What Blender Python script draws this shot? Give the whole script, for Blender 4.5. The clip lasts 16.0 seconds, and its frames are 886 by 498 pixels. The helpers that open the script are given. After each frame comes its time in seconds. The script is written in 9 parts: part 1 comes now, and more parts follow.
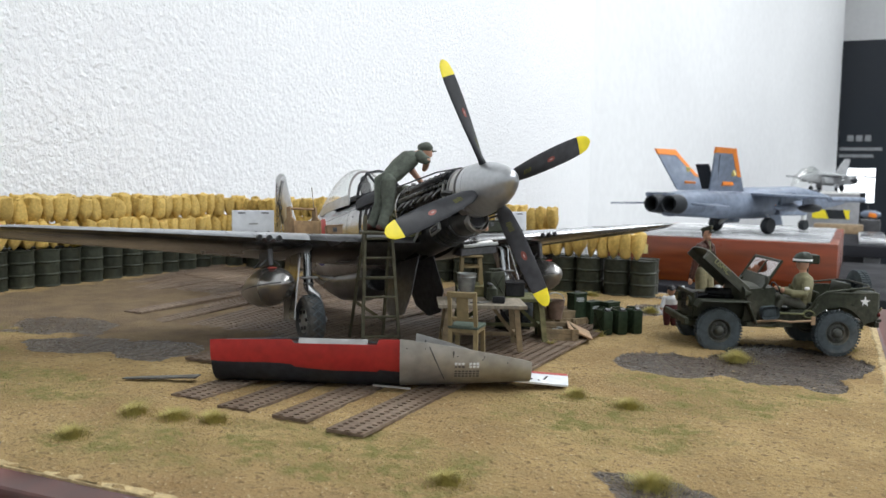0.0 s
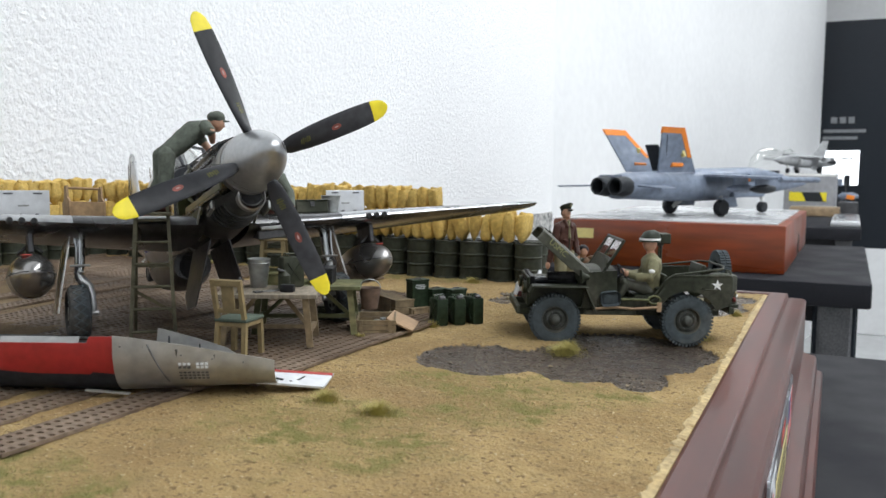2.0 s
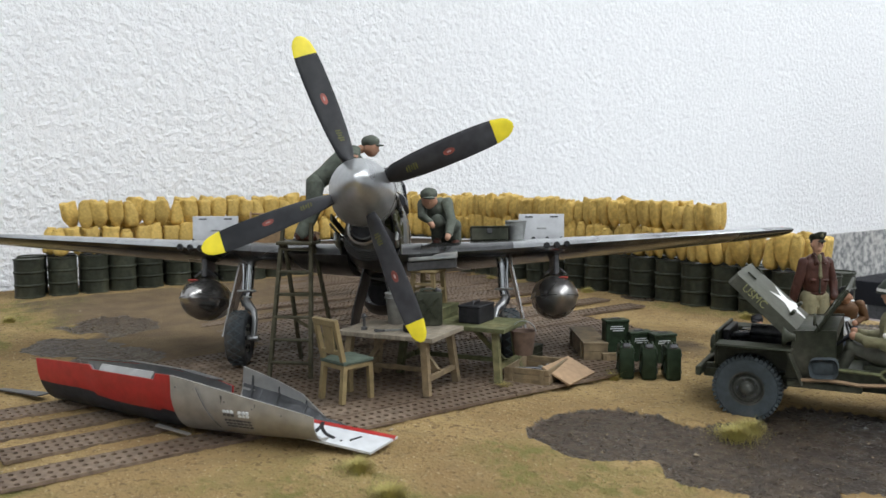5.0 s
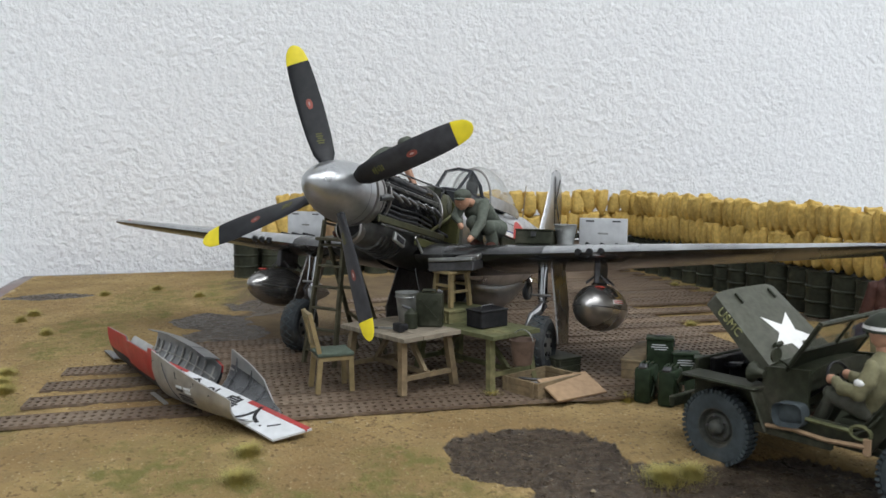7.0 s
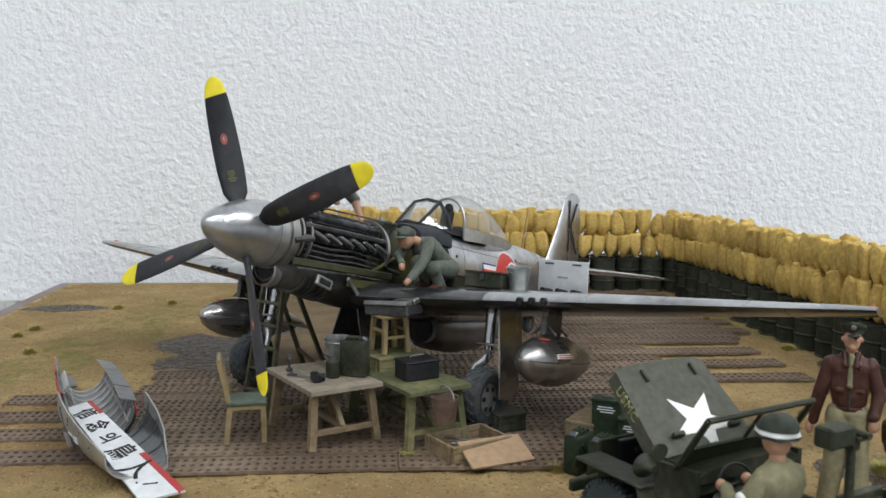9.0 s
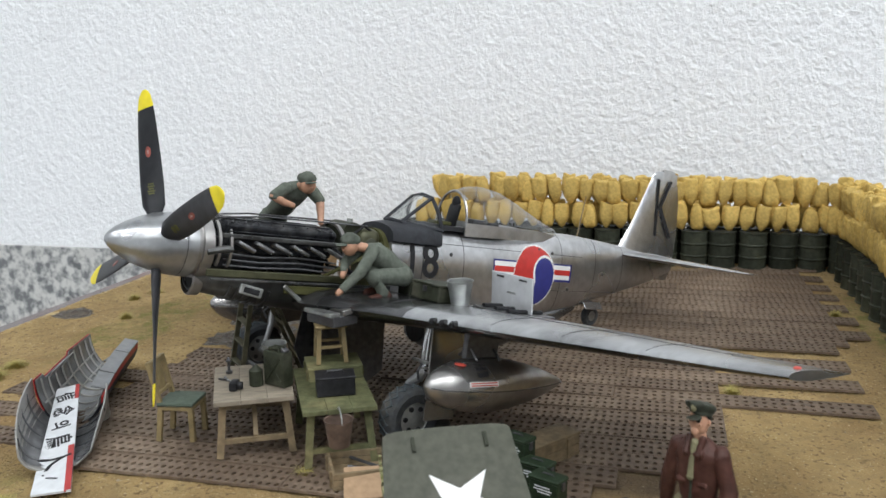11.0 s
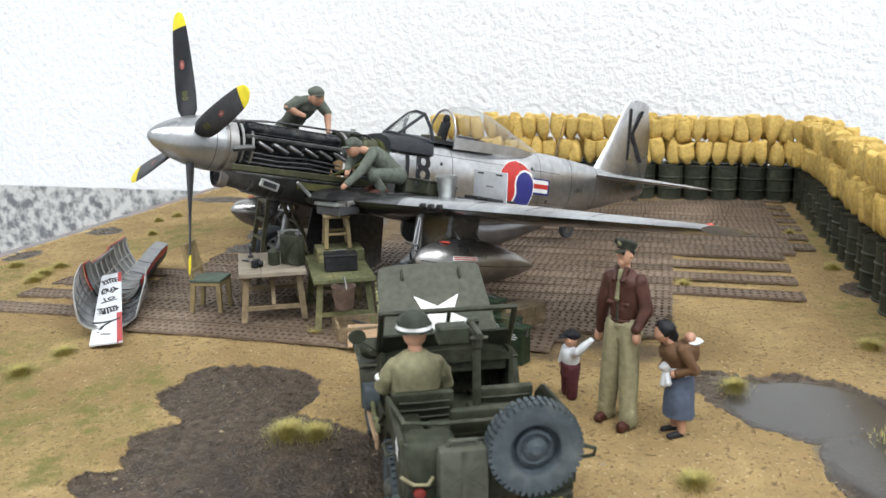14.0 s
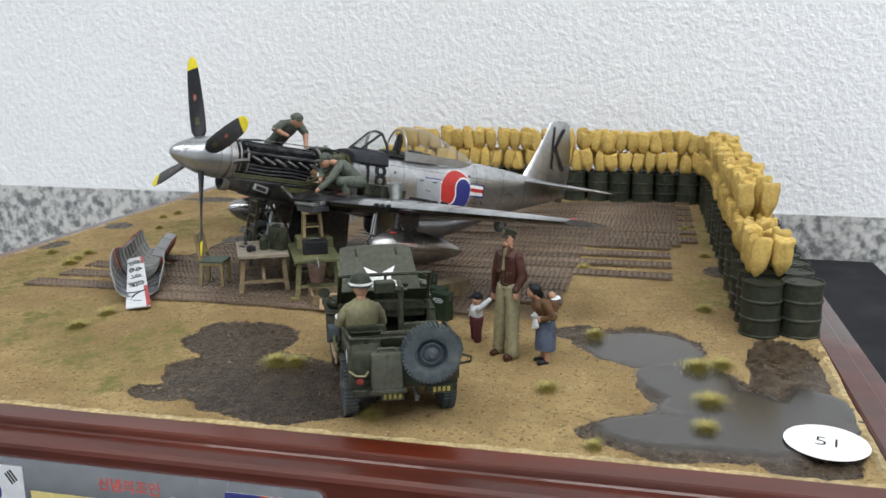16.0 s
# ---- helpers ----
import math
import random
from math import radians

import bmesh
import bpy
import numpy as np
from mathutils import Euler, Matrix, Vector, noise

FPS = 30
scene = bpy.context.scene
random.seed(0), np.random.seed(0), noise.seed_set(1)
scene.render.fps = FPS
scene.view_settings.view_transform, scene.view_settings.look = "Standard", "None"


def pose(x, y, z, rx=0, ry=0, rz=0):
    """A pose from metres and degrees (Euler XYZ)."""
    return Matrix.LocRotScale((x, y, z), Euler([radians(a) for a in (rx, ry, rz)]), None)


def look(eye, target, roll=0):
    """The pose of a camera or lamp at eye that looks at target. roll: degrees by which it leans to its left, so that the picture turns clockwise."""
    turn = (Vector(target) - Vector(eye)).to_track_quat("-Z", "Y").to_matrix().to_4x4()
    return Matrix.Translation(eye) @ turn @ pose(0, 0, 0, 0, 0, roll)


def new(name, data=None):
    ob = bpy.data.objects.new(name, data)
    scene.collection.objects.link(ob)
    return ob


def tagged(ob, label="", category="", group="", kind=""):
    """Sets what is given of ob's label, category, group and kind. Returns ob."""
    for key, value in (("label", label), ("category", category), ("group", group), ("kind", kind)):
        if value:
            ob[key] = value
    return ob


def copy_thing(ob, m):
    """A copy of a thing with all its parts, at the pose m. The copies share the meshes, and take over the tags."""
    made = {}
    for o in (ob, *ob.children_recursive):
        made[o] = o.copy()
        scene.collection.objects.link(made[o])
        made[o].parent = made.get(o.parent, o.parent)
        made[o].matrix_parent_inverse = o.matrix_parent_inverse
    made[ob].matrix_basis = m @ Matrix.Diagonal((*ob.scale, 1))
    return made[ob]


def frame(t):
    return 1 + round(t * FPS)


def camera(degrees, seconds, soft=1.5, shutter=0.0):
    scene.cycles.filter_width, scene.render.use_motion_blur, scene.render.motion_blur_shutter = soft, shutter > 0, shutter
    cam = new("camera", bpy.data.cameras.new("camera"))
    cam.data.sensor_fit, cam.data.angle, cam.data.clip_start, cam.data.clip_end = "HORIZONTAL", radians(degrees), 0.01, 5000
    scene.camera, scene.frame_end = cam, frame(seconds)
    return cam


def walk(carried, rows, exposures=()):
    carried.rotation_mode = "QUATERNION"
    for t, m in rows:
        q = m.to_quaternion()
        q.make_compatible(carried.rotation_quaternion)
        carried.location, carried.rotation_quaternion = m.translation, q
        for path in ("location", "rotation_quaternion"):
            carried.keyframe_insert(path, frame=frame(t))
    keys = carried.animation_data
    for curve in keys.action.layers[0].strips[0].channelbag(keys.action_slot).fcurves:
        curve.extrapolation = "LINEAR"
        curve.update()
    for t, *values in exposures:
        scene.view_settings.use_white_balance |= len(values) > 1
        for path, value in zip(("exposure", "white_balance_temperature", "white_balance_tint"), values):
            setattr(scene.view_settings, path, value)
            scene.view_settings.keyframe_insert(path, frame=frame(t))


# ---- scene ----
cam = camera(54.51, 16.0)
PATH = [
    (0, (-0.01497, -0.14581, 0.07717), (-0.44491, 0.75387, 0.00145), 1.300),
    (0.5, (-0.00184, -0.12825, 0.07345), (-0.42667, 0.77342, -0.00728), 1.080),
    (1, (0.00957, -0.10774, 0.07242), (-0.41637, 0.79285, -0.01418), 0.762),
    (1.5, (0.02777, -0.08707, 0.07348), (-0.38844, 0.81780, -0.01586), 0.648),
    (2, (0.04095, -0.06940, 0.07223), (-0.38452, 0.83118, -0.01681), 0.632),
    (2.5, (0.05060, -0.05414, 0.07215), (-0.38304, 0.84252, -0.01706), 0.657),
    (3, (0.06464, -0.03481, 0.06970), (-0.37537, 0.85863, -0.02052), 0.646),
    (3.5, (0.06397, -0.02064, 0.06861), (-0.43246, 0.84289, -0.02016), 0.260),
    (4, (0.07334, -0.00093, 0.07201), (-0.57684, 0.75383, -0.01512), -0.523),
    (4.5, (0.08607, 0.02319, 0.07744), (-0.66247, 0.68020, -0.01213), -0.301),
    (5, (0.09324, 0.03384, 0.08280), (-0.70628, 0.62730, -0.00985), -0.364),
    (5.2, (0.09411, 0.03790, 0.08479), (-0.71994, 0.61063, -0.01163), -0.449),
    (7.3, (0.15209, 0.16501, 0.08493), (-0.82637, 0.34651, -0.01340), -0.073),
    (7.5, (0.15572, 0.17131, 0.08728), (-0.82549, 0.33686, -0.01181), -0.096),
    (8, (0.17130, 0.18847, 0.08694), (-0.81584, 0.31857, -0.00598), -0.119),
    (8.5, (0.15424, 0.19792, 0.09317), (-0.83504, 0.31078, 0.00044), -0.246),
    (9, (0.13162, 0.21864, 0.09970), (-0.85882, 0.31156, -0.00228), 0.710),
    (9.2, (0.13041, 0.24500, 0.10482), (-0.86293, 0.28837, -0.00193), 1.269),
    (11.3, (0.09757, 0.34768, 0.12591), (-0.84880, 0.08863, -0.06711), -1.151),
    (11.5, (0.09724, 0.35124, 0.12532), (-0.84668, 0.08666, -0.07221), -1.243),
    (12, (0.09781, 0.35757, 0.12540), (-0.84288, 0.08671, -0.07887), -1.194),
    (12.5, (0.10281, 0.36489, 0.12358), (-0.83641, 0.08858, -0.08019), -1.261),
    (13, (0.12348, 0.36521, 0.11983), (-0.81714, 0.09741, -0.08878), -1.061),
    (13.5, (0.14203, 0.36603, 0.11228), (-0.79895, 0.10646, -0.10493), -0.844),
    (14, (0.15518, 0.36367, 0.10801), (-0.78825, 0.11389, -0.11005), -0.613),
    (14.5, (0.16296, 0.36972, 0.10589), (-0.78217, 0.12645, -0.11217), -0.441),
    (15, (0.17866, 0.37960, 0.10583), (-0.76836, 0.14432, -0.11278), -0.356),
    (15.5, (0.20733, 0.38138, 0.11203), (-0.74123, 0.15131, -0.10548), -0.138),
    (16, (0.25866, 0.40779, 0.12619), (-0.69070, 0.18063, -0.09086), -0.090),
]
cam.data.dof.use_dof, cam.data.dof.focus_distance, cam.data.dof.aperture_fstop = True, 0.35, 40.0
walk(cam, [(t, look(eye, target, roll)) for t, eye, target, roll in PATH],
     exposures=((0.0, -0.10), (3.0, -0.10), (3.5, 0.00), (4.0, -0.06), (5.0, -0.20), (7.5, -0.42), (8.5, -0.40), (9.0, -0.35), (11.5, -0.19), (13.0, -0.15), (13.5, -0.22), (14.0, 0.22), (14.5, 0.37), (15.0, 0.22), (15.5, -0.07), (16.0, -0.26)))

# ---- world and lights ----
U = 0.01                      # the numbers below are centimetres
TABLE_Z = -5.8                # table top under the diorama base
FLOOR_Z = -80.0
CEIL_Z = 185.0
WALL_X = -60.0

world = bpy.data.worlds.new("room_world")
scene.world = world
world.use_nodes = True
world.node_tree.nodes["Background"].inputs[0].default_value = (0.75, 0.85, 1.0, 1)
world.node_tree.nodes["Background"].inputs[1].default_value = 0.25


def ceiling_lamp(x, y, sx, sy, power, colour):
    data = bpy.data.lights.new("ceiling_lamp", "AREA")
    data.shape, data.size, data.size_y, data.energy, data.color = "RECTANGLE", sx * U, sy * U, power, colour
    ob = new("ceiling_lamp", data)
    ob.matrix_world = pose(x * U, y * U, (CEIL_Z - 4) * U)
    return ob


COOL = (0.935, 0.965, 0.99)
# unseen overhead lamps; (75, 410) and (12, 150) are added to brighten wall_end
for lx, ly, lp in ((75, -80, 11), (75, 30, 15), (75, 140, 16), (75, 280, 16), (75, 410, 15), (200, -60, 13), (200, 60, 15), (200, 200, 15), (20, 240, 6), (12, 150, 9)):
    ceiling_lamp(lx, ly, 30, 80, lp, COOL)

# ---- mesh helpers (centimetres) ----
def V(*a):
    return Vector(a)


def finish(bm, angle=35):
    for f in bm.faces:
        f.smooth = True
    me = bpy.data.meshes.new("mesh")
    bmesh.ops.scale(bm, vec=(U, U, U), verts=bm.verts)
    bm.normal_update()
    bm.to_mesh(me)
    bm.free()
    me.set_sharp_from_angle(angle=radians(angle))
    return me


def part(name, bm, material, parent=None, label="", angle=35):
    """A bmesh as one mesh object under a thing or part."""
    me = finish(bm, angle)
    me.name = name
    for m in (material if isinstance(material, (list, tuple)) else [material]):
        me.materials.append(m)
    ob = new(name, me)
    ob.parent = parent
    if label:
        ob["label"] = label
    return ob


def thing(name, label, category, m=None, group="", kind=""):
    ob = new(name)
    ob.empty_display_size = 0.005
    ob.matrix_world = m or Matrix.Identity(4)
    return tagged(ob, label, category, group, kind)


def solo(name, bm, material, label, category, m=None, group="", kind="", angle=35):
    """A thing that is one mesh."""
    ob = part(name, bm, material, None, label, angle)
    ob.matrix_world = m or Matrix.Identity(4)
    return tagged(ob, label, category, group, kind)


def cm(x, y, z, rx=0, ry=0, rz=0):
    return pose(x * U, y * U, z * U, rx, ry, rz)


def box(bm, c, s, rot=None, bevel=0.0, seg=1, mat=0):
    r = bmesh.ops.create_cube(bm, size=1.0)
    vs = r["verts"]
    bmesh.ops.scale(bm, vec=s, verts=vs)
    if bevel:
        es = list({e for v in vs for e in v.link_edges})
        bevelled = bmesh.ops.bevel(bm, geom=es, offset=bevel, segments=seg, affect="EDGES", profile=0.5)
        vs = list({v for f in bevelled["faces"] for v in f.verts} | {v for v in vs if v.is_valid})
    if rot:
        bmesh.ops.rotate(bm, cent=(0, 0, 0), matrix=Euler([radians(a) for a in rot]).to_matrix(), verts=vs)
    bmesh.ops.translate(bm, vec=c, verts=vs)
    for f in {f for v in vs for f in v.link_faces}:
        f.material_index = mat
    return vs


def ring_faces(bm, a, b, mat=0):
    n = len(a)
    for i in range(n):
        f = bm.faces.new((a[i], a[(i + 1) % n], b[(i + 1) % n], b[i]))
        f.material_index = mat


def loft(bm, rings, cap0=True, cap1=True, mat=0):
    """Closed rings of points, skinned in order."""
    rows = [[bm.verts.new(p) for p in ring] for ring in rings]
    for a, b in zip(rows, rows[1:]):
        ring_faces(bm, a, b, mat)
    if cap0:
        bm.faces.new(rows[0][::-1]).material_index = mat
    if cap1:
        bm.faces.new(rows[-1]).material_index = mat
    return rows


def frame_of(d):
    d = d.normalized()
    up = V(0, 0, 1) if abs(d.z) < 0.95 else V(1, 0, 0)
    x = d.cross(up).normalized()
    return x, x.cross(d).normalized()


def tube(bm, pts, r, n=8, mat=0, caps=True):
    """A round bar along points; r is one radius or one for each point."""
    pts = [Vector(p) for p in pts]
    rs = r if isinstance(r, (list, tuple)) else [r] * len(pts)
    rings = []
    last = None
    for i, p in enumerate(pts):
        d = (pts[min(i + 1, len(pts) - 1)] - pts[max(i - 1, 0)])
        x, y = frame_of(d)
        if last is not None:
            x = (last - d.normalized() * last.dot(d.normalized())).normalized()
            y = x.cross(d.normalized())
        last = x
        rings.append([p + (x * math.cos(k * math.tau / n) + y * math.sin(k * math.tau / n)) * rs[i] for k in range(n)])
    loft(bm, rings, caps, caps, mat)


def lathe(bm, profile, n=24, at=(0, 0, 0), axis="z", mat=0, cap0=True, cap1=True):
    """Turns (radius, height) about an axis."""
    rings = []
    for r, h in profile:
        ring = []
        for k in range(n):
            a = k * math.tau / n
            c, s = max(r, 1e-4) * math.cos(a), max(r, 1e-4) * math.sin(a)
            p = {"z": (c, s, h), "x": (h, c, s), "y": (s, h, c)}[axis]
            ring.append(V(*p) + Vector(at))
        rings.append(ring)
    loft(bm, rings, cap0, cap1, mat)


def ball(bm, c, r, n=12, m=8, rot=None, mat=0):
    r = r if isinstance(r, (list, tuple)) else (r, r, r)
    vs = bmesh.ops.create_uvsphere(bm, u_segments=n, v_segments=m, radius=1.0)["verts"]
    bmesh.ops.scale(bm, vec=r, verts=vs)
    if rot:
        bmesh.ops.rotate(bm, cent=(0, 0, 0), matrix=Euler([radians(a) for a in rot]).to_matrix(), verts=vs)
    bmesh.ops.translate(bm, vec=c, verts=vs)
    for f in {f for v in vs for f in v.link_faces}:
        f.material_index = mat
    return vs


def slab(bm, poly, h, m=None, mat=0):
    """A flat polygon of (x, y), h thick upwards, laid by the matrix m (centimetres)."""
    m = m or Matrix.Identity(4)
    a = [m @ V(x, y, 0) for x, y in poly]
    b = [m @ V(x, y, h) for x, y in poly]
    loft(bm, [a, b], True, True, mat)


def place(x, y, z, rx=0, ry=0, rz=0):
    """A matrix in centimetres, for slab()."""
    return Matrix.LocRotScale((x, y, z), Euler([radians(a) for a in (rx, ry, rz)]), None)


def text_mesh(body, size, m, depth=0.004, bold=0.0):
    """Lettering as a thin solid mesh, laid by the matrix m (centimetres), centred."""
    cu = bpy.data.curves.new("text", "FONT")
    cu.body, cu.size, cu.align_x, cu.align_y, cu.extrude, cu.offset, cu.resolution_u = body, size, "CENTER", "CENTER", depth, bold, 3
    ob = new("text", cu)
    bpy.context.view_layer.update()
    me = bpy.data.meshes.new_from_object(ob.evaluated_get(bpy.context.evaluated_depsgraph_get()))
    bpy.data.objects.remove(ob)
    bm = bmesh.new()
    bm.from_mesh(me)
    bpy.data.meshes.remove(me)
    bmesh.ops.transform(bm, matrix=m, verts=bm.verts)
    return bm


def smooth(a, b, x):
    t = min(max((x - a) / (b - a), 0.0), 1.0)
    return t * t * (3 - 2 * t)


def lerp(a, b, t):
    return a + (b - a) * t


def table_of(rows, x):
    """Straight-line reading of rows of (x, values...)."""
    if x <= rows[0][0]:
        return rows[0][1:]
    for p, q in zip(rows, rows[1:]):
        if x <= q[0]:
            t = (x - p[0]) / (q[0] - p[0])
            return tuple(lerp(u, v, t) for u, v in zip(p[1:], q[1:]))
    return rows[-1][1:]


# ---- materials ----
def material(name, colour, rough=0.6, metal=0.0, vary=0.25, grain=400.0, stain=60.0, bump=0.0, bump_scale=900.0, second=None,
             second_at=(0.5, 0.65), coat=0.0, by_object=0.0, streak=None, rough_vary=0.12):
    """A worn surface: colour varied at two scales, patches of a second colour, grain in the relief."""
    m = bpy.data.materials.new(name)
    m.use_nodes = True
    nt = m.node_tree
    b = nt.nodes["Principled BSDF"]
    b.inputs["Metallic"].default_value = metal
    b.inputs["Coat Weight"].default_value = coat
    if max(colour) < 0.17 and metal < 0.3 and not coat:
        b.inputs["Specular IOR Level"].default_value = 0.2
    co = nt.nodes.new("ShaderNodeTexCoord").outputs["Object"]
    if streak:
        mp = nt.nodes.new("ShaderNodeMapping")
        mp.inputs["Scale"].default_value = streak
        nt.links.new(co, mp.inputs[0])
        co = mp.outputs[0]

    def noise_at(scale, detail=4.0):
        n = nt.nodes.new("ShaderNodeTexNoise")
        n.inputs["Scale"].default_value, n.inputs["Detail"].default_value = scale, detail
        nt.links.new(co, n.inputs["Vector"])
        return n.outputs["Fac"]

    def ramp(src, lo, hi, a=0.3, z=0.7):
        r = nt.nodes.new("ShaderNodeMapRange")
        r.inputs["From Min"].default_value, r.inputs["From Max"].default_value = a, z
        r.inputs["To Min"].default_value, r.inputs["To Max"].default_value = lo, hi
        nt.links.new(src, r.inputs["Value"])
        return r.outputs[0]

    def mixed(kind, fac, a, c):
        x = nt.nodes.new("ShaderNodeMix")
        x.data_type, x.blend_type = "RGBA", kind
        for k, v in ((0, fac), (6, a), (7, c)):
            if isinstance(v, (int, float)):
                x.inputs[k].default_value = v
            elif isinstance(v, tuple):
                x.inputs[k].default_value = (*v[:3], 1)
            else:
                nt.links.new(v, x.inputs[k])
        return x.outputs[2]

    col = tuple(colour)
    if second:
        col = mixed("MIX", ramp(noise_at(stain, 6.0), 0, 1, *second_at), col, tuple(second))
    fine, broad = noise_at(grain), noise_at(stain * 0.6, 3.0)
    shade = nt.nodes.new("ShaderNodeMath")
    shade.operation = "MULTIPLY"
    nt.links.new(ramp(fine, 1 - vary, 1 + vary), shade.inputs[0])
    nt.links.new(ramp(broad, 1 - vary * 0.8, 1 + vary * 0.8), shade.inputs[1])
    value = shade.outputs[0]
    if by_object:
        info = nt.nodes.new("ShaderNodeObjectInfo")
        more = nt.nodes.new("ShaderNodeMath")
        more.operation = "MULTIPLY"
        nt.links.new(ramp(info.outputs["Random"], 1 - by_object, 1 + by_object, 0, 1), more.inputs[0])
        nt.links.new(value, more.inputs[1])
        value = more.outputs[0]
    hsv = nt.nodes.new("ShaderNodeHueSaturation")
    nt.links.new(value, hsv.inputs["Value"])
    if isinstance(col, tuple):
        hsv.inputs["Color"].default_value = (*col, 1)
    else:
        nt.links.new(col, hsv.inputs["Color"])
    nt.links.new(hsv.outputs[0], b.inputs["Base Color"])
    nt.links.new(ramp(broad, max(rough - rough_vary, 0.03), min(rough + rough_vary, 1)), b.inputs["Roughness"])
    if bump:
        bp = nt.nodes.new("ShaderNodeBump")
        bp.inputs["Strength"].default_value, bp.inputs["Distance"].default_value = bump, 0.0006
        nt.links.new(noise_at(bump_scale, 5.0), bp.inputs["Height"])
        nt.links.new(bp.outputs[0], b.inputs["Normal"])
    return m


def glass(name, tint=(0.955, 0.965, 0.955), rough=0.03):
    m = bpy.data.materials.new(name)
    m.use_nodes = True
    nt = m.node_tree
    b = nt.nodes["Principled BSDF"]
    nt.nodes.remove(b)
    out = nt.nodes["Material Output"]
    tr, gl = nt.nodes.new("ShaderNodeBsdfTransparent"), nt.nodes.new("ShaderNodeBsdfGlossy")
    mx, lw, pw, mr = nt.nodes.new("ShaderNodeMixShader"), nt.nodes.new("ShaderNodeLayerWeight"), nt.nodes.new("ShaderNodeMath"), nt.nodes.new("ShaderNodeMath")
    tr.inputs[0].default_value = (*tint, 1)
    gl.inputs["Roughness"].default_value = rough
    pw.operation, pw.inputs[1].default_value = "POWER", 2.6
    mr.operation, mr.inputs[1].default_value, mr.inputs[2].default_value = "MULTIPLY_ADD", 0.75, 0.045
    nt.links.new(lw.outputs["Facing"], pw.inputs[0])
    nt.links.new(pw.outputs[0], mr.inputs[0])
    nt.links.new(mr.outputs[0], mx.inputs[0])
    nt.links.new(tr.outputs[0], mx.inputs[1])
    nt.links.new(gl.outputs[0], mx.inputs[2])
    nt.links.new(mx.outputs[0], out.inputs[0])
    return m


def glow(name, colour, strength):
    m = bpy.data.materials.new(name)
    m.use_nodes = True
    b = m.node_tree.nodes["Principled BSDF"]
    b.inputs["Base Color"].default_value = (*colour, 1)
    b.inputs["Emission Color"].default_value = (*colour, 1)
    b.inputs["Emission Strength"].default_value = strength
    return m


M_METAL = material("bare_aluminium", (0.55, 0.555, 0.565), 0.29, 0.93, 0.12, 300, 25, 0.05, 1500, (0.36, 0.36, 0.365), (0.45, 0.70))
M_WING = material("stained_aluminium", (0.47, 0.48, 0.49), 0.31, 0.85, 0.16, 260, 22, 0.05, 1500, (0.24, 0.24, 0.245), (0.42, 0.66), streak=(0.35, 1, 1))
M_WINGDARK = material("oily_and_shaded_metal", (0.15, 0.15, 0.155), 0.25, 0.85, 0.25, 260, 30, 0.06, 1200, (0.07, 0.07, 0.07), (0.42, 0.62), streak=(0.35, 1, 1))
M_CHIN = material("sooty_cowl_metal", (0.045, 0.046, 0.047), 0.32, 0.5, 0.3, 260, 40, 0.08, 900, (0.16, 0.16, 0.155), (0.55, 0.75))
M_BEARER = material("olive_metal", (0.07, 0.07, 0.038), 0.36, 0.4, 0.25, 300, 40, 0.05)
M_DOOR = material("grey_door_metal", (0.62, 0.63, 0.645), 0.40, 0.55, 0.08, 300, 40)
M_TANK = material("oiled_aluminium", (0.40, 0.39, 0.38), 0.33, 0.9, 0.12, 250, 40, 0.04, 1500, (0.28, 0.26, 0.25), (0.5, 0.7))
M_SPINNER = material("brushed_steel_paint", (0.44, 0.45, 0.46), 0.34, 0.85, 0.08, 500, 30)
M_DARKMETAL = material("dark_gunmetal", (0.10, 0.10, 0.105), 0.42, 0.7, 0.3, 400, 60, 0.1)
M_CHROME = material("polished_steel", (0.56, 0.575, 0.59), 0.27, 1.0, 0.08, 300, 40)
M_FORK = material("dull_fork_metal", (0.36, 0.365, 0.37), 0.42, 0.8, 0.15, 300, 40)
M_BLACK = material("black_paint", (0.018, 0.018, 0.02), 0.5, 0.0, 0.4, 500, 60, 0.15)
M_ENGINE = material("engine_black", (0.018, 0.019, 0.022), 0.28, 0.2, 0.5, 350, 90, 0.3, 700, (0.06, 0.06, 0.06), (0.5, 0.7))
M_BLADE = material("blade_black", (0.022, 0.023, 0.026), 0.36, 0.0, 0.25, 250, 35, 0.05, 900, (0.05, 0.05, 0.055), (0.5, 0.75))
M_YELLOW = material("yellow_tip_paint", (0.80, 0.66, 0.02), 0.5, 0.0, 0.08, 300, 40)
M_DULLYELLOW = material("dirty_yellow_paint", (0.30, 0.25, 0.05), 0.6, 0.0, 0.3, 500, 80)
M_OLIVEMARK = material("dull_yellow_mark", (0.10, 0.098, 0.03), 0.6)
M_STENCIL = material("faded_yellow_stencil", (0.27, 0.27, 0.12), 0.6)
M_REDMARK = material("red_mark", (0.50, 0.07, 0.05), 0.5)
M_GREEN_IN = material("zinc_green_primer", (0.075, 0.074, 0.028), 0.55, 0.1, 0.25, 300, 60, 0.1)
M_ANTIGLARE = material("antiglare_black", (0.03, 0.032, 0.037), 0.55, 0.0, 0.25, 400, 60, 0.1)
M_RED = material("red_paint", (0.38, 0.022, 0.02), 0.45, 0.0, 0.15, 300, 30, 0.05)
M_INSRED = material("insignia_red", (0.50, 0.035, 0.03), 0.45, 0.0, 0.12, 300, 30)
M_INSBLUE = material("insignia_blue", (0.03, 0.035, 0.20), 0.45, 0.0, 0.12, 300, 30)
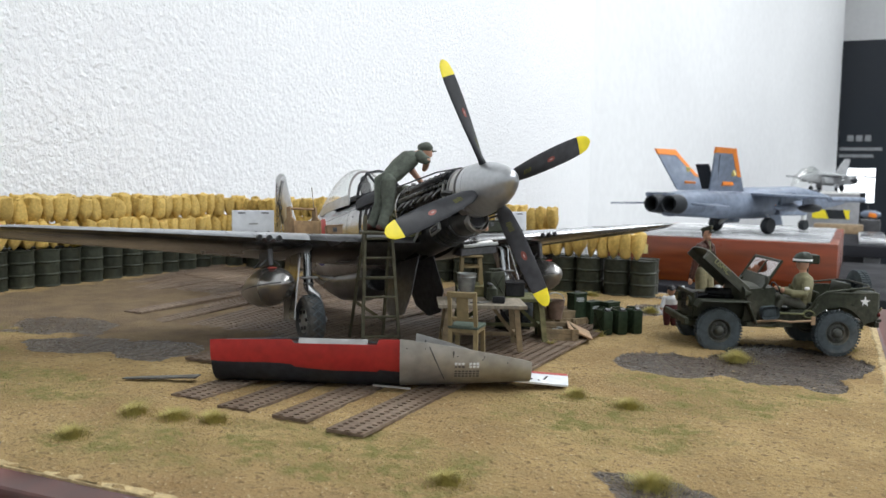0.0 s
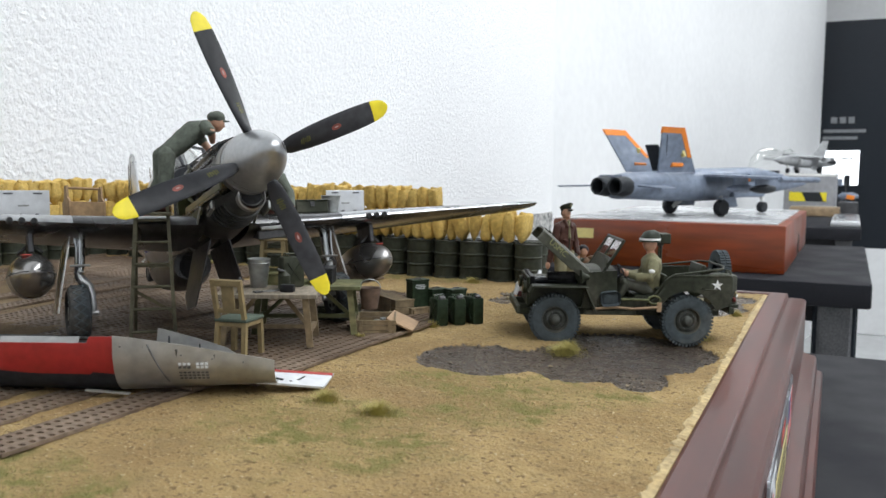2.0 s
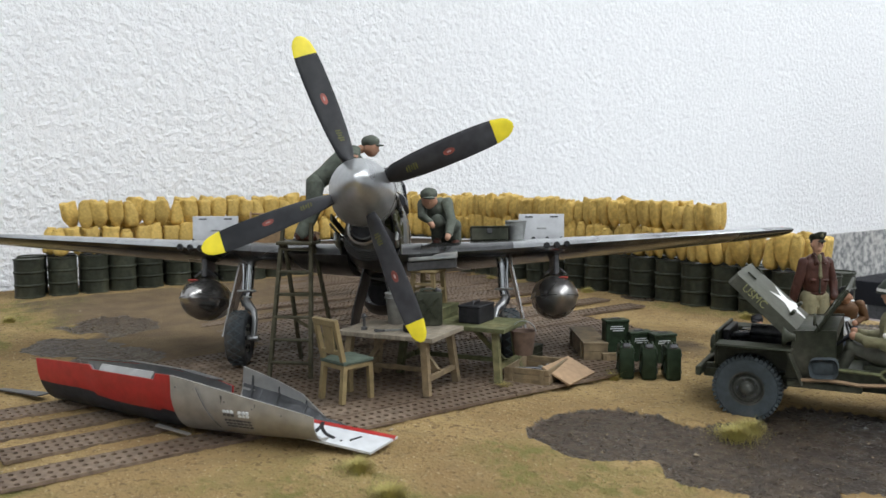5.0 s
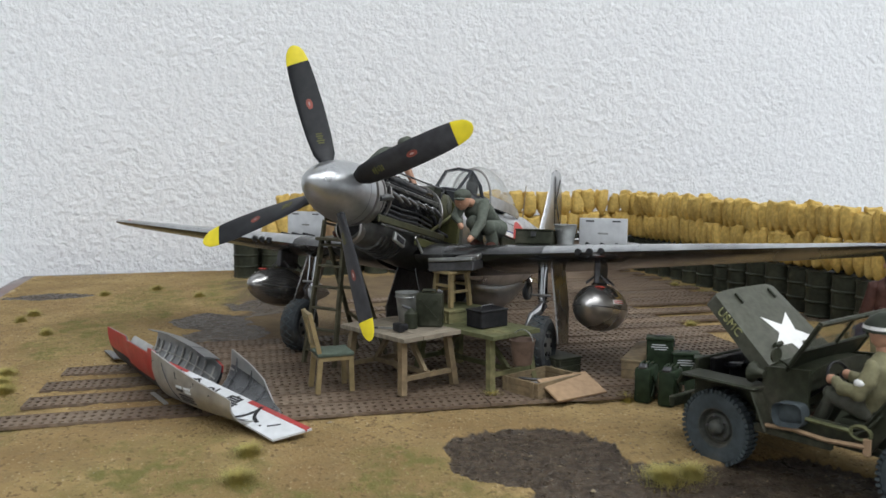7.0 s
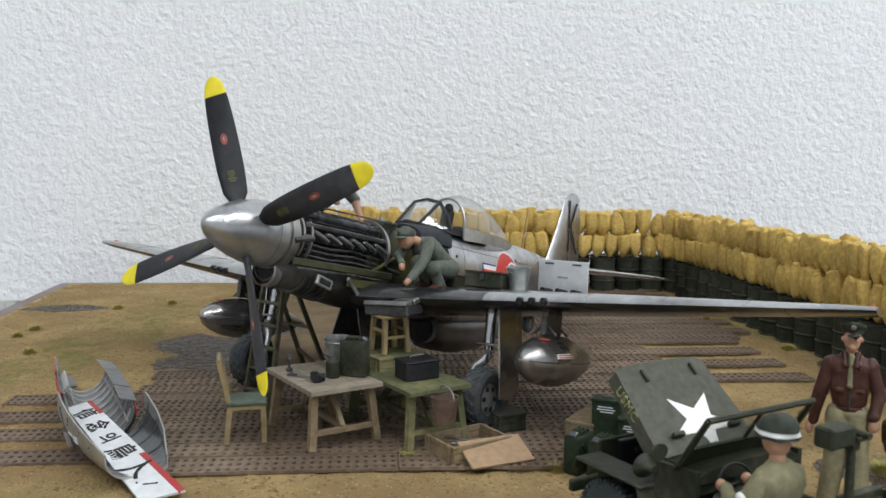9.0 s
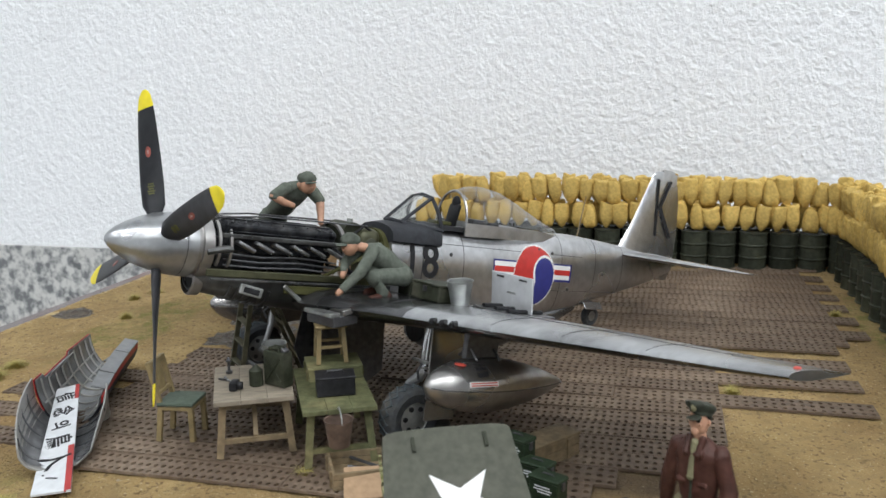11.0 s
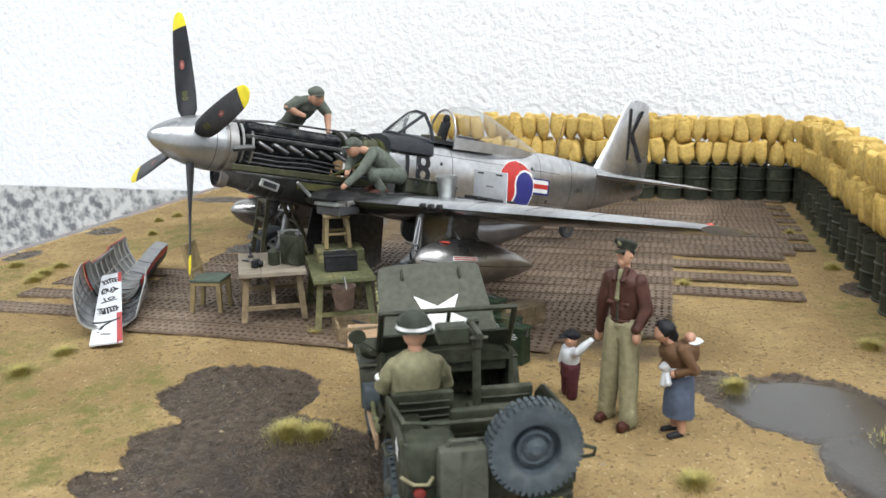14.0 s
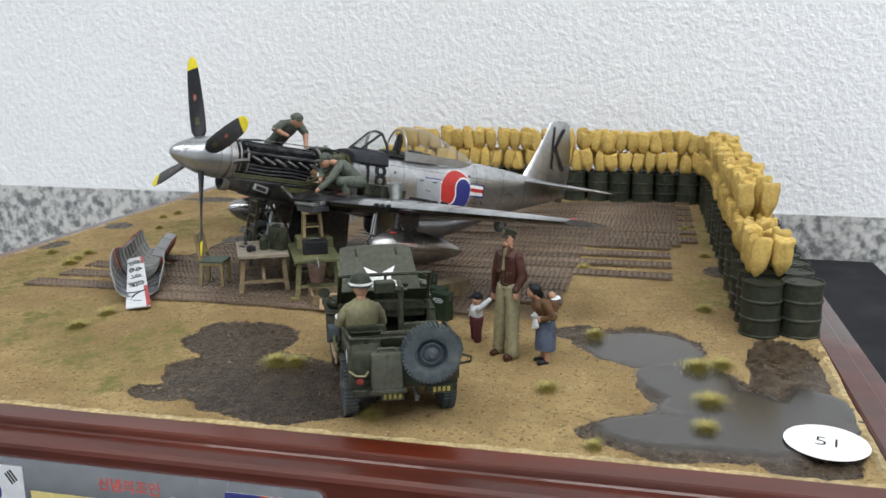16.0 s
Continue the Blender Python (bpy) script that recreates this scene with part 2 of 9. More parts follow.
M_WHITE = material("white_paint", (0.78, 0.78, 0.76), 0.5, 0.0, 0.06, 300, 30)
M_PANELWHITE = material("pale_grey_panel", (0.66, 0.68, 0.70), 0.42, 0.1, 0.08, 300, 40)
M_LETTER = material("black_lettering", (0.02, 0.02, 0.022), 0.6, 0.0, 0.2)
M_RUBBER = material("dusty_rubber", (0.045, 0.05, 0.055), 0.8, 0.0, 0.3, 500, 80, 0.3, 900, (0.09, 0.085, 0.075), (0.5, 0.7))
M_TYREBLUE = material("faded_tyre_rubber", (0.062, 0.076, 0.083), 0.75, 0.0, 0.2, 500, 80, 0.25, 900, (0.12, 0.125, 0.12), (0.55, 0.75))
M_OLIVE = material("olive_drab_paint", (0.033, 0.037, 0.024), 0.5, 0.05, 0.3, 500, 70, 0.15, 900, (0.085, 0.080, 0.060), (0.50, 0.74))
M_OLIVELIGHT = material("worn_olive_paint", (0.076, 0.079, 0.060), 0.5, 0.05, 0.2, 500, 70, 0.12, 900, (0.105, 0.102, 0.085), (0.48, 0.7))
M_DRUM = material("drum_olive", (0.034, 0.038, 0.027), 0.5, 0.1, 0.3, 350, 60, 0.12, 700, (0.055, 0.055, 0.035), (0.52, 0.72), by_object=0.2)
M_CAN = material("jerrycan_green", (0.022, 0.036, 0.02), 0.45, 0.05, 0.3, 400, 70, 0.12, 800, (0.05, 0.06, 0.04), (0.58, 0.75))
M_SACK = material("sandbag_cloth", (0.58, 0.40, 0.112), 0.85, 0.0, 0.2, 500, 90, 0.8, 1100, (0.40, 0.25, 0.05), (0.45, 0.70), by_object=0.13)
M_WOOD = material("weathered_wood", (0.22, 0.165, 0.095), 0.75, 0.0, 0.3, 300, 50, 0.3, 700, (0.17, 0.12, 0.065), (0.45, 0.7))
M_WOODGREY = material("grey_plank_wood", (0.24, 0.205, 0.155), 0.75, 0.0, 0.25, 300, 60, 0.3, 700, (0.19, 0.16, 0.12), (0.45, 0.7), streak=(3, 0.6, 1))
M_WOODGREEN = material("green_stained_wood", (0.115, 0.12, 0.06), 0.7, 0.0, 0.3, 300, 50, 0.3, 700, (0.21, 0.18, 0.09), (0.5, 0.7))
M_CHAIRWOOD = material("yellowed_chair_wood", (0.24, 0.18, 0.085), 0.65, 0.0, 0.2, 300, 60, 0.2, 700, (0.18, 0.135, 0.06), (0.5, 0.72))
M_CUSHION = material("green_cushion", (0.085, 0.108, 0.085), 0.8, 0.0, 0.15, 600, 80, 0.3)
M_CARTON = material("brown_board", (0.33, 0.22, 0.13), 0.8, 0.0, 0.15, 400, 50, 0.2)
M_ZINC = material("zinc_bucket", (0.34, 0.35, 0.34), 0.4, 0.75, 0.2, 300, 60, 0.08, 800, (0.2, 0.19, 0.17), (0.5, 0.7))
M_RUSTY = material("rusty_bucket", (0.16, 0.11, 0.085), 0.65, 0.35, 0.3, 300, 60, 0.2)
M_MAT = material("pierced_plank_steel", (0.148, 0.107, 0.077), 0.62, 0.15, 0.28, 350, 25, 0.25, 800, (0.178, 0.136, 0.100), (0.45, 0.7), by_object=0.14)
M_FRAME = material("mahogany_lacquer", (0.070, 0.011, 0.0035), 0.30, 0.0, 0.35, 90, 20, 0.04, 300, (0.05, 0.007, 0.003), (0.4, 0.65), coat=0.18, streak=(1, 0.12, 1))
M_FRAMEDARK = material("dark_mahogany", (0.075, 0.016, 0.014), 0.25, 0.0, 0.35, 90, 20, 0.05, 300, coat=0.5, streak=(1, 0.12, 1))
M_CLOTH = material("black_tablecloth", (0.012, 0.0125, 0.016), 0.75, 0.0, 0.2, 900, 30, 0.15, 2500)
M_PLINTH = material("orange_lacquered_wood", (0.155, 0.036, 0.006), 0.30, 0.0, 0.25, 60, 8, 0.03, 300, (0.20, 0.034, 0.009), (0.4, 0.65), coat=0.12, streak=(0.3, 1, 2))
M_JETGREY = material("jet_grey", (0.165, 0.20, 0.265), 0.5, 0.0, 0.2, 100, 25, 0.0, 500, (0.21, 0.25, 0.32), (0.45, 0.7))
M_JETDARK = material("jet_dark", (0.025, 0.028, 0.032), 0.5, 0.2, 0.2)
M_ORANGE = material("orange_paint", (0.80, 0.23, 0.02), 0.5, 0.0, 0.1)
M_BRASS = material("yellow_plate", (0.66, 0.56, 0.22), 0.4, 0.1, 0.1)
M_PLAQUE = material("satin_plaque", (0.30, 0.315, 0.34), 0.3, 0.7, 0.08, 200, 30)
M_SKIN = material("painted_flesh", (0.46, 0.25, 0.16), 0.55, 0.0, 0.15, 600, 90)
M_COVERALL = material("grey_green_overalls", (0.0975, 0.1105, 0.091), 0.75, 0.0, 0.25, 500, 110, 0.3, 900, (0.11, 0.12, 0.10), (0.5, 0.7))
M_KHAKI = material("khaki_cloth", (0.235, 0.21, 0.12), 0.75, 0.0, 0.2, 500, 110, 0.3)
M_SHIRT = material("olive_shirt", (0.185, 0.172, 0.095), 0.75, 0.0, 0.2, 500, 110, 0.3)
M_LEATHER = material("brown_leather", (0.066, 0.028, 0.021), 0.4, 0.0, 0.3, 400, 110, 0.3, 800, (0.10, 0.048, 0.036), (0.5, 0.7))
M_BOOT = material("brown_boot", (0.06, 0.022, 0.015), 0.45, 0.0, 0.2)
M_SKIRT = material("blue_grey_skirt", (0.085, 0.105, 0.15), 0.75, 0.0, 0.2, 500, 110, 0.25)
M_MAROON = material("maroon_trousers", (0.075, 0.022, 0.025), 0.7, 0.0, 0.2)
M_BLOUSE = material("brown_blouse", (0.125, 0.068, 0.035), 0.7, 0.0, 0.2)
M_DARKHAIR = material("black_hair", (0.012, 0.012, 0.014), 0.5)
M_CAPGREEN = material("dark_green_cap", (0.034, 0.040, 0.030), 0.5, 0.0, 0.2)
M_GLASS = glass("clear_canopy")
M_DRYGRASS = material("dry_grass", (0.43, 0.365, 0.115), 0.8, 0.0, 0.25, 900, 80, second=(0.41, 0.37, 0.13), second_at=(0.45, 0.6))
M_GREENGRASS = material("faded_green_flock", (0.26, 0.245, 0.08), 0.85, 0.0, 0.25, 900, 60, second=(0.33, 0.27, 0.11), second_at=(0.5, 0.65))
M_PEBBLE = material("pebble", (0.36, 0.29, 0.19), 0.8, 0.0, 0.3, 600, 60, by_object=0.2)
M_PAPER = material("white_card", (0.85, 0.85, 0.84), 0.6, 0.0, 0.03)

# ---- the room ----
def stucco():
    m = material("white_stucco", (0.87, 0.88, 0.89), 0.8, 0.0, 0.02, 60, 6)
    nt = m.node_tree
    co = nt.nodes.new("ShaderNodeTexCoord").outputs["Object"]
    n1, n2, bp = nt.nodes.new("ShaderNodeTexNoise"), nt.nodes.new("ShaderNodeTexNoise"), nt.nodes.new("ShaderNodeBump")
    add = nt.nodes.new("ShaderNodeMath")
    add.operation = "MULTIPLY_ADD"
    add.inputs[1].default_value = 0.35
    n1.inputs["Scale"].default_value, n1.inputs["Detail"].default_value, n1.inputs["Distortion"].default_value = 165, 4.0, 0.15
    n2.inputs["Scale"].default_value, n2.inputs["Detail"].default_value = 420, 3.0
    bp.inputs["Strength"].default_value, bp.inputs["Distance"].default_value = 1.0, 0.0028
    for n in (n1, n2):
        nt.links.new(co, n.inputs["Vector"])
    nt.links.new(n2.outputs["Fac"], add.inputs[0])
    nt.links.new(n1.outputs["Fac"], add.inputs[2])
    nt.links.new(add.outputs[0], bp.inputs["Height"])
    nt.links.new(bp.outputs[0], nt.nodes["Principled BSDF"].inputs["Normal"])
    return m


def granite():
    m = material("speckled_granite", (0.42, 0.42, 0.41), 0.35, 0.0, 0.1, 300, 30)
    nt = m.node_tree
    b = nt.nodes["Principled BSDF"]
    co = nt.nodes.new("ShaderNodeTexCoord").outputs["Object"]
    v, r = nt.nodes.new("ShaderNodeTexNoise"), nt.nodes.new("ShaderNodeValToRGB")
    v.inputs["Scale"].default_value, v.inputs["Detail"].default_value = 130, 5.0
    nt.links.new(co, v.inputs["Vector"])
    nt.links.new(v.outputs["Fac"], r.inputs[0])
    r.color_ramp.elements[0].position, r.color_ramp.elements[0].color = 0.38, (0.16, 0.165, 0.17, 1)
    r.color_ramp.elements[1].position, r.color_ramp.elements[1].color = 0.60, (0.58, 0.575, 0.55, 1)
    nt.links.new(r.outputs[0], b.inputs["Base Color"])
    return m


M_STUCCO, M_GRANITE = stucco(), granite()
M_PLAIN = material("smooth_white_paint", (0.78, 0.79, 0.80), 0.7, 0.0, 0.03, 40, 5)
M_FLOOR = material("polished_floor", (0.55, 0.56, 0.56), 0.15, 0.0, 0.06, 20, 3, coat=0.3)
M_NIGHT = material("dark_exhibit_panel", (0.012, 0.016, 0.022), 0.4, 0.0, 0.1)
GRANITE_Z = -1.9


def wall(name, lo, hi, mat, label):
    bm = bmesh.new()
    c = [(a + b) / 2 for a, b in zip(lo, hi)]
    box(bm, c, [b - a for a, b in zip(lo, hi)])
    return solo(name, bm, mat, label, "wall", kind="structure")


ROOM = (-60, 330, -220, 560)     # x from, x to, y from, y to
wall("wall_west", (WALL_X - 20, ROOM[2], GRANITE_Z), (WALL_X, 195, CEIL_Z), M_STUCCO, "white rough stucco wall above a granite skirting")
wall("granite_skirting", (WALL_X - 20, ROOM[2], FLOOR_Z), (WALL_X + 0.4, 188.5, GRANITE_Z - 0.01), M_GRANITE, "grey speckled granite skirting below the stucco wall")
wall("wall_west_far", (WALL_X - 40, 195.5, FLOOR_Z), (WALL_X - 20, ROOM[3], CEIL_Z), M_PLAIN, "plain white wall further along")
wall("wall_south", (WALL_X - 20, ROOM[2] - 20, FLOOR_Z), (ROOM[1], ROOM[2], CEIL_Z), M_PLAIN, "plain white wall closing the room")
wall("wall_north", (WALL_X - 40, ROOM[3], FLOOR_Z), (ROOM[1], ROOM[3] + 20, CEIL_Z), M_PLAIN, "plain white wall at the far end")
wall("wall_east", (ROOM[1], ROOM[2] - 20, FLOOR_Z), (ROOM[1] + 20, ROOM[3] + 20, CEIL_Z), M_PLAIN, "plain white wall facing the displays")
bm = bmesh.new()
box(bm, (135, 170, FLOOR_Z - 5), (430, 830, 10))
solo("floor", bm, M_FLOOR, "polished pale grey floor", "floor", kind="structure")
bm = bmesh.new()
box(bm, (135, 170, CEIL_Z + 5), (430, 830, 10))
solo("ceiling", bm, M_PLAIN, "white painted ceiling with lamps", "ceiling", kind="structure")


def table(name, x0, x1, y0, y1, top, label):
    t = thing(name, label, "table", cm((x0 + x1) / 2, (y0 + y1) / 2, FLOOR_Z))
    w, d, h = x1 - x0, y1 - y0, top - FLOOR_Z
    bm = bmesh.new()
    box(bm, (0, 0, h - 1.5), (w, d, 3.0), bevel=0.3, seg=2)
    part("tabletop", bm, M_CLOTH, t)
    for sx in (-1, 1):
        for sy in (-1, 1):
            bm = bmesh.new()
            box(bm, (sx * (w / 2 - 4), sy * (d / 2 - 4), (h - 3) / 2), (4, 4, h - 3), bevel=0.3)
            part("leg", bm, M_DARKMETAL, t)
    bm = bmesh.new()
    box(bm, (0, 0, h - 4.2), (w - 8, d - 8, 2.6))
    part("apron", bm, M_BLACK, t)
    return t


table("display_table", -58.5, 9.0, -2.8, 61.5, TABLE_Z, "display table covered with a black cloth")
table("display_table", -47.0, 7.0, 108, 171, TABLE_Z, "second black-topped display table with a jet model")
table("display_table", -35.6, 7.0, 232, 350, TABLE_Z, "further black-topped display table with models")

# ---- the diorama base ----
SX, SY = -55.6, 48.7


def left_edge(x):
    """The left end of the base is sawn a little out of square."""
    return 1.2 + 0.036 * x


def front_edge(y):
    """The front edge runs a little askew too."""
    return 0.65 - 0.0167 * y


def bump_at(x, y, cx, cy, rx, ry):
    return math.exp(-0.5 * (((x - cx) / rx) ** 2 + ((y - cy) / ry) ** 2))


def terrain(x, y):
    z = 0.10 + 0.18 * bump_at(x, y, -15.5, 18.5, 6.5, 8.0)
    z += 0.10 * noise.noise(V(x * 0.16, y * 0.16, 3.1))
    z -= 0.10 * smooth(-11, -6, x) + 0.14 * bump_at(x, y, -4, 46, 6, 5)
    return z


def inside(x, y, spots):
    """How far inside a union of soft ellipses; above 1 is in."""
    best = 0.0
    for cx, cy, rx, ry in spots:
        best = max(best, 2.0 - math.hypot((x - cx) / rx, (y - cy) / ry))
    return best


WET = [(-8.4, 23.1, 2.5, 2.7), (-4.8, 25.2, 2.7, 3.6), (-2.2, 27.6, 1.9, 3.6), (-2.2, 22.9, 0.95, 1.5), (-4.6, 29.6, 2.6, 2.2),
       (-11.8, 40.8, 2.7, 2.9), (-13.0, 38.2, 1.2, 1.5), (-7.4, 42.9, 2.7, 2.2), (-9.6, 46.9, 4.6, 1.8), (-2.6, 42.4, 1.9, 3.6), (-4.2, 46.2, 4.0, 2.4)]
DAMP = [(-32.8, 13.1, 3.0, 2.2), (-29.4, 13.9, 2.6, 2.2), (-37.6, 16.4, 3.0, 2.4), (-44.4, 2.4, 1.5, 2.6), (-31.3, 1.5, 1.4, 1.2), (-24.2, 1.0, 1.5, 1.2), (-5.7, 7.2, 1.7, 1.1), (-26.5, 45.2, 1.6, 0.9)]
POOL = [(-11.6, 41.0, 2.4, 2.6), (-8.2, 42.7, 2.4, 2.0), (-4.6, 44.6, 3.0, 3.4), (-3.0, 41.9, 1.4, 2.6), (-5.8, 47.4, 2.6, 1.5)]
GREEN = [(-8.3, 19.2, 1.7, 1.5), (-3.0, 20.0, 1.6, 1.6), (-8.5, 12.5, 3.6, 3.0), (-5.5, 18.5, 2.4, 3.6), (-14, 5.5, 4.5, 2.4), (-8, 3, 4, 2.2), (-20, 3.5, 3, 2), (-30, 7, 6, 2.2), (-40, 9, 7, 2.4), (-42, 13.4, 4.5, 2.2), (-47.5, 14.5, 3.0, 3.0), (-22, 44.5, 3, 1.6), (-5, 17, 1.8, 2.0), (-38, 45, 6, 1)]
MATS = (-51.0, -13.8, 13.5, 36.5)


def build_ground():
    step = 0.16
    nx, ny = int(-SX / step), int(SY / step)
    verts, cover = [], []
    for j in range(ny + 1):
        for i in range(nx + 1):
            x = SX * i / nx
            y = lerp(left_edge(x), SY, j / ny)
            x += front_edge(y) * max(0.0, 1 + x / 20)
            p = V(x, y, 0)
            wob = noise.fractal(p * 0.55, 1.0, 2.0, 4) * 0.35
            soak = smooth(0.88, 1.18, inside(x, y, WET) + wob * 0.5)
            wet = smooth(0.45, 0.55, soak)
            damp = smooth(0.9, 1.15, inside(x, y, DAMP) + wob) * 0.62
            pool = smooth(0.92, 1.15, inside(x, y, POOL) + wob * 0.45)
            green = smooth(0.75, 1.3, inside(x, y, GREEN) + wob * 1.4) * (0.35 + 0.65 * smooth(-0.15, 0.3, noise.noise(p * 0.9)))
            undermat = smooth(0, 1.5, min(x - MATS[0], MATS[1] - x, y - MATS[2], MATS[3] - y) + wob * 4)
            z = terrain(x, y)
            rough = 0.05 * noise.fractal(p * 2.2, 0.8, 2.1, 3) + 0.03 * noise.noise(p * 6.0)
            still = wet * (1 - smooth(6.0, 9.0, math.hypot(x + 8.0, y - 43.3)))
            z += rough * (1 - pool) * (1 - 0.45 * wet) * (1 - 0.75 * still) * (1 - 0.5 * undermat) - 0.14 * wet - 0.05 * damp
            if wet > 0.1:
                z += 0.035 * wet * (1 - pool) * (1 - 0.8 * still) * noise.fractal(p * 6.5, 0.7, 2.0, 3)
            z = lerp(z, -0.03, pool * 0.9)
            verts.append((x * U, y * U, z * U))
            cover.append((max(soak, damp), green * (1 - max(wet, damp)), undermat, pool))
    faces = []
    for j in range(ny):
        for i in range(nx):
            a = j * (nx + 1) + i
            faces.append((a, a + nx + 1, a + nx + 2, a + 1))
    me = bpy.data.meshes.new("ground")
    me.from_pydata(verts, [], faces)
    att = me.color_attributes.new("cover", "FLOAT_COLOR", "POINT")
    att.data.foreach_set("color", np.array(cover, dtype=np.float32).ravel())
    for p in me.polygons:
        p.use_smooth = True
    ob = new("ground", me)
    me.materials.append(ground_material())
    return tagged(ob, "sandy diorama ground with faded grass, wet mud and puddles", "ground", kind="structure")


def ground_material():
    m = bpy.data.materials.new("sandy_ground")
    m.use_nodes = True
    nt = m.node_tree
    b = nt.nodes["Principled BSDF"]
    co = nt.nodes.new("ShaderNodeTexCoord").outputs["Object"]
    at = nt.nodes.new("ShaderNodeAttribute")
    at.attribute_name = "cover"
    sep = nt.nodes.new("ShaderNodeSeparateColor")
    nt.links.new(at.outputs["Color"], sep.inputs[0])
    wet, green, under, pool = sep.outputs[0], sep.outputs[1], sep.outputs[2], at.outputs["Alpha"]

    def nz(scale, detail=5.0):
        n = nt.nodes.new("ShaderNodeTexNoise")
        n.inputs["Scale"].default_value, n.inputs["Detail"].default_value = scale, detail
        nt.links.new(co, n.inputs["Vector"])
        return n.outputs["Fac"]

    def rng(src, a, z, lo=0.0, hi=1.0):
        r = nt.nodes.new("ShaderNodeMapRange")
        for k, v in zip(("From Min", "From Max", "To Min", "To Max"), (a, z, lo, hi)):
            r.inputs[k].default_value = v
        nt.links.new(src, r.inputs["Value"])
        return r.outputs[0]

    def mix(fac, a, c, kind="MIX"):
        x = nt.nodes.new("ShaderNodeMix")
        x.data_type, x.blend_type = "RGBA", kind
        for k, v in ((0, fac), (6, a), (7, c)):
            if isinstance(v, tuple):
                x.inputs[k].default_value = (*v, 1)
            elif isinstance(v, float):
                x.inputs[k].default_value = v
            else:
                nt.links.new(v, x.inputs[k])
        return x.outputs[2]

    def mul(a, c):
        x = nt.nodes.new("ShaderNodeMath")
        x.operation = "MULTIPLY"
        for k, v in ((0, a), (1, c)):
            if isinstance(v, float):
                x.inputs[k].default_value = v
            else:
                nt.links.new(v, x.inputs[k])
        return x.outputs[0]

    ragged = nt.nodes.new("ShaderNodeMath")
    ragged.operation = "MULTIPLY_ADD"
    ragged.inputs[1].default_value = 0.35
    nt.links.new(nz(420, 6), ragged.inputs[0])
    nt.links.new(wet, ragged.inputs[2])
    wet = rng(ragged.outputs[0], 0.60, 0.72)
    sand = mix(rng(nz(38, 6), 0.35, 0.65), (0.42, 0.300, 0.138), (0.30, 0.205, 0.090))
    sand = mix(rng(nz(15, 4), 0.46, 0.66, 0.0, 0.55), sand, (0.235, 0.150, 0.070))
    sand = mix(rng(nz(900, 3), 0.62, 0.72), sand, (0.56, 0.45, 0.28))
    sand = mix(rng(nz(560, 4), 0.57, 0.66), sand, (0.17, 0.112, 0.055))
    sand = mix(rng(nz(160, 4), 0.45, 0.70, 0.0, 0.55), sand, (0.24, 0.175, 0.085))
    sand = mix(mul(green, rng(nz(260, 6), 0.32, 0.56)), sand, (0.188, 0.168, 0.058))
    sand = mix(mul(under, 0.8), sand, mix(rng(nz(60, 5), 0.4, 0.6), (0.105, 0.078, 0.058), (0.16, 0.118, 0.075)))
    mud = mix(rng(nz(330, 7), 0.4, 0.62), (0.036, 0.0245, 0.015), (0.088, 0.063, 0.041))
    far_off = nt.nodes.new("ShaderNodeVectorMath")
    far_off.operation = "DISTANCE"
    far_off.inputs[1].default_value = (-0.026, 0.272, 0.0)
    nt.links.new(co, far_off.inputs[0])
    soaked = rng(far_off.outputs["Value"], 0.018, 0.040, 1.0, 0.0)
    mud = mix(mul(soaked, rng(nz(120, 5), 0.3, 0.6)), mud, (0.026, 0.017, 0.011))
    mud = mix(rng(nz(1000, 2), 0.68, 0.74), mud, (0.34, 0.28, 0.19))
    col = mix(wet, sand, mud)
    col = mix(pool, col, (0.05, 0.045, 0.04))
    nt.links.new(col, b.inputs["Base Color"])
    gloss = nt.nodes.new("ShaderNodeMix")
    nt.links.new(wet, gloss.inputs[0])
    gloss.inputs[2].default_value = 0.92
    nt.links.new(rng(nz(420, 4), 0.42, 0.62, 0.60, 0.22), gloss.inputs[3])
    pond_off = nt.nodes.new("ShaderNodeVectorMath")
    pond_off.operation = "DISTANCE"
    pond_off.inputs[1].default_value = (-0.080, 0.433, 0.0)
    nt.links.new(co, pond_off.inputs[0])
    shine = mul(rng(pond_off.outputs["Value"], 0.055, 0.090, 1.0, 0.0), wet)
    slick = nt.nodes.new("ShaderNodeMix")
    nt.links.new(shine, slick.inputs[0])
    nt.links.new(gloss.outputs[0], slick.inputs[2])
    nt.links.new(rng(nz(160, 4), 0.42, 0.60, 0.10, 0.40), slick.inputs[3])
    r1 = slick.outputs[0]
    mixr = nt.nodes.new("ShaderNodeMix")
    nt.links.new(pool, mixr.inputs[0])
    nt.links.new(r1, mixr.inputs[2])
    mixr.inputs[3].default_value = 0.2
    nt.links.new(mixr.outputs[0], b.inputs["Roughness"])
    most = nt.nodes.new("ShaderNodeMath")
    most.operation = "MAXIMUM"
    nt.links.new(rng(pool, 0, 1, 0.16, 0.5), most.inputs[0])
    nt.links.new(rng(wet, 0, 1, 0.16, 0.4), most.inputs[1])
    nt.links.new(most.outputs[0], b.inputs["Specular IOR Level"])
    bp = nt.nodes.new("ShaderNodeBump")
    bp.inputs["Distance"].default_value = 0.0016
    flat = nt.nodes.new("ShaderNodeMath")
    flat.operation = "MINIMUM"
    nt.links.new(rng(pool, 0, 1, 1.0, 0.02), flat.inputs[0])
    damped = nt.nodes.new("ShaderNodeMath")
    damped.operation = "MINIMUM"
    nt.links.new(rng(shine, 0, 1, 1.0, 0.30), damped.inputs[0])
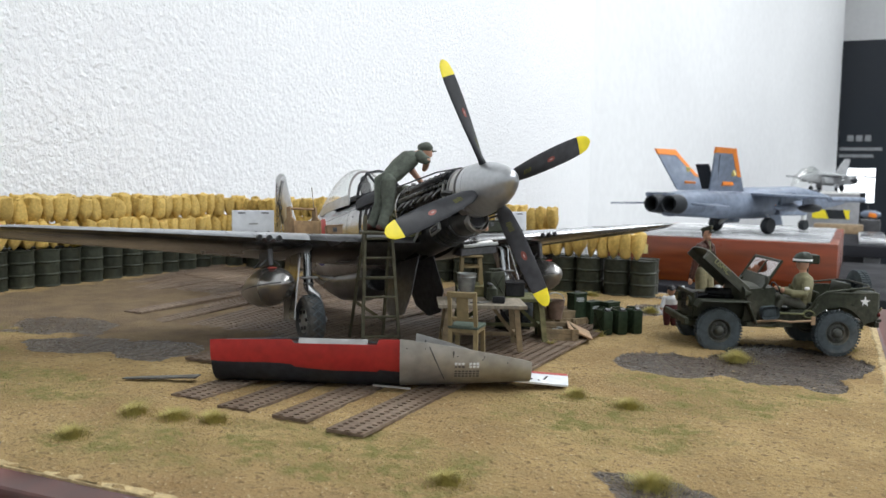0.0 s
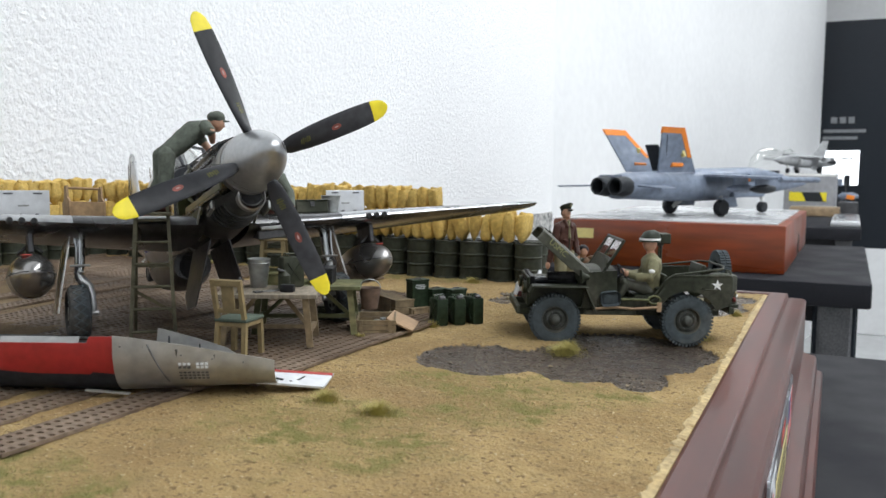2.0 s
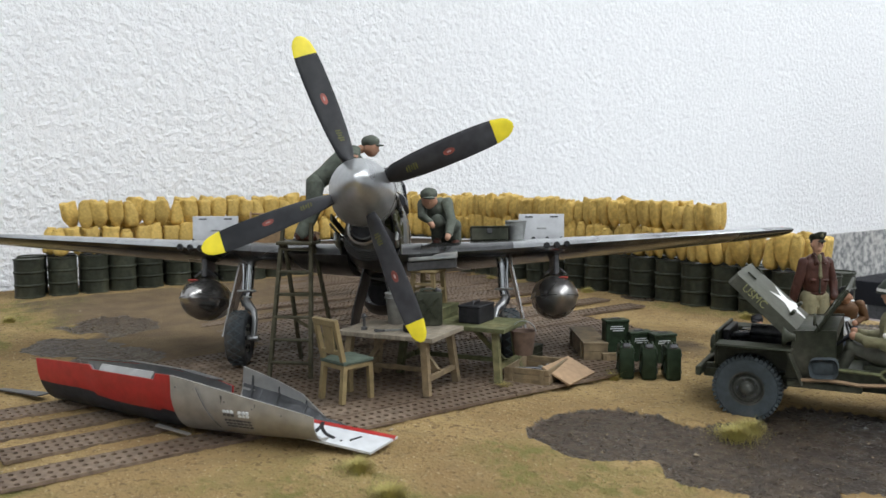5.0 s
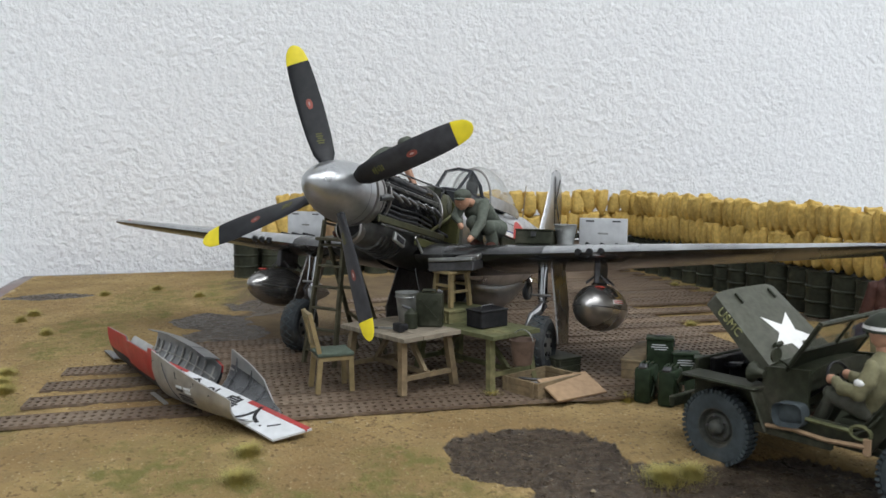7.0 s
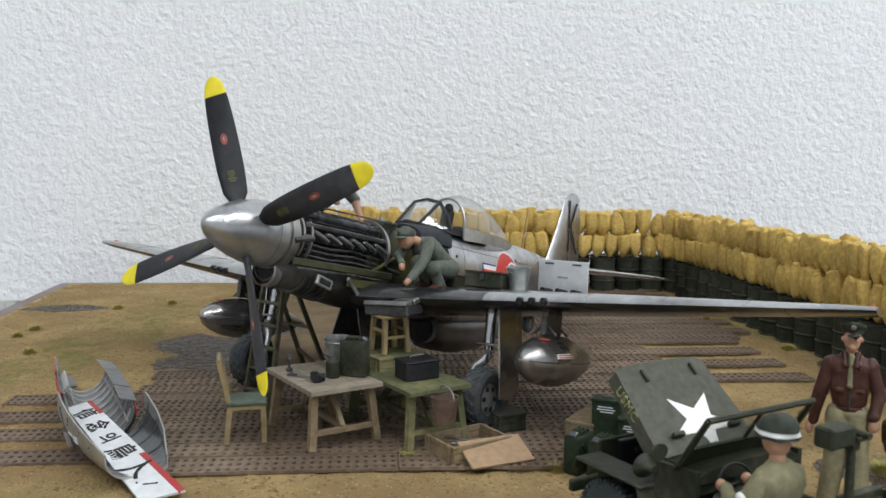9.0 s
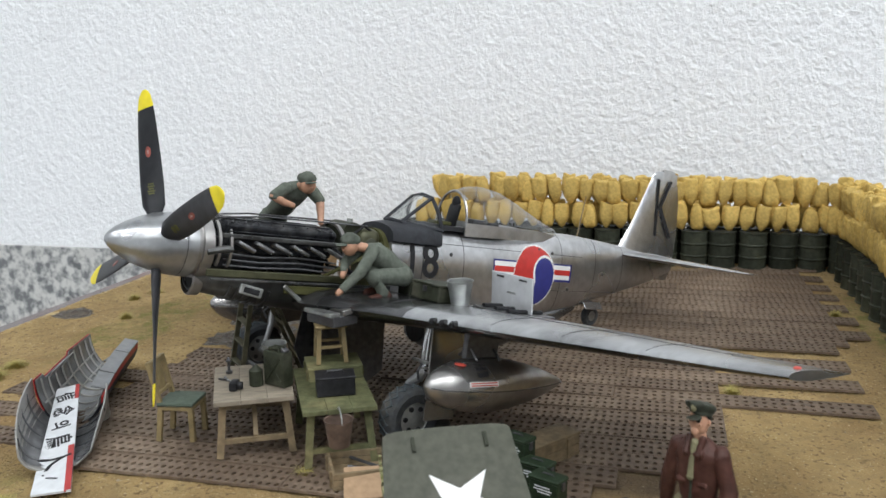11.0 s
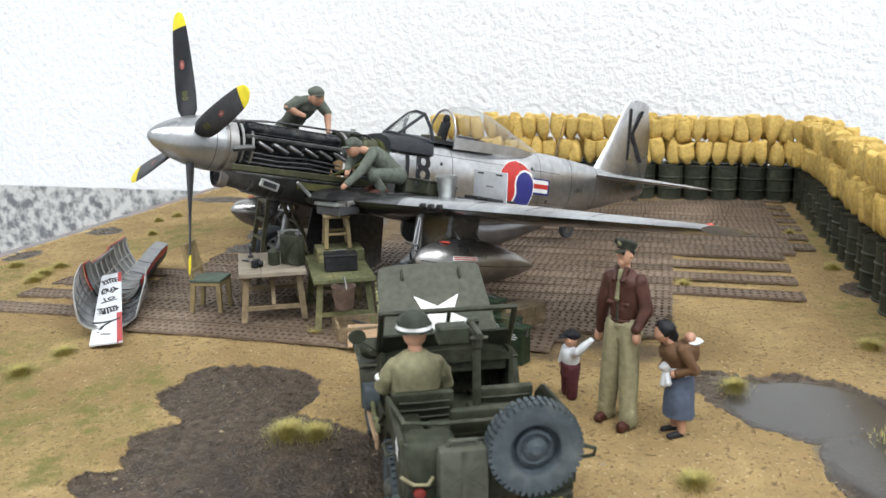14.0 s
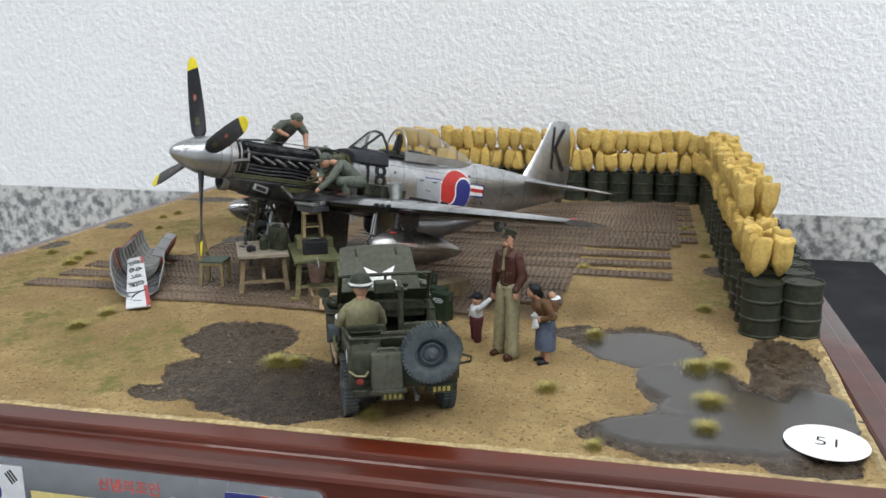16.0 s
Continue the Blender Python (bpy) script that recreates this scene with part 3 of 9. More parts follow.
    nt.links.new(rng(wet, 0, 1, 1.0, 0.9), damped.inputs[1])
    nt.links.new(damped.outputs[0], flat.inputs[1])
    nt.links.new(flat.outputs[0], bp.inputs["Strength"])
    nt.links.new(nz(900, 6), bp.inputs["Height"])
    nt.links.new(bp.outputs[0], b.inputs["Normal"])
    return m


build_ground()

RAIL = [(-0.2, -0.3), (0.0, 0.0), (0.10, 0.05), (0.96, 0.02), (1.03, -0.02), (1.06, -0.10), (1.07, -0.24), (1.12, -0.31), (1.22, -0.32), (1.6, -0.33), (1.88, -0.38), (2.02, -0.48), (2.08, -0.62), (2.06, -0.74), (2.06, -3.75), (2.3, -3.9), (2.7, -4.05), (2.8, -4.2), (2.85, -4.95), (3.1, -5.1), (3.2, -5.25), (3.2, TABLE_Z), (-0.2, TABLE_Z)]


def build_base():
    t = thing("diorama_plinth", "mahogany stepped display base with a metal plaque, on the cloth", "plinth", cm(SX / 2, SY / 2, TABLE_Z))
    hx, hy = -SX / 2, SY / 2
    corners = [(1, -1), (1, 1), (-1, 1), (-1, -1)]
    for k in range(4):
        a, b = corners[k], corners[(k + 1) % 4]
        bm = bmesh.new()
        rings = [[V(sx * (hx + d) + (front_edge(SY if sy > 0 else 0) if sx > 0 else 0), sy * (hy + d) + (left_edge(hx * (sx - 1)) if sy < 0 else 0), z - TABLE_Z) for d, z in RAIL] for sx, sy in (a, b)]
        loft(bm, rings)
        bmesh.ops.recalc_face_normals(bm, faces=bm.faces)
        part("frame_rail", bm, M_FRAME, t, angle=20)
    bm = bmesh.new()
    box(bm, (0, 0, (-0.75 - TABLE_Z) / 2), (2 * hx - 0.5, 2 * hy - 0.5, -0.75 - TABLE_Z))
    part("core_board", bm, M_FRAMEDARK, t)
    # plaque on the front rail
    y0, y1 = 16.9, 31.2
    skew = math.atan2(front_edge(SY) - front_edge(0), SY)
    pm = Matrix.Translation((hx + 2.09 + front_edge((y0 + y1) / 2), (y0 + y1) / 2 - hy, -2.35 - TABLE_Z)) @ Matrix.Rotation(-skew, 4, "Z") @ Matrix(((0, 0, 1, 0), (1, 0, 0, 0), (0, 1, 0, 0), (0, 0, 0, 1)))
    w, h = y1 - y0, 2.8

    def at(y):
        return y - (y0 + y1) / 2

    def sheet(name, poly, lift, thick, mat, parent, label=""):
        bm = bmesh.new()
        slab(bm, poly, thick, pm @ Matrix.Translation((0, 0, lift)))
        return part(name, bm, mat, parent, label)

    def oblong(ya, yb, za, zb):
        return [(at(ya), za + 2.35), (at(yb), za + 2.35), (at(yb), zb + 2.35), (at(ya), zb + 2.35)]
    rim = []
    for cx, cy, a0 in ((w / 2 - 0.3, h / 2 - 0.3, 0), (-w / 2 + 0.3, h / 2 - 0.3, 90), (-w / 2 + 0.3, -h / 2 + 0.3, 180), (w / 2 - 0.3, -h / 2 + 0.3, 270)):
        rim += [(cx + 0.3 * math.cos(radians(a0 + d)), cy + 0.3 * math.sin(radians(a0 + d))) for d in (0, 30, 60, 90)]
    sheet("plaque_backing", [(x * 1.012, y * 1.05) for x, y in rim], -0.04, 0.04, M_FRAMEDARK, t)
    pl = sheet("plaque", rim, 0.0, 0.06, M_PLAQUE, t, "satin metal plaque")
    up = pm @ Matrix.Translation((at(24.2), 2.35 - 1.58, 0.065))
    part("title", text_mesh("\uc2e0\ub150\uc758\uc870\uc778", 0.52, up, 0.006, 0.006), M_REDMARK, pl, "red lettering")
    yl = sheet("caption_panel", oblong(20.35, 27.3, -3.6, -2.12), 0.062, 0.012, M_BRASS, pl, "pale yellow caption panel")
    for k in range(5):
        sheet("caption_bar", oblong(20.7 if k else 21.1, 26.9 - 0.5 * (k % 2), -2.46 - k * 0.24, -2.38 - k * 0.24), 0.07, 0.01, M_LETTER, yl)
    fl = sheet("flag_panel", oblong(17.35, 20.1, -3.3, -1.25), 0.062, 0.012, M_PANELWHITE, pl, "white flag with a red and blue disc")
    for a0, mat in ((radians(25), M_INSRED), (radians(205), M_INSBLUE)):
        sheet("flag_disc_half", [(at(18.72) + 0.45 * math.cos(a), 0.05 + 0.45 * math.sin(a)) for a in np.linspace(a0, a0 + math.pi, 14)], 0.072, 0.01, mat, fl)
    for cx, cz, turn in ((-0.9, 0.62, 55), (0.9, 0.62, -55), (-0.9, -0.52, -55), (0.9, -0.52, 55)):
        for k in (-1, 0, 1):
            c, q = math.cos(radians(turn)), math.sin(radians(turn))
            sheet("flag_bar", [(at(18.72) + cx + c * u - q * (v + 0.12 * k), 0.05 + cz + q * u + c * (v + 0.12 * k)) for u, v in ((-0.24, -0.035), (0.24, -0.035), (0.24, 0.035), (-0.24, 0.035))], 0.072, 0.01, M_LETTER, fl)
    f2 = sheet("flag_panel", oblong(27.75, 30.7, -3.1, -1.32), 0.062, 0.012, M_PANELWHITE, pl, "striped flag with a blue corner")
    sheet("flag_corner", oblong(27.75, 29.0, -2.28, -1.32), 0.074, 0.01, M_INSBLUE, f2)
    for k in range(7):
        sheet("flag_stripe", oblong(29.0 if k < 4 else 27.75, 30.7, -1.46 - k * 0.265, -1.32 - k * 0.265), 0.074, 0.008, M_REDMARK, f2)
    return t


build_base()


def rough_edge():
    """The crumbly cream rim of the groundwork along the frame."""
    bm = bmesh.new()
    rnd = random.Random(5)
    for (x0, y0), (x1, y1) in (((front_edge(0) - 0.05, left_edge(0)), (front_edge(SY) - 0.05, SY)), ((front_edge(SY) - 0.05, SY), (SX, SY)), ((SX, SY), (SX, left_edge(SX))), ((SX, left_edge(SX)), (front_edge(0) - 0.05, left_edge(0)))):
        n = int(math.hypot(x1 - x0, y1 - y0) / 0.3)
        rings = []
        nx, ny = (y1 - y0), -(x1 - x0)
        ln = math.hypot(nx, ny)
        nx, ny = -nx / ln, -ny / ln
        for i in range(n + 1):
            x, y = lerp(x0, x1, i / n), lerp(y0, y1, i / n)
            w, h = 0.14 + rnd.random() * 0.16, 0.02 + rnd.random() * 0.05
            z = terrain(x, y) * 0.6
            rings.append([V(x - nx * 0.03, y - ny * 0.03, -0.4), V(x - nx * 0.03, y - ny * 0.03, z + h * 0.5), V(x + nx * w, y + ny * w, z + h), V(x + nx * (w + 0.3), y + ny * (w + 0.3), z - 0.2)])
        loft(bm, rings)
    solo("groundwork_rim", bm, M_RIM, "crumbly cream rim of the groundwork along the frame", "rim", kind="structure")


M_RIM = material("cream_filler", (0.43, 0.33, 0.17), 0.9, 0.0, 0.3, 500, 60, 0.5, 900, (0.34, 0.25, 0.12), (0.45, 0.65))
rough_edge()

# ---- pierced steel planks ----
PLANK_L, PLANK_W = 9.3, 1.30


def plank_mesh():
    bm = bmesh.new()
    cols, rows = 28, 3
    cx, cy, t = PLANK_W / rows, PLANK_L / cols, 0.05
    vert = {}

    def v(x, y, z):
        k = (round(x, 4), round(y, 4), z)
        if k not in vert:
            vert[k] = bm.verts.new((x, y, z))
        return vert[k]
    for r in range(rows):
        for c in range(cols):
            x, y = -PLANK_W / 2 + (r + 0.5) * cx, -PLANK_L / 2 + (c + 0.5) * cy
            z = 0.0 if r == 1 else 0.012
            q = [v(x + sx * cx / 2, y + sy * cy / 2, 0.0) for sx, sy in ((-1, -1), (1, -1), (1, 1), (-1, 1))]
            o = [(x + 0.115 * math.cos(radians(22.5 + 45 * k)), y + 0.095 * math.sin(radians(22.5 + 45 * k))) for k in range(8)]
            a = [bm.verts.new((p[0], p[1], -0.005)) for p in o]
            d = [bm.verts.new((p[0], p[1], -t - 0.03)) for p in o]
            for k in range(8):
                bm.faces.new((a[k], a[(k + 1) % 8], d[(k + 1) % 8], d[k]))
            bm.faces.new((q[0], q[1], a[6], a[5]))
            bm.faces.new((q[1], q[2], a[0], a[7]))
            bm.faces.new((q[2], q[3], a[2], a[1]))
            bm.faces.new((q[3], q[0], a[4], a[3]))
            bm.faces.new((q[0], a[5], a[4]))
            bm.faces.new((q[1], a[7], a[6]))
            bm.faces.new((q[2], a[1], a[0]))
            bm.faces.new((q[3], a[3], a[2]))
    # turned-down edges
    for sx in (-1, 1):
        box(bm, (sx * (PLANK_W / 2 - 0.012), 0, -0.04), (0.03, PLANK_L, 0.1))
    for sy in (-1, 1):
        box(bm, (0, sy * (PLANK_L / 2 - 0.012), -0.04), (PLANK_W, 0.03, 0.1))
    me = finish(bm, 30)
    me.materials.append(M_MAT)
    return me


def lay_planks():
    t = thing("steel_plank_matting", "brown pierced steel planks laid in rows on the sand", "matting", cm(0, 0, 0), kind="structure")
    me = plank_mesh()
    rnd = random.Random(11)
    for k in range(29):
        x = -12.85 - 1.34 * k - PLANK_W / 2
        if k == 0:
            y0, y1 = 15.0, 31.0
        elif k == 1:
            y0, y1 = 13.5, 32.5
        elif k % 2 == 0:
            y0, y1 = 12.9, 42.5
        else:
            y0, y1 = 12.6, 36.8
        if k == 2:
            y1 = 33.2
        if k in (4, 6):
            y1 = 36.8 if k == 6 else 36.6
        if k >= 10:
            y0 = 13.6 + max(0, -27 - x) * 0.72 + (0 if k % 2 == 0 else 1.3) + rnd.uniform(-0.6, 0.6)
        if k >= 15:
            y1 = 44.4 if k % 2 == 0 else 43.2
        n = max(1, round((y1 - y0) / PLANK_L))
        ln = (y1 - y0) / n
        for j in range(n):
            y = y0 + (j + 0.5) * ln
            za, zb = terrain(x, y - ln / 2), terrain(x, y + ln / 2)
            if j == 0 and k >= 10:
                za -= rnd.uniform(0.10, 0.34)
            ob = new("plank", me)
            ob.parent = t
            ob.matrix_basis = cm(x + rnd.uniform(-0.03, 0.03), y, (za + zb) / 2 + 0.16 + rnd.uniform(-0.02, 0.03), math.degrees(math.atan2(zb - za, ln)), rnd.uniform(-0.8, 0.8), rnd.uniform(-0.25, 0.25)) @ Matrix.Diagonal((1, ln / PLANK_L * 0.995, 1, 1))

    for x, y0 in ((-14.85, 6.9), (-17.25, 7.4), (-19.55, 7.5), (-21.85, 7.8)):
        ob = new("plank", me)
        ob.parent = t
        ln, z = 15.2 - y0, terrain(x, 10) + 0.10
        ob.matrix_basis = cm(x, y0 + ln / 2, z, 0.6, 0, rnd.uniform(-0.5, 0.5)) @ Matrix.Diagonal((1, ln / PLANK_L, 1, 1))


lay_planks()


# ---- drums and sandbags ----
DRUM_R, DRUM_H = 0.93, 2.56


def build_drum():
    t = thing("oil_drum", "dark olive steel oil drum under the sandbags", "oil drum", group="drum wall")
    bm = bmesh.new()
    pr = [(DRUM_R * 0.96, 0.0), (DRUM_R * 1.02, 0.03), (DRUM_R * 1.02, 0.09), (DRUM_R * 0.97, 0.13)]
    for z in (0.84, 1.68):
        pr += [(DRUM_R * 0.97, z - 0.09), (DRUM_R * 1.03, z - 0.03), (DRUM_R * 1.03, z + 0.03), (DRUM_R * 0.97, z + 0.09)]
    pr += [(DRUM_R * 0.97, DRUM_H - 0.12), (DRUM_R * 1.02, DRUM_H - 0.09), (DRUM_R * 1.02, DRUM_H), (DRUM_R * 0.95, DRUM_H), (DRUM_R * 0.94, DRUM_H - 0.06)]
    lathe(bm, pr, 20, cap1=False)
    part("body", bm, M_DRUM, t)
    bm = bmesh.new()
    lathe(bm, [(DRUM_R * 0.945, DRUM_H - 0.09), (DRUM_R * 0.945, DRUM_H - 0.065), (DRUM_R * 0.5, DRUM_H - 0.055), (0.0, DRUM_H - 0.055)], 20)
    part("lid", bm, M_DRUM, t)
    bm = bmesh.new()
    lathe(bm, [(0.1, DRUM_H - 0.06), (0.1, DRUM_H - 0.01), (0.07, DRUM_H)], 8, (0.5, 0, 0))
    part("bung", bm, M_DARKMETAL, t)
    return t


DRUMS = []
for k in range(18):
    DRUMS.append((-14.75 - 1.99 * k, 46.15))
    DRUMS.append((-15.0 - 1.99 * k, 48.0 - 0.1 * (k % 2)))
for k in range(16):
    DRUMS.append((-51.55, 44.25 - 1.95 * k))
    DRUMS.append((-53.45, 44.7 - 1.95 * k))
DRUMS += [(-51.3, 46.2), (-51.6, 48.1), (-53.4, 46.65)]
first = build_drum()
rnd = random.Random(21)
for k, (x, y) in enumerate(DRUMS):
    m = cm(x + rnd.uniform(-0.08, 0.08), y + rnd.uniform(-0.08, 0.08), terrain(x, y) - 0.02, 0, 0, rnd.uniform(0, 360))
    if k == 0:
        first.matrix_world = m
    else:
        copy_thing(first, m)


def sack_mesh(seed):
    """An upright filled cloth sack: creased, gathered at the top, pinched at its lower corners."""
    rnd = random.Random(seed)
    bm = bmesh.new()
    rings = []
    n = 24
    w, d, h = 0.51 + rnd.uniform(-0.05, 0.05), 0.385 + rnd.uniform(-0.04, 0.05), 1.84 + rnd.uniform(-0.12, 0.12)
    lean, hook = rnd.uniform(-0.14, 0.14), rnd.uniform(-0.2, 0.2)
    folds = rnd.choice((4, 5, 6))
    gathered = ((0.0, 0.42, 2.2, 0.10), (0.035, 0.74, 2.4, 0.10), (0.10, 0.92, 3.0, 0.07), (0.20, 1.02, 3.0, 0.04), (0.34, 1.07, 2.6, 0.02), (0.48, 1.05, 2.5, 0.02),
                (0.62, 1.0, 2.5, 0.03), (0.74, 0.93, 2.7, 0.05), (0.83, 0.86, 2.8, 0.09), (0.90, 0.70, 2.4, 0.13), (0.945, 0.52, 2.0, 0.14), (0.975, 0.60, 2.0, 0.14), (1.0, 0.54, 2.0, 0.12))
    tapered = ((0.0, 0.12, 2.0, 0.05), (0.03, 0.26, 2.0, 0.08), (0.09, 0.46, 2.2, 0.09), (0.17, 0.62, 2.6, 0.07), (0.27, 0.82, 3.0, 0.05), (0.38, 0.98, 3.2, 0.03), (0.52, 1.03, 3.2, 0.03),
               (0.66, 1.03, 3.4, 0.04), (0.78, 1.01, 3.8, 0.06), (0.87, 0.97, 4.2, 0.08), (0.93, 0.98, 4.2, 0.10), (0.97, 0.93, 4.0, 0.11), (0.995, 0.86, 4.0, 0.11), (0.975, 0.62, 3.0, 0.05))
    for t, s, sq, fold in (gathered if seed % 4 == 0 else tapered):
        ring = []
        for k in range(n):
            a = k * math.tau / n
            c, q = math.cos(a), math.sin(a)
            g = (abs(c) ** sq + abs(q) ** sq) ** (-1 / sq)
            wr = 1 + 0.12 * noise.noise(V(c * 1.5 + seed * 3.7, q * 1.5, t * 2.6)) + 0.12 * noise.noise(V(c * 4 + seed * 1.7, q * 4, t * 7)) + fold * math.sin(a * folds + seed + 2.5 * t)
            flat = 0.5 if t in (0.0, 1.0) else 1.0
            ring.append(V(c * g * w * s * wr + lean * t + hook * max(0, t - 0.8), q * g * d * s * wr * flat, t * h + 0.07 * math.sin(a * 2 + seed) * (1 if t > 0.7 else 0.4)))
        rings.append(ring)
    loft(bm, rings)
    me = finish(bm, 75)
    me.materials.append(M_SACK)
    return me


SACKS = [sack_mesh(k) for k in range(11)]


def lay_sack(x, y, z, turn, tip, rnd, wide=1.0):
    ob = new("sandbag", SACKS[rnd.randrange(11)])
    ob.matrix_world = cm(x, y, z, tip + rnd.uniform(-8, 8), rnd.uniform(-10, 10), turn + rnd.uniform(-20, 20)) @ Matrix.Diagonal((wide * rnd.uniform(0.86, 1.08), rnd.uniform(0.88, 1.1), rnd.uniform(0.9, 1.1), 1))
    tagged(ob, "yellow-ochre filled cloth sandbag on the drum wall", "sandbag", "sandbag wall")


rnd = random.Random(33)
DT = DRUM_H + 0.02
for x, y, turn in ((-51.3, 46.3, 45), (-51.9, 47.2, 20), (-52.8, 46.2, 70), (-50.9, 45.5, 60), (-51.5, 47.9, 0)):
    for c in range(2):
        lay_sack(x, y, terrain(x, y) + DT + 1.66 * c, turn, 0, rnd)
for course in range(2):
    for k in range(43):
        x = -15.2 - 0.84 * k - 0.4 * course
        if not (course == 1 and k < 7):
            lay_sack(x, 45.85 + 0.10 * course, terrain(x, 46) + DT + 1.62 * course, 90, 0, rnd, 0.80)
            if k % 5 != 4:
                lay_sack(x - 0.3, 46.95 + 0.05 * course, terrain(x, 47) + DT + 1.62 * course, 90, 0, rnd, 0.80)
    for k in range(29):
        y = 45.0 - 1.04 * k - 0.45 * course
        if y < 16.6 + 1.9 * course:
            continue
        lay_sack(-51.4 - 0.15 * course, y, terrain(-51, y) + DT + 1.68 * course, 90, 0, rnd)
        lay_sack(-52.9 - 0.1 * course, y - 0.4, terrain(-53, y) + DT + 1.68 * course, 90, 0, rnd)

# ---- the propeller fighter (x forward, y to its left, z up from the propeller hub) ----
HUB = (-14.95, 18.02, 7.68)
PLANE = thing("fighter_aircraft", "bare-metal propeller fighter model with its engine uncovered", "aircraft", cm(*HUB, 0, -11.5, -36.0))
# station aft of the hub, half width, top, bottom
HULL = [(8.9, 1.26, 1.47, -2.22), (11, 1.32, 1.62, -2.45), (13.8, 1.32, 1.62, -2.50), (16, 1.27, 1.72, -2.42), (18, 1.17, 1.86, -2.2), (20, 1.0, 1.94, -1.85),
        (22, 0.80, 1.84, -1.35), (24, 0.60, 1.70, -0.85), (26, 0.40, 1.58, -0.35), (28, 0.20, 1.46, 0.2), (29.0, 0.06, 1.40, 0.6)]
SQ = 2.45


def hull_ring(s, n=36, rows=HULL, grow=0.0):
    w, zt, zb = table_of(rows, s)
    w, zt, zb = w + grow, zt + grow, zb - grow
    zc, h = (zt + zb) / 2, (zt - zb) / 2
    ring = []
    for k in range(n):
        a = k * math.tau / n
        c, q = math.cos(a), math.sin(a)
        g = (abs(c) ** SQ + abs(q) ** SQ) ** (-1 / SQ)
        ring.append(V(-s, w * g * c, zc + h * g * q))
    return ring


def hull_side(s, z, out=0.012):
    w, zt, zb = table_of(HULL, s)
    zc, h = (zt + zb) / 2, (zt - zb) / 2
    t = min(abs((z - zc) / h), 0.999)
    return w * (1 - t ** SQ) ** (1 / SQ) + out


bm = bmesh.new()
loft(bm, [hull_ring(s) for s in np.linspace(8.9, 29.0, 42)])
bmesh.ops.recalc_face_normals(bm, faces=bm.faces)
HULL_OB = part("fuselage", bm, M_METAL, PLANE)


def seam(points, parent, r=0.012, mat=None):
    bm = bmesh.new()
    tube(bm, points, r, 5)
    return part("panel_seam", bm, mat or M_DARKMETAL, parent)


for s in (10.4, 12.6, 18.9, 21.6, 24.0):
    bm = bmesh.new()
    a, b = hull_ring(s, grow=0.006), hull_ring(s + 0.035, grow=0.006)
    loft(bm, [a, b], False, False)
    part("panel_seam", bm, M_DARKMETAL, HULL_OB)
for side in (-1, 1):
    seam([(-s, side * hull_side(s, 0.95, 0.0), 0.95) for s in np.linspace(9.0, 20.5, 24)], HULL_OB)
    seam([(-s, side * hull_side(s, -0.7, 0.0), -0.7) for s in np.linspace(14.4, 24, 20)], HULL_OB)
    for s, z in ((11.9, 0.55), (17.3, 1.1), (18.2, 1.0), (19.6, -0.6), (22.3, 0.2), (15.2, -1.3)):
        bm = bmesh.new()
        lathe(bm, [(0.085, 0), (0.085, 0.02), (0.06, 0.03)], 10, (-s, side * hull_side(s, z, -0.005), z), "y")
        part("filler_cap", bm, M_DARKMETAL, HULL_OB)

# radiator scoop under the belly
SCOOP = [(11.6, 0.86, -2.0, -3.35), (12.2, 0.95, -2.0, -3.62), (14, 1.0, -2.0, -3.75), (16, 0.98, -1.9, -3.55), (18, 0.86, -1.7, -2.95), (20, 0.66, -1.4, -2.2), (21, 0.45, -1.2, -1.8)]
bm = bmesh.new()
loft(bm, [hull_ring(s, 28, SCOOP) for s in np.linspace(11.6, 21, 18)])
bmesh.ops.recalc_face_normals(bm, faces=bm.faces)
# the scoop takes the wing's dark metal, darker than the hull
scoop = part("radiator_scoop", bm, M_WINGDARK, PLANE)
bm = bmesh.new()
lathe(bm, [(0.62, 0.0), (0.62, 0.04), (0.5, 0.05)], 18, (-11.58, 0, -2.75), "x")
part("scoop_mouth", bm, M_BLACK, scoop)

# upper deck with antiglare paint, firewall and oil tank
bm = bmesh.new()
rings = []
for s, w, zt in ((8.85, 1.18, 1.48), (9.1, 1.22, 1.53), (9.6, 1.25, 1.62), (10.4, 1.28, 1.70), (11.3, 1.26, 1.72)):
    ring = [V(-s, w * math.cos(a), 0.86 + (zt - 0.86) * math.sin(a) ** 0.6) for a in np.linspace(0, math.pi, 15)]
    rings.append(ring + [V(-s, -w * 0.9, 0.8), V(-s, w * 0.9, 0.8)])
loft(bm, rings)
bmesh.ops.recalc_face_normals(bm, faces=bm.faces)
bmesh.ops.scale(bm, vec=(1, 1.02, 1.015), verts=bm.verts)
part("antiglare_deck", bm, M_ANTIGLARE, PLANE, "matt black antiglare deck")
bm = bmesh.new()
loft(bm, [hull_ring(s, 24, [(0, 1.12, 1.25, -1.9)]) for s in (8.65, 8.9)])
part("firewall", bm, M_GREEN_IN, PLANE)
bm = bmesh.new()
tube(bm, [(-7.35, -0.62, 0.92), (-7.35, 0.62, 0.92)], 0.48, 18)
box(bm, (-7.9, 0, 0.75), (0.55, 1.5, 0.75), bevel=0.12, seg=2)
tank = part("oil_tank", bm, M_OLIVE, PLANE, "dark olive oil tank")
bm = bmesh.new()
tube(bm, [(-7.4, 0.2, 1.38), (-7.4, 0.2, 1.52)], 0.12, 10)
part("filler_cap", bm, M_ZINC, tank)

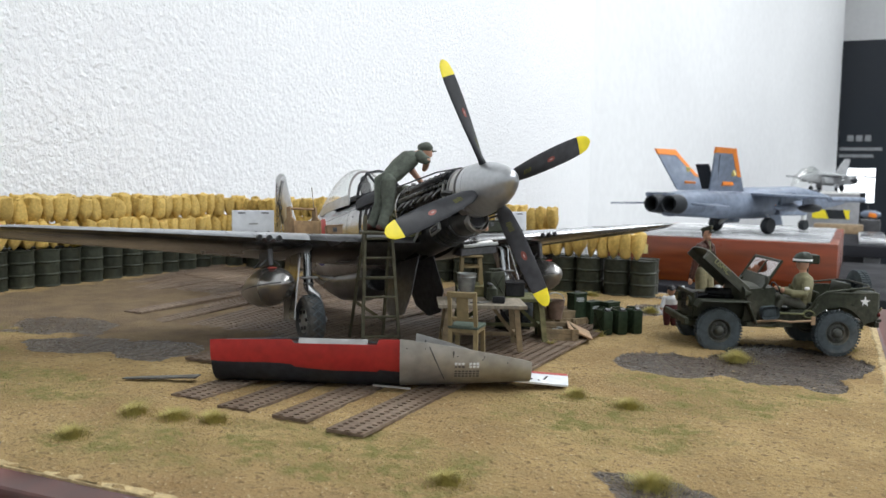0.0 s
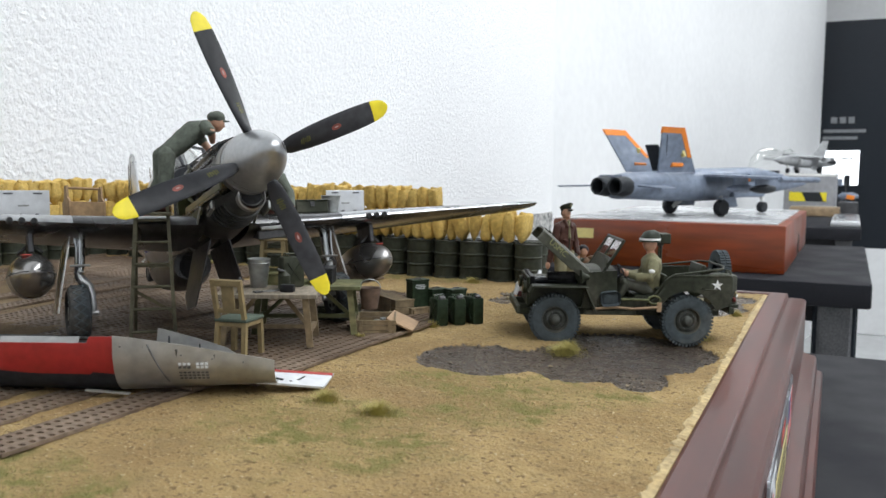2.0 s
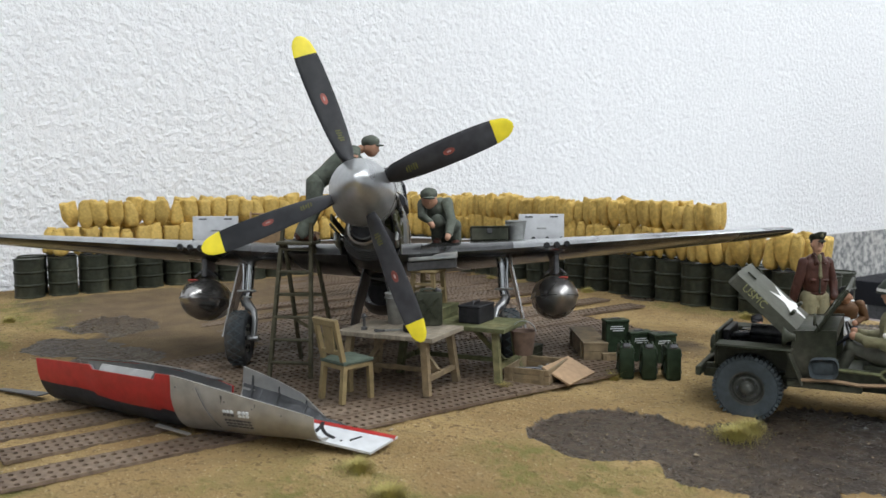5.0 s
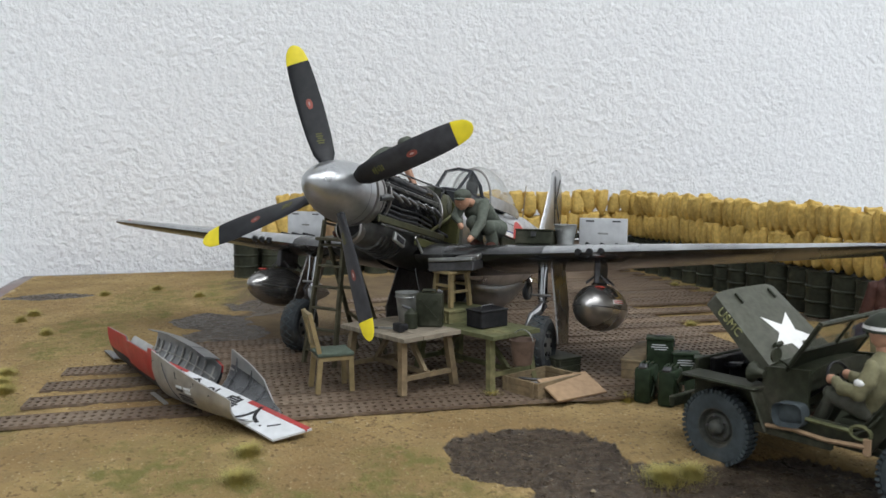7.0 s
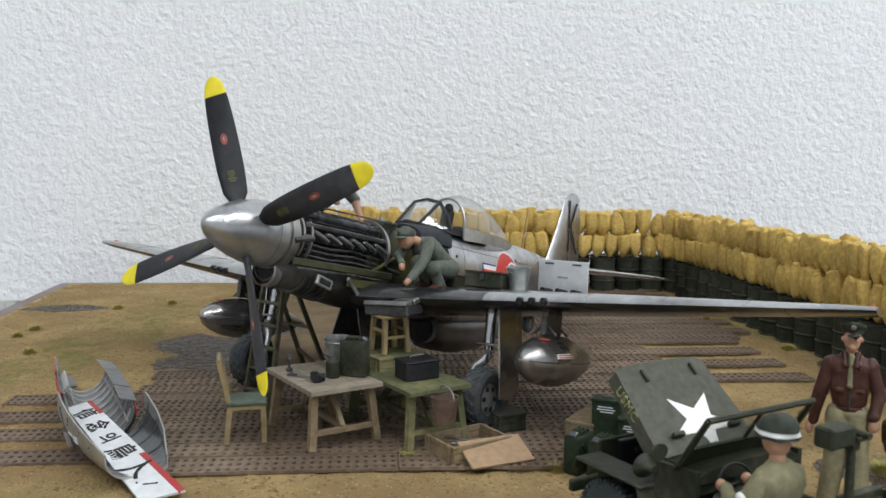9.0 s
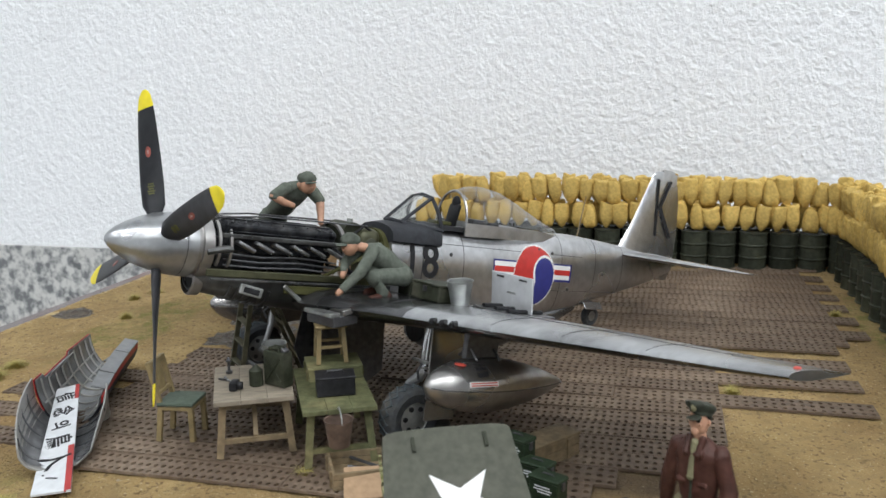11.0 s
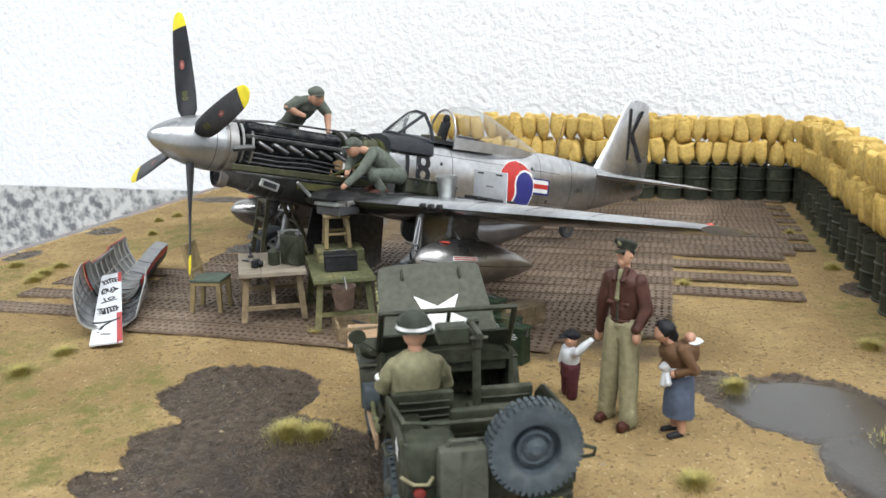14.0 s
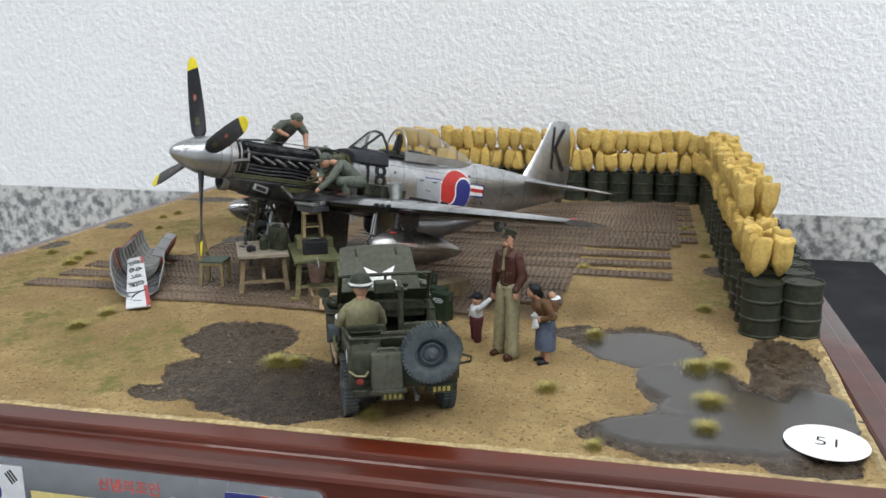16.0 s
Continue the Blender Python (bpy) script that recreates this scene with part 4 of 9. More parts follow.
# spinner and propeller
bm = bmesh.new()
prof = [(0.0, 1.74), (0.10, 1.72), (0.24, 1.62), (0.42, 1.42), (0.62, 1.08), (0.80, 0.68), (0.95, 0.22), (1.05, -0.28), (1.10, -0.75), (1.11, -1.02)]
lathe(bm, prof, 40, axis="x")
spinner = part("spinner", bm, M_SPINNER, PLANE, "polished metal spinner")
bm = bmesh.new()
lathe(bm, [(1.118, -0.60), (1.118, -0.625)], 40, axis="x", cap0=False, cap1=False)
part("spinner_seam", bm, M_DARKMETAL, spinner)
bm = bmesh.new()
lathe(bm, [(1.02, -1.02), (1.02, -1.2), (1.12, -1.2), (1.14, -1.55), (1.0, -1.6)], 40, axis="x")
part("nose_ring", bm, M_TANK, PLANE, "bright nose ring")

M_RAILMETAL = material("oily_rail_steel", (0.13, 0.132, 0.13), 0.3, 0.85, 0.3, 300, 60, 0.06, 900, (0.05, 0.05, 0.05), (0.45, 0.65))
M_STUB = material("sooty_steel", (0.15, 0.15, 0.152), 0.28, 0.9, 0.3, 400, 90)
M_DULLRED = material("dull_red_mark", (0.22, 0.05, 0.035), 0.5, 0.0, 0.3, 500, 200)
M_REDCORE = material("faded_mark", (0.42, 0.28, 0.25), 0.5)
BLADE_ROWS = [(0.95, 0.46, 0.30, 52), (1.25, 0.78, 0.22, 46), (1.95, 0.89, 0.17, 37), (2.8, 0.92, 0.13, 29), (3.65, 0.91, 0.10, 23), (4.4, 0.86, 0.08, 19), (4.82, 0.78, 0.065, 17), (5.15, 0.64, 0.055, 16), (5.32, 0.43, 0.045, 16), (5.42, 0.16, 0.04, 16)]
R_TIP = 4.74


def blade_frame(r, phi):
    c, th, beta = table_of(BLADE_ROWS, r)
    if phi == radians(158):            # the lowest blade is narrower than the rest
        c *= 0.82
    rad = V(0, math.sin(phi), math.cos(phi))
    tan = V(0, -math.cos(phi), math.sin(phi))
    be = radians(beta)
    ch = tan * math.cos(be) + V(1, 0, 0) * math.sin(be)
    nm = V(1, 0, 0) * math.cos(be) - tan * math.sin(be)
    return rad * r + V(0.05 + 0.055 * max(r - 1.0, 0.0), 0, 0), ch, nm, c, th


def blade_ring(r, phi, grow=0.0):
    o, ch, nm, c, th = blade_frame(r, phi)
    pts = []
    for k in range(16):
        a = k * math.tau / 16
        u = math.cos(a)
        pts.append(o + ch * (c / 2 * u + grow * u) + nm * ((th / 2 + grow) * math.sin(a) * (1 + 0.25 * u)))
    return pts


for deg in (-22, 68, 158, 248):
    phi = radians(deg)
    bm = bmesh.new()
    loft(bm, [blade_ring(r, phi) for r in (0.95, 1.25, 1.6, 2.0, 2.5, 2.9, 3.4, 3.8, 4.2, 4.5, R_TIP)])
    bmesh.ops.recalc_face_normals(bm, faces=bm.faces)
    blade = part("propeller_blade", bm, M_BLADE, PLANE, "matt black propeller blade")
    bm = bmesh.new()
    loft(bm, [blade_ring(r, phi, 0.004) for r in (R_TIP - 0.005, 4.85, 4.95, 5.05, 5.15, 5.24, 5.32, 5.38, 5.42)])
    bmesh.ops.recalc_face_normals(bm, faces=bm.faces)
    part("blade_tip", bm, M_YELLOW, blade, "yellow blade tip")

    def on_blade(pts, r0, out):
        res = []
        for u, v in pts:
            o, ch, nm, c, th = blade_frame(r0 + v, phi)
            uu = min(abs(u) / (c / 2), 0.98)
            res.append(o + ch * u + nm * (th / 2 * math.sqrt(1 - uu * uu) * (1 + 0.25 * u / (c / 2)) + out))
        return res
    for ru, rv, mat, out, nm_ in ((0.11, 0.20, M_DULLRED, 0.010, "maker_mark"), (0.03, 0.08, M_REDCORE, 0.016, "mark_core")):
        bm = bmesh.new()
        ring = on_blade([(ru * math.cos(a), rv * math.sin(a)) for a in np.linspace(0, math.tau, 20, endpoint=False)], 3.15, out)
        base = on_blade([(ru * math.cos(a), rv * math.sin(a)) for a in np.linspace(0, math.tau, 20, endpoint=False)], 3.15, 0.0)
        loft(bm, [base, ring])
        bmesh.ops.recalc_face_normals(bm, faces=bm.faces)
        part(nm_, bm, mat, blade, "red oval mark" if mat == M_DULLRED else "")
    for i, wd in enumerate((0.20, 0.27, 0.17, 0.24, 0.21)):
        bm = bmesh.new()
        q = [(-wd / 2, -0.024), (wd / 2, -0.024), (wd / 2, 0.024), (-wd / 2, 0.024)]
        loft(bm, [on_blade(q, 1.66 + i * 0.085, 0.0), on_blade(q, 1.66 + i * 0.085, 0.012)])
        bmesh.ops.recalc_face_normals(bm, faces=bm.faces)
        part("stencil_bar", bm, M_OLIVEMARK, blade)

# engine
engine = part("engine", (lambda b: (box(b, (-4.1, 0, -0.15), (4.6, 0.95, 1.1), bevel=0.15, seg=2), b)[1])(bmesh.new()), M_ENGINE, PLANE, "black twelve-cylinder engine")
for side in (-1, 1):
    bm = bmesh.new()
    box(bm, (-4.2, side * 0.60, 0.78), (4.5, 0.62, 0.52), (-side * 24, 0, 0), 0.13, 3)
    cover = part("valve_cover", bm, M_ENGINE, engine)
    for k in range(9):
        bm = bmesh.new()
        lathe(bm, [(0.045, 0), (0.045, 0.05), (0.03, 0.06)], 6, (-2.2 - 0.5 * k, side * 0.84, 0.98), "z")
        part("bolt", bm, M_DARKMETAL, cover)
    bm = bmesh.new()
    box(bm, (-4.2, side * 0.62, 0.28), (4.3, 0.5, 0.55), (-side * 20, 0, 0), 0.05)
    part("cylinder_bank", bm, M_ENGINE, engine)
    bm = bmesh.new()
    box(bm, (-4.3, side * 1.0, 0.50), (4.9, 0.10, 0.17), bevel=0.03)
    beam_ob = part("engine_rail", bm, M_RAILMETAL, engine, "dull steel rail along the engine")
    for k in range(12):
        bm = bmesh.new()
        lathe(bm, [(0.03, 0), (0.03, 0.03), (0.015, 0.04)], 6, (-2.1 - 0.4 * k, side * 1.04 - (0.04 if side < 0 else 0), 0.50), "y")
        part("rivet", bm, M_DARKMETAL, beam_ob)
    for z0, y0 in ((1.06, 0.62), (0.90, 0.90), (0.66, 0.95)):
        bm = bmesh.new()
        box(bm, (-4.2, side * y0, z0), (4.3, 0.05, 0.05), (-side * 24, 0, 0), 0.015)
        part("cover_ridge", bm, M_ENGINE, cover)
    for k in range(3):
        bm = bmesh.new()
        tube(bm, [(-2.0, side * (0.86 + 0.03 * k), -0.12 - 0.2 * k), (-3.4, side * 0.93, -0.18 - 0.19 * k), (-4.9, side * 0.90, -0.10 - 0.2 * k), (-6.6, side * 0.80, -0.22 - 0.18 * k)], 0.04, 6)
        part("fuel_line", bm, M_DARKMETAL, engine)
    for k in range(6):
        x = -2.35 - 0.72 * k
        bm = bmesh.new()
        tube(bm, [(x, side * 0.75, 0.33), (x - 0.12, side * 0.98, 0.29), (x - 0.36, side * 1.08, 0.18), (x - 0.68, side * 1.12, 0.03)], [0.085, 0.09, 0.088, 0.08], 10)
        part("exhaust_stub", bm, M_STUB, engine, "bright exhaust stub")
    bm = bmesh.new()
    tube(bm, [(-6.7, side * 0.4, 0.3), (-7.0, side * 0.7, 0.0), (-7.3, side * 0.75, -0.5), (-8.2, side * 0.8, -0.6)], 0.09, 8)
    part("hose", bm, M_BLACK, engine)
    # engine bearers and cowl formers
    bm = bmesh.new()
    box(bm, (-4.3, side * 1.08, -0.78), (5.9, 0.10, 0.26), bevel=0.03)
    part("engine_bearer", bm, M_BEARER, PLANE, "olive metal engine bearer")
    bm = bmesh.new()
    box(bm, (-4.2, side * 1.14, -0.99), (5.4, 0.07, 0.09), bevel=0.02)
    part("bearer_rail", bm, M_RAILMETAL, PLANE, "dull metal rail under the bearer")
    bm = bmesh.new()
    tube(bm, [(-1.3, side * 1.05, -0.1), (-1.9, side * 1.08, 0.05), (-2.2, side * 1.08, 0.05)], 0.13, 8)
    part("mount_bracket", bm, M_CHIN, PLANE)
    bm = bmesh.new()
    tube(bm, [(-5.9, side * 1.0, -0.75), (-8.3, side * 1.1, 0.45)], 0.07, 8)
    tube(bm, [(-6.6, side * 1.0, -0.8), (-8.3, side * 1.1, -1.6)], 0.07, 8)
    part("engine_strut", bm, M_GREEN_IN, PLANE)
    bm = bmesh.new()
    tube(bm, [(-1.4, side * 0.52, 1.02), (-3.5, side * 0.60, 1.25), (-7.9, side * 0.72, 1.32)], 0.035, 6)
    part("cowl_rail", bm, M_DARKMETAL, PLANE)
for s, r in ((1.75, 1.10), (2.15, 1.12)):
    bm = bmesh.new()
    rings = []
    for a in np.linspace(radians(-35), radians(215), 25):
        c, q = math.cos(a), math.sin(a)
        rings.append([V(-s + dx, c * (r + dr), q * (r + dr) * 0.98 + 0.05) for dx, dr in ((-0.05, -0.06), (0.05, -0.06), (0.05, 0.02), (-0.05, 0.02))])
    loft(bm, rings)
    bmesh.ops.recalc_face_normals(bm, faces=bm.faces)
    part("cowl_former", bm, M_TANK, PLANE)
bm = bmesh.new()
rings = []
for a in np.linspace(radians(-25), radians(205), 25):
    c, q = math.cos(a), math.sin(a)
    rings.append([V(-6.75 + dx, c * (1.16 + dr), q * (1.2 + dr) + 0.08) for dx, dr in ((-0.08, -0.07), (0.08, -0.07), (0.08, 0.02), (-0.08, 0.02))])
loft(bm, rings)
bmesh.ops.recalc_face_normals(bm, faces=bm.faces)
part("cowl_former", bm, M_TANK, PLANE)

# equipment ahead of the bulkhead
bm = bmesh.new()
box(bm, (-8.05, 0, 0.55), (1.05, 1.8, 1.35), bevel=0.34, seg=3)
acc = part("accessory_tank", bm, M_BEARER, PLANE, "olive oil tank behind the engine")
for y, z in ((-0.88, 0.62), (0.88, 0.62)):
    bm = bmesh.new()
    lathe(bm, [(0.26, -0.04), (0.26, 0.04), (0.18, 0.06)], 16, (-8.05, y, z), "y")
    part("tank_cap", bm, M_OLIVELIGHT, acc)
for k in range(4):
    bm = bmesh.new()
    y0 = -0.75 + 0.5 * k
    tube(bm, [(-7.1, y0, 0.2), (-7.25, y0 * 1.1, 1.0), (-7.7, y0 * 1.05, 1.26 + 0.05 * (k % 2)), (-8.3, y0 * 0.9, 1.05)], 0.05, 6)
    part("hose", bm, M_BLACK if k % 2 else M_OLIVE, acc)

# lower cowl with chin intake
LOWER = [(1.25, 0.50, -0.92, -1.55), (1.6, 0.60, -0.9, -1.62), (2.6, 0.74, -0.95, -1.78), (4.5, 0.98, -1.0, -2.06), (6.6, 1.18, -0.95, -2.25), (9.0, 1.24, -0.9, -2.3)]
bm = bmesh.new()
rings = []
for s in np.linspace(1.25, 9.0, 16):
    w, zt, zb = table_of(LOWER, s)
    outer = [V(-s, w * math.cos(a), zt + (zb - zt) * abs(math.sin(a)) ** 0.8) for a in np.linspace(0, math.pi, 17)]
    rings.append(outer)
rows = [[bm.verts.new(p) for p in r] for r in rings]
for a, b in zip(rows, rows[1:]):
    for i in range(16):
        bm.faces.new((a[i], a[i + 1], b[i + 1], b[i]))
bmesh.ops.recalc_face_normals(bm, faces=bm.faces)
bmesh.ops.solidify(bm, geom=bm.faces[:], thickness=0.06)
lower = part("lower_cowl", bm, M_CHIN, PLANE, "dull metal lower cowl with chin intake")
bm = bmesh.new()
lathe(bm, [(0.47, 0.12), (0.53, 0.07), (0.53, -0.25), (0.38, -0.3), (0.38, 0.02)], 26, (-1.3, 0, -1.2), "x", cap0=False, cap1=False)
part("intake_lip", bm, M_TANK, lower)
bm = bmesh.new()
lathe(bm, [(0.39, 0.0), (0.39, -0.1)], 20, (-1.32, 0, -1.2), "x")
part("intake_dark", bm, M_BLACK, lower)
for k in range(6):
    s = 2.5 + k * 0.28
    w, zt, zb = table_of(LOWER, s)
    seam([(-s, (w + 0.03) * math.cos(a), zt + (zb - zt - 0.03) * abs(math.sin(a)) ** 0.8) for a in np.linspace(0.3, math.pi - 0.3, 16)], lower, 0.055, M_CHIN)
for side in (-1, 1):
    bm = bmesh.new()
    box(bm, (-5.6, side * 1.14, -1.24), (2.5, 0.06, 0.30), bevel=0.02)
    part("green_inner_panel", bm, M_GREEN_IN, lower)
    bm = bmesh.new()
    box(bm, (-3.1, side * 1.08, -1.35), (0.9, 0.14, 0.36), (0, -12, 0), 0.04)
    win = part("intake_filter", bm, M_ZINC, lower)
    bm = bmesh.new()
    box(bm, (-3.1, side * 1.15, -1.35), (0.62, 0.06, 0.2), (0, -12, 0), 0.02)
    part("filter_screen", bm, M_BLACK, win)
    bm = bmesh.new()
    box(bm, (-4.9, side * 1.16, -1.5), (1.4, 0.07, 0.17), (0, -35, 0), 0.03)
    part("support_strut", bm, M_ZINC, lower)

# windscreen, cockpit and canopy
for side in (-1, 1):
    bm = bmesh.new()
    pts = [(-9.45, 0, 1.66), (-9.65, side * 0.55, 1.62), (-10.95, side * 0.62, 2.72), (-10.9, 0, 2.82)]
    a = [bm.verts.new(p) for p in pts]
    b = [bm.verts.new((p[0] + 0.03, p[1], p[2] + 0.02)) for p in pts]
    ring_faces(bm, a, b)
    bm.faces.new(a[::-1]), bm.faces.new(b)
    g = part("windscreen_pane", bm, M_GLASS, PLANE, "clear windscreen pane")
    g.visible_shadow = False
    bm = bmesh.new()
    pts = [(-9.65, side * 0.55, 1.62), (-11.3, side * 1.12, 1.5), (-11.02, side * 0.98, 2.2), (-10.95, side * 0.62, 2.72)]
    a = [bm.verts.new(p) for p in pts]
    b = [bm.verts.new((p[0] + 0.01, p[1] + side * 0.03, p[2] + 0.01)) for p in pts]
    ring_faces(bm, a, b)
    bm.faces.new(a[::-1]), bm.faces.new(b)
    g = part("windscreen_pane", bm, M_GLASS, PLANE, "clear windscreen pane")
    g.visible_shadow = False
    bm = bmesh.new()
    tube(bm, [(-9.6, side * 0.56, 1.62), (-10.95, side * 0.63, 2.74)], 0.075, 6)
    tube(bm, [(-11.33, side * 1.14, 1.45), (-11.12, side * 1.05, 2.1), (-10.98, side * 0.63, 2.74), (-10.93, 0, 2.85)], 0.085, 6)
    tube(bm, [(-9.5, 0, 1.68), (-9.65, side * 0.56, 1.62), (-11.33, side * 1.14, 1.48)], 0.09, 6)
    part("windscreen_frame", bm, M_ANTIGLARE, PLANE)
bm = bmesh.new()
loft(bm, [[V(-s, w * c, z) for c, z in ((-1, 1.5), (1, 1.5), (0.96, zt), (-0.96, zt))] for s, w, zt in ((11.6, 0.92, 1.70), (13.8, 0.95, 1.68), (15.2, 0.9, 1.72), (15.6, 0.8, 1.72))])
bmesh.ops.recalc_face_normals(bm, faces=bm.faces)
cock = part("cockpit_tub", bm, M_BLACK, PLANE, "black cockpit interior")
bm = bmesh.new()
box(bm, (-12.75, 0, 2.15), (0.22, 0.62, 1.0), (0, -12, 0), 0.08, 2)
ball(bm, (-12.85, 0, 2.72), (0.16, 0.24, 0.28), 12, 8)
part("seat_and_headrest", bm, M_BLACK, cock)
bm = bmesh.new()
box(bm, (-12.05, 0, 1.78), (0.8, 0.7, 0.16), bevel=0.05, seg=2)
part("seat_cushion", bm, M_GREEN_IN, cock)
bm = bmesh.new()
box(bm, (-14.2, 0, 1.95), (0.9, 0.5, 0.3), bevel=0.08, seg=2)
lathe(bm, [(0.3, 0), (0.3, 0.12)], 14, (-15.0, 0.15, 1.9), "z")
part("radio_set", bm, M_DARKMETAL, cock)
CAN = [(12.7, 1.0, 3.2), (13.35, 1.07, 3.46), (14.15, 1.1, 3.52), (15.15, 1.07, 3.38), (16.25, 0.97, 3.0), (17.35, 0.80, 2.58), (18.3, 0.58, 2.26), (19.1, 0.30, 2.02)]


def can_ring(s, grow=0.0):
    w, zt = table_of(CAN, s)
    return [V(-s, (w + grow) * math.cos(a), 1.62 + 0.012 * (s - 13.7) + (zt + grow - 1.62) * math.sin(a) ** 0.82) for a in np.linspace(0.14, math.pi - 0.14, 19)]


bm = bmesh.new()
rows = [[bm.verts.new(p) for p in can_ring(s)] for s in np.linspace(12.7, 19.1, 22)]
for a, b in zip(rows, rows[1:]):
    for i in range(18):
        bm.faces.new((a[i], a[i + 1], b[i + 1], b[i]))
bmesh.ops.recalc_face_normals(bm, faces=bm.faces)
canopy = part("canopy", bm, M_GLASS, PLANE, "clear bubble canopy slid open")
canopy.visible_shadow = False
bm = bmesh.new()
tube(bm, can_ring(12.7, 0.01), 0.06, 6)
part("canopy_frame", bm, M_TANK, canopy)
for side in (-1, 1):
    bm = bmesh.new()
    rings = []
    for s in np.linspace(12.65, 19.2, 18):
        w, zt = table_of(CAN, s)
        w = w * 1.0 + 0.03
        zlow, zup = 1.38 + 0.03 * (s - 13.7), min(1.92, 1.60 + (zt - 1.62) * 0.30) + 0.01 * (s - 13.7)
        rings.append([V(-s, side * (w - 0.04), zlow), V(-s, side * (w + 0.05), zlow), V(-s, side * (w + 0.02), zup), V(-s, side * (w - 0.05), zup)])
    loft(bm, rings)
    bmesh.ops.recalc_face_normals(bm, faces=bm.faces)
    part("canopy_skirt", bm, M_METAL, canopy, "metal canopy skirt")
bm = bmesh.new()
tube(bm, [(-20.9, 0, 1.85), (-21.15, 0, 3.9)], [0.04, 0.022], 6)
part("antenna_mast", bm, M_WOOD, PLANE)


# wings
def foil(t, n=22):
    pts = []
    for k in range(n):
        a = k * math.tau / n
        x = 0.5 + 0.5 * math.cos(a)
        y = 5 * t * (0.2969 * math.sqrt(x) - 0.126 * x - 0.3516 * x * x + 0.2843 * x ** 3 - 0.1015 * x ** 4)
        pts.append((x, (y if a <= math.pi else -y * 0.8)))
    return pts


WING = [(0.9, 4.9, 14.3, 0.14), (2.4, 5.5, 14.1, 0.145), (4.4, 6.15, 13.85, 0.145), (7.0, 6.55, 13.5, 0.14), (11.0, 7.2, 13.0, 0.13), (15.0, 7.95, 12.45, 0.115), (17.2, 8.3, 12.15, 0.105), (17.9, 8.65, 12.0, 0.09), (18.3, 9.3, 11.7, 0.06)]


def wing_z(y):
    return -1.78 + 0.080 * y


def wing_point(y, frac, up=True):
    le, te, t = table_of(WING, abs(y))
    c = te - le
    x = frac
    h = 5 * t * (0.2969 * math.sqrt(x) - 0.126 * x - 0.3516 * x * x + 0.2843 * x ** 3 - 0.1015 * x ** 4) * c
    return V(-(le + frac * c), y, wing_z(abs(y)) + (h if up else -h * 0.8))


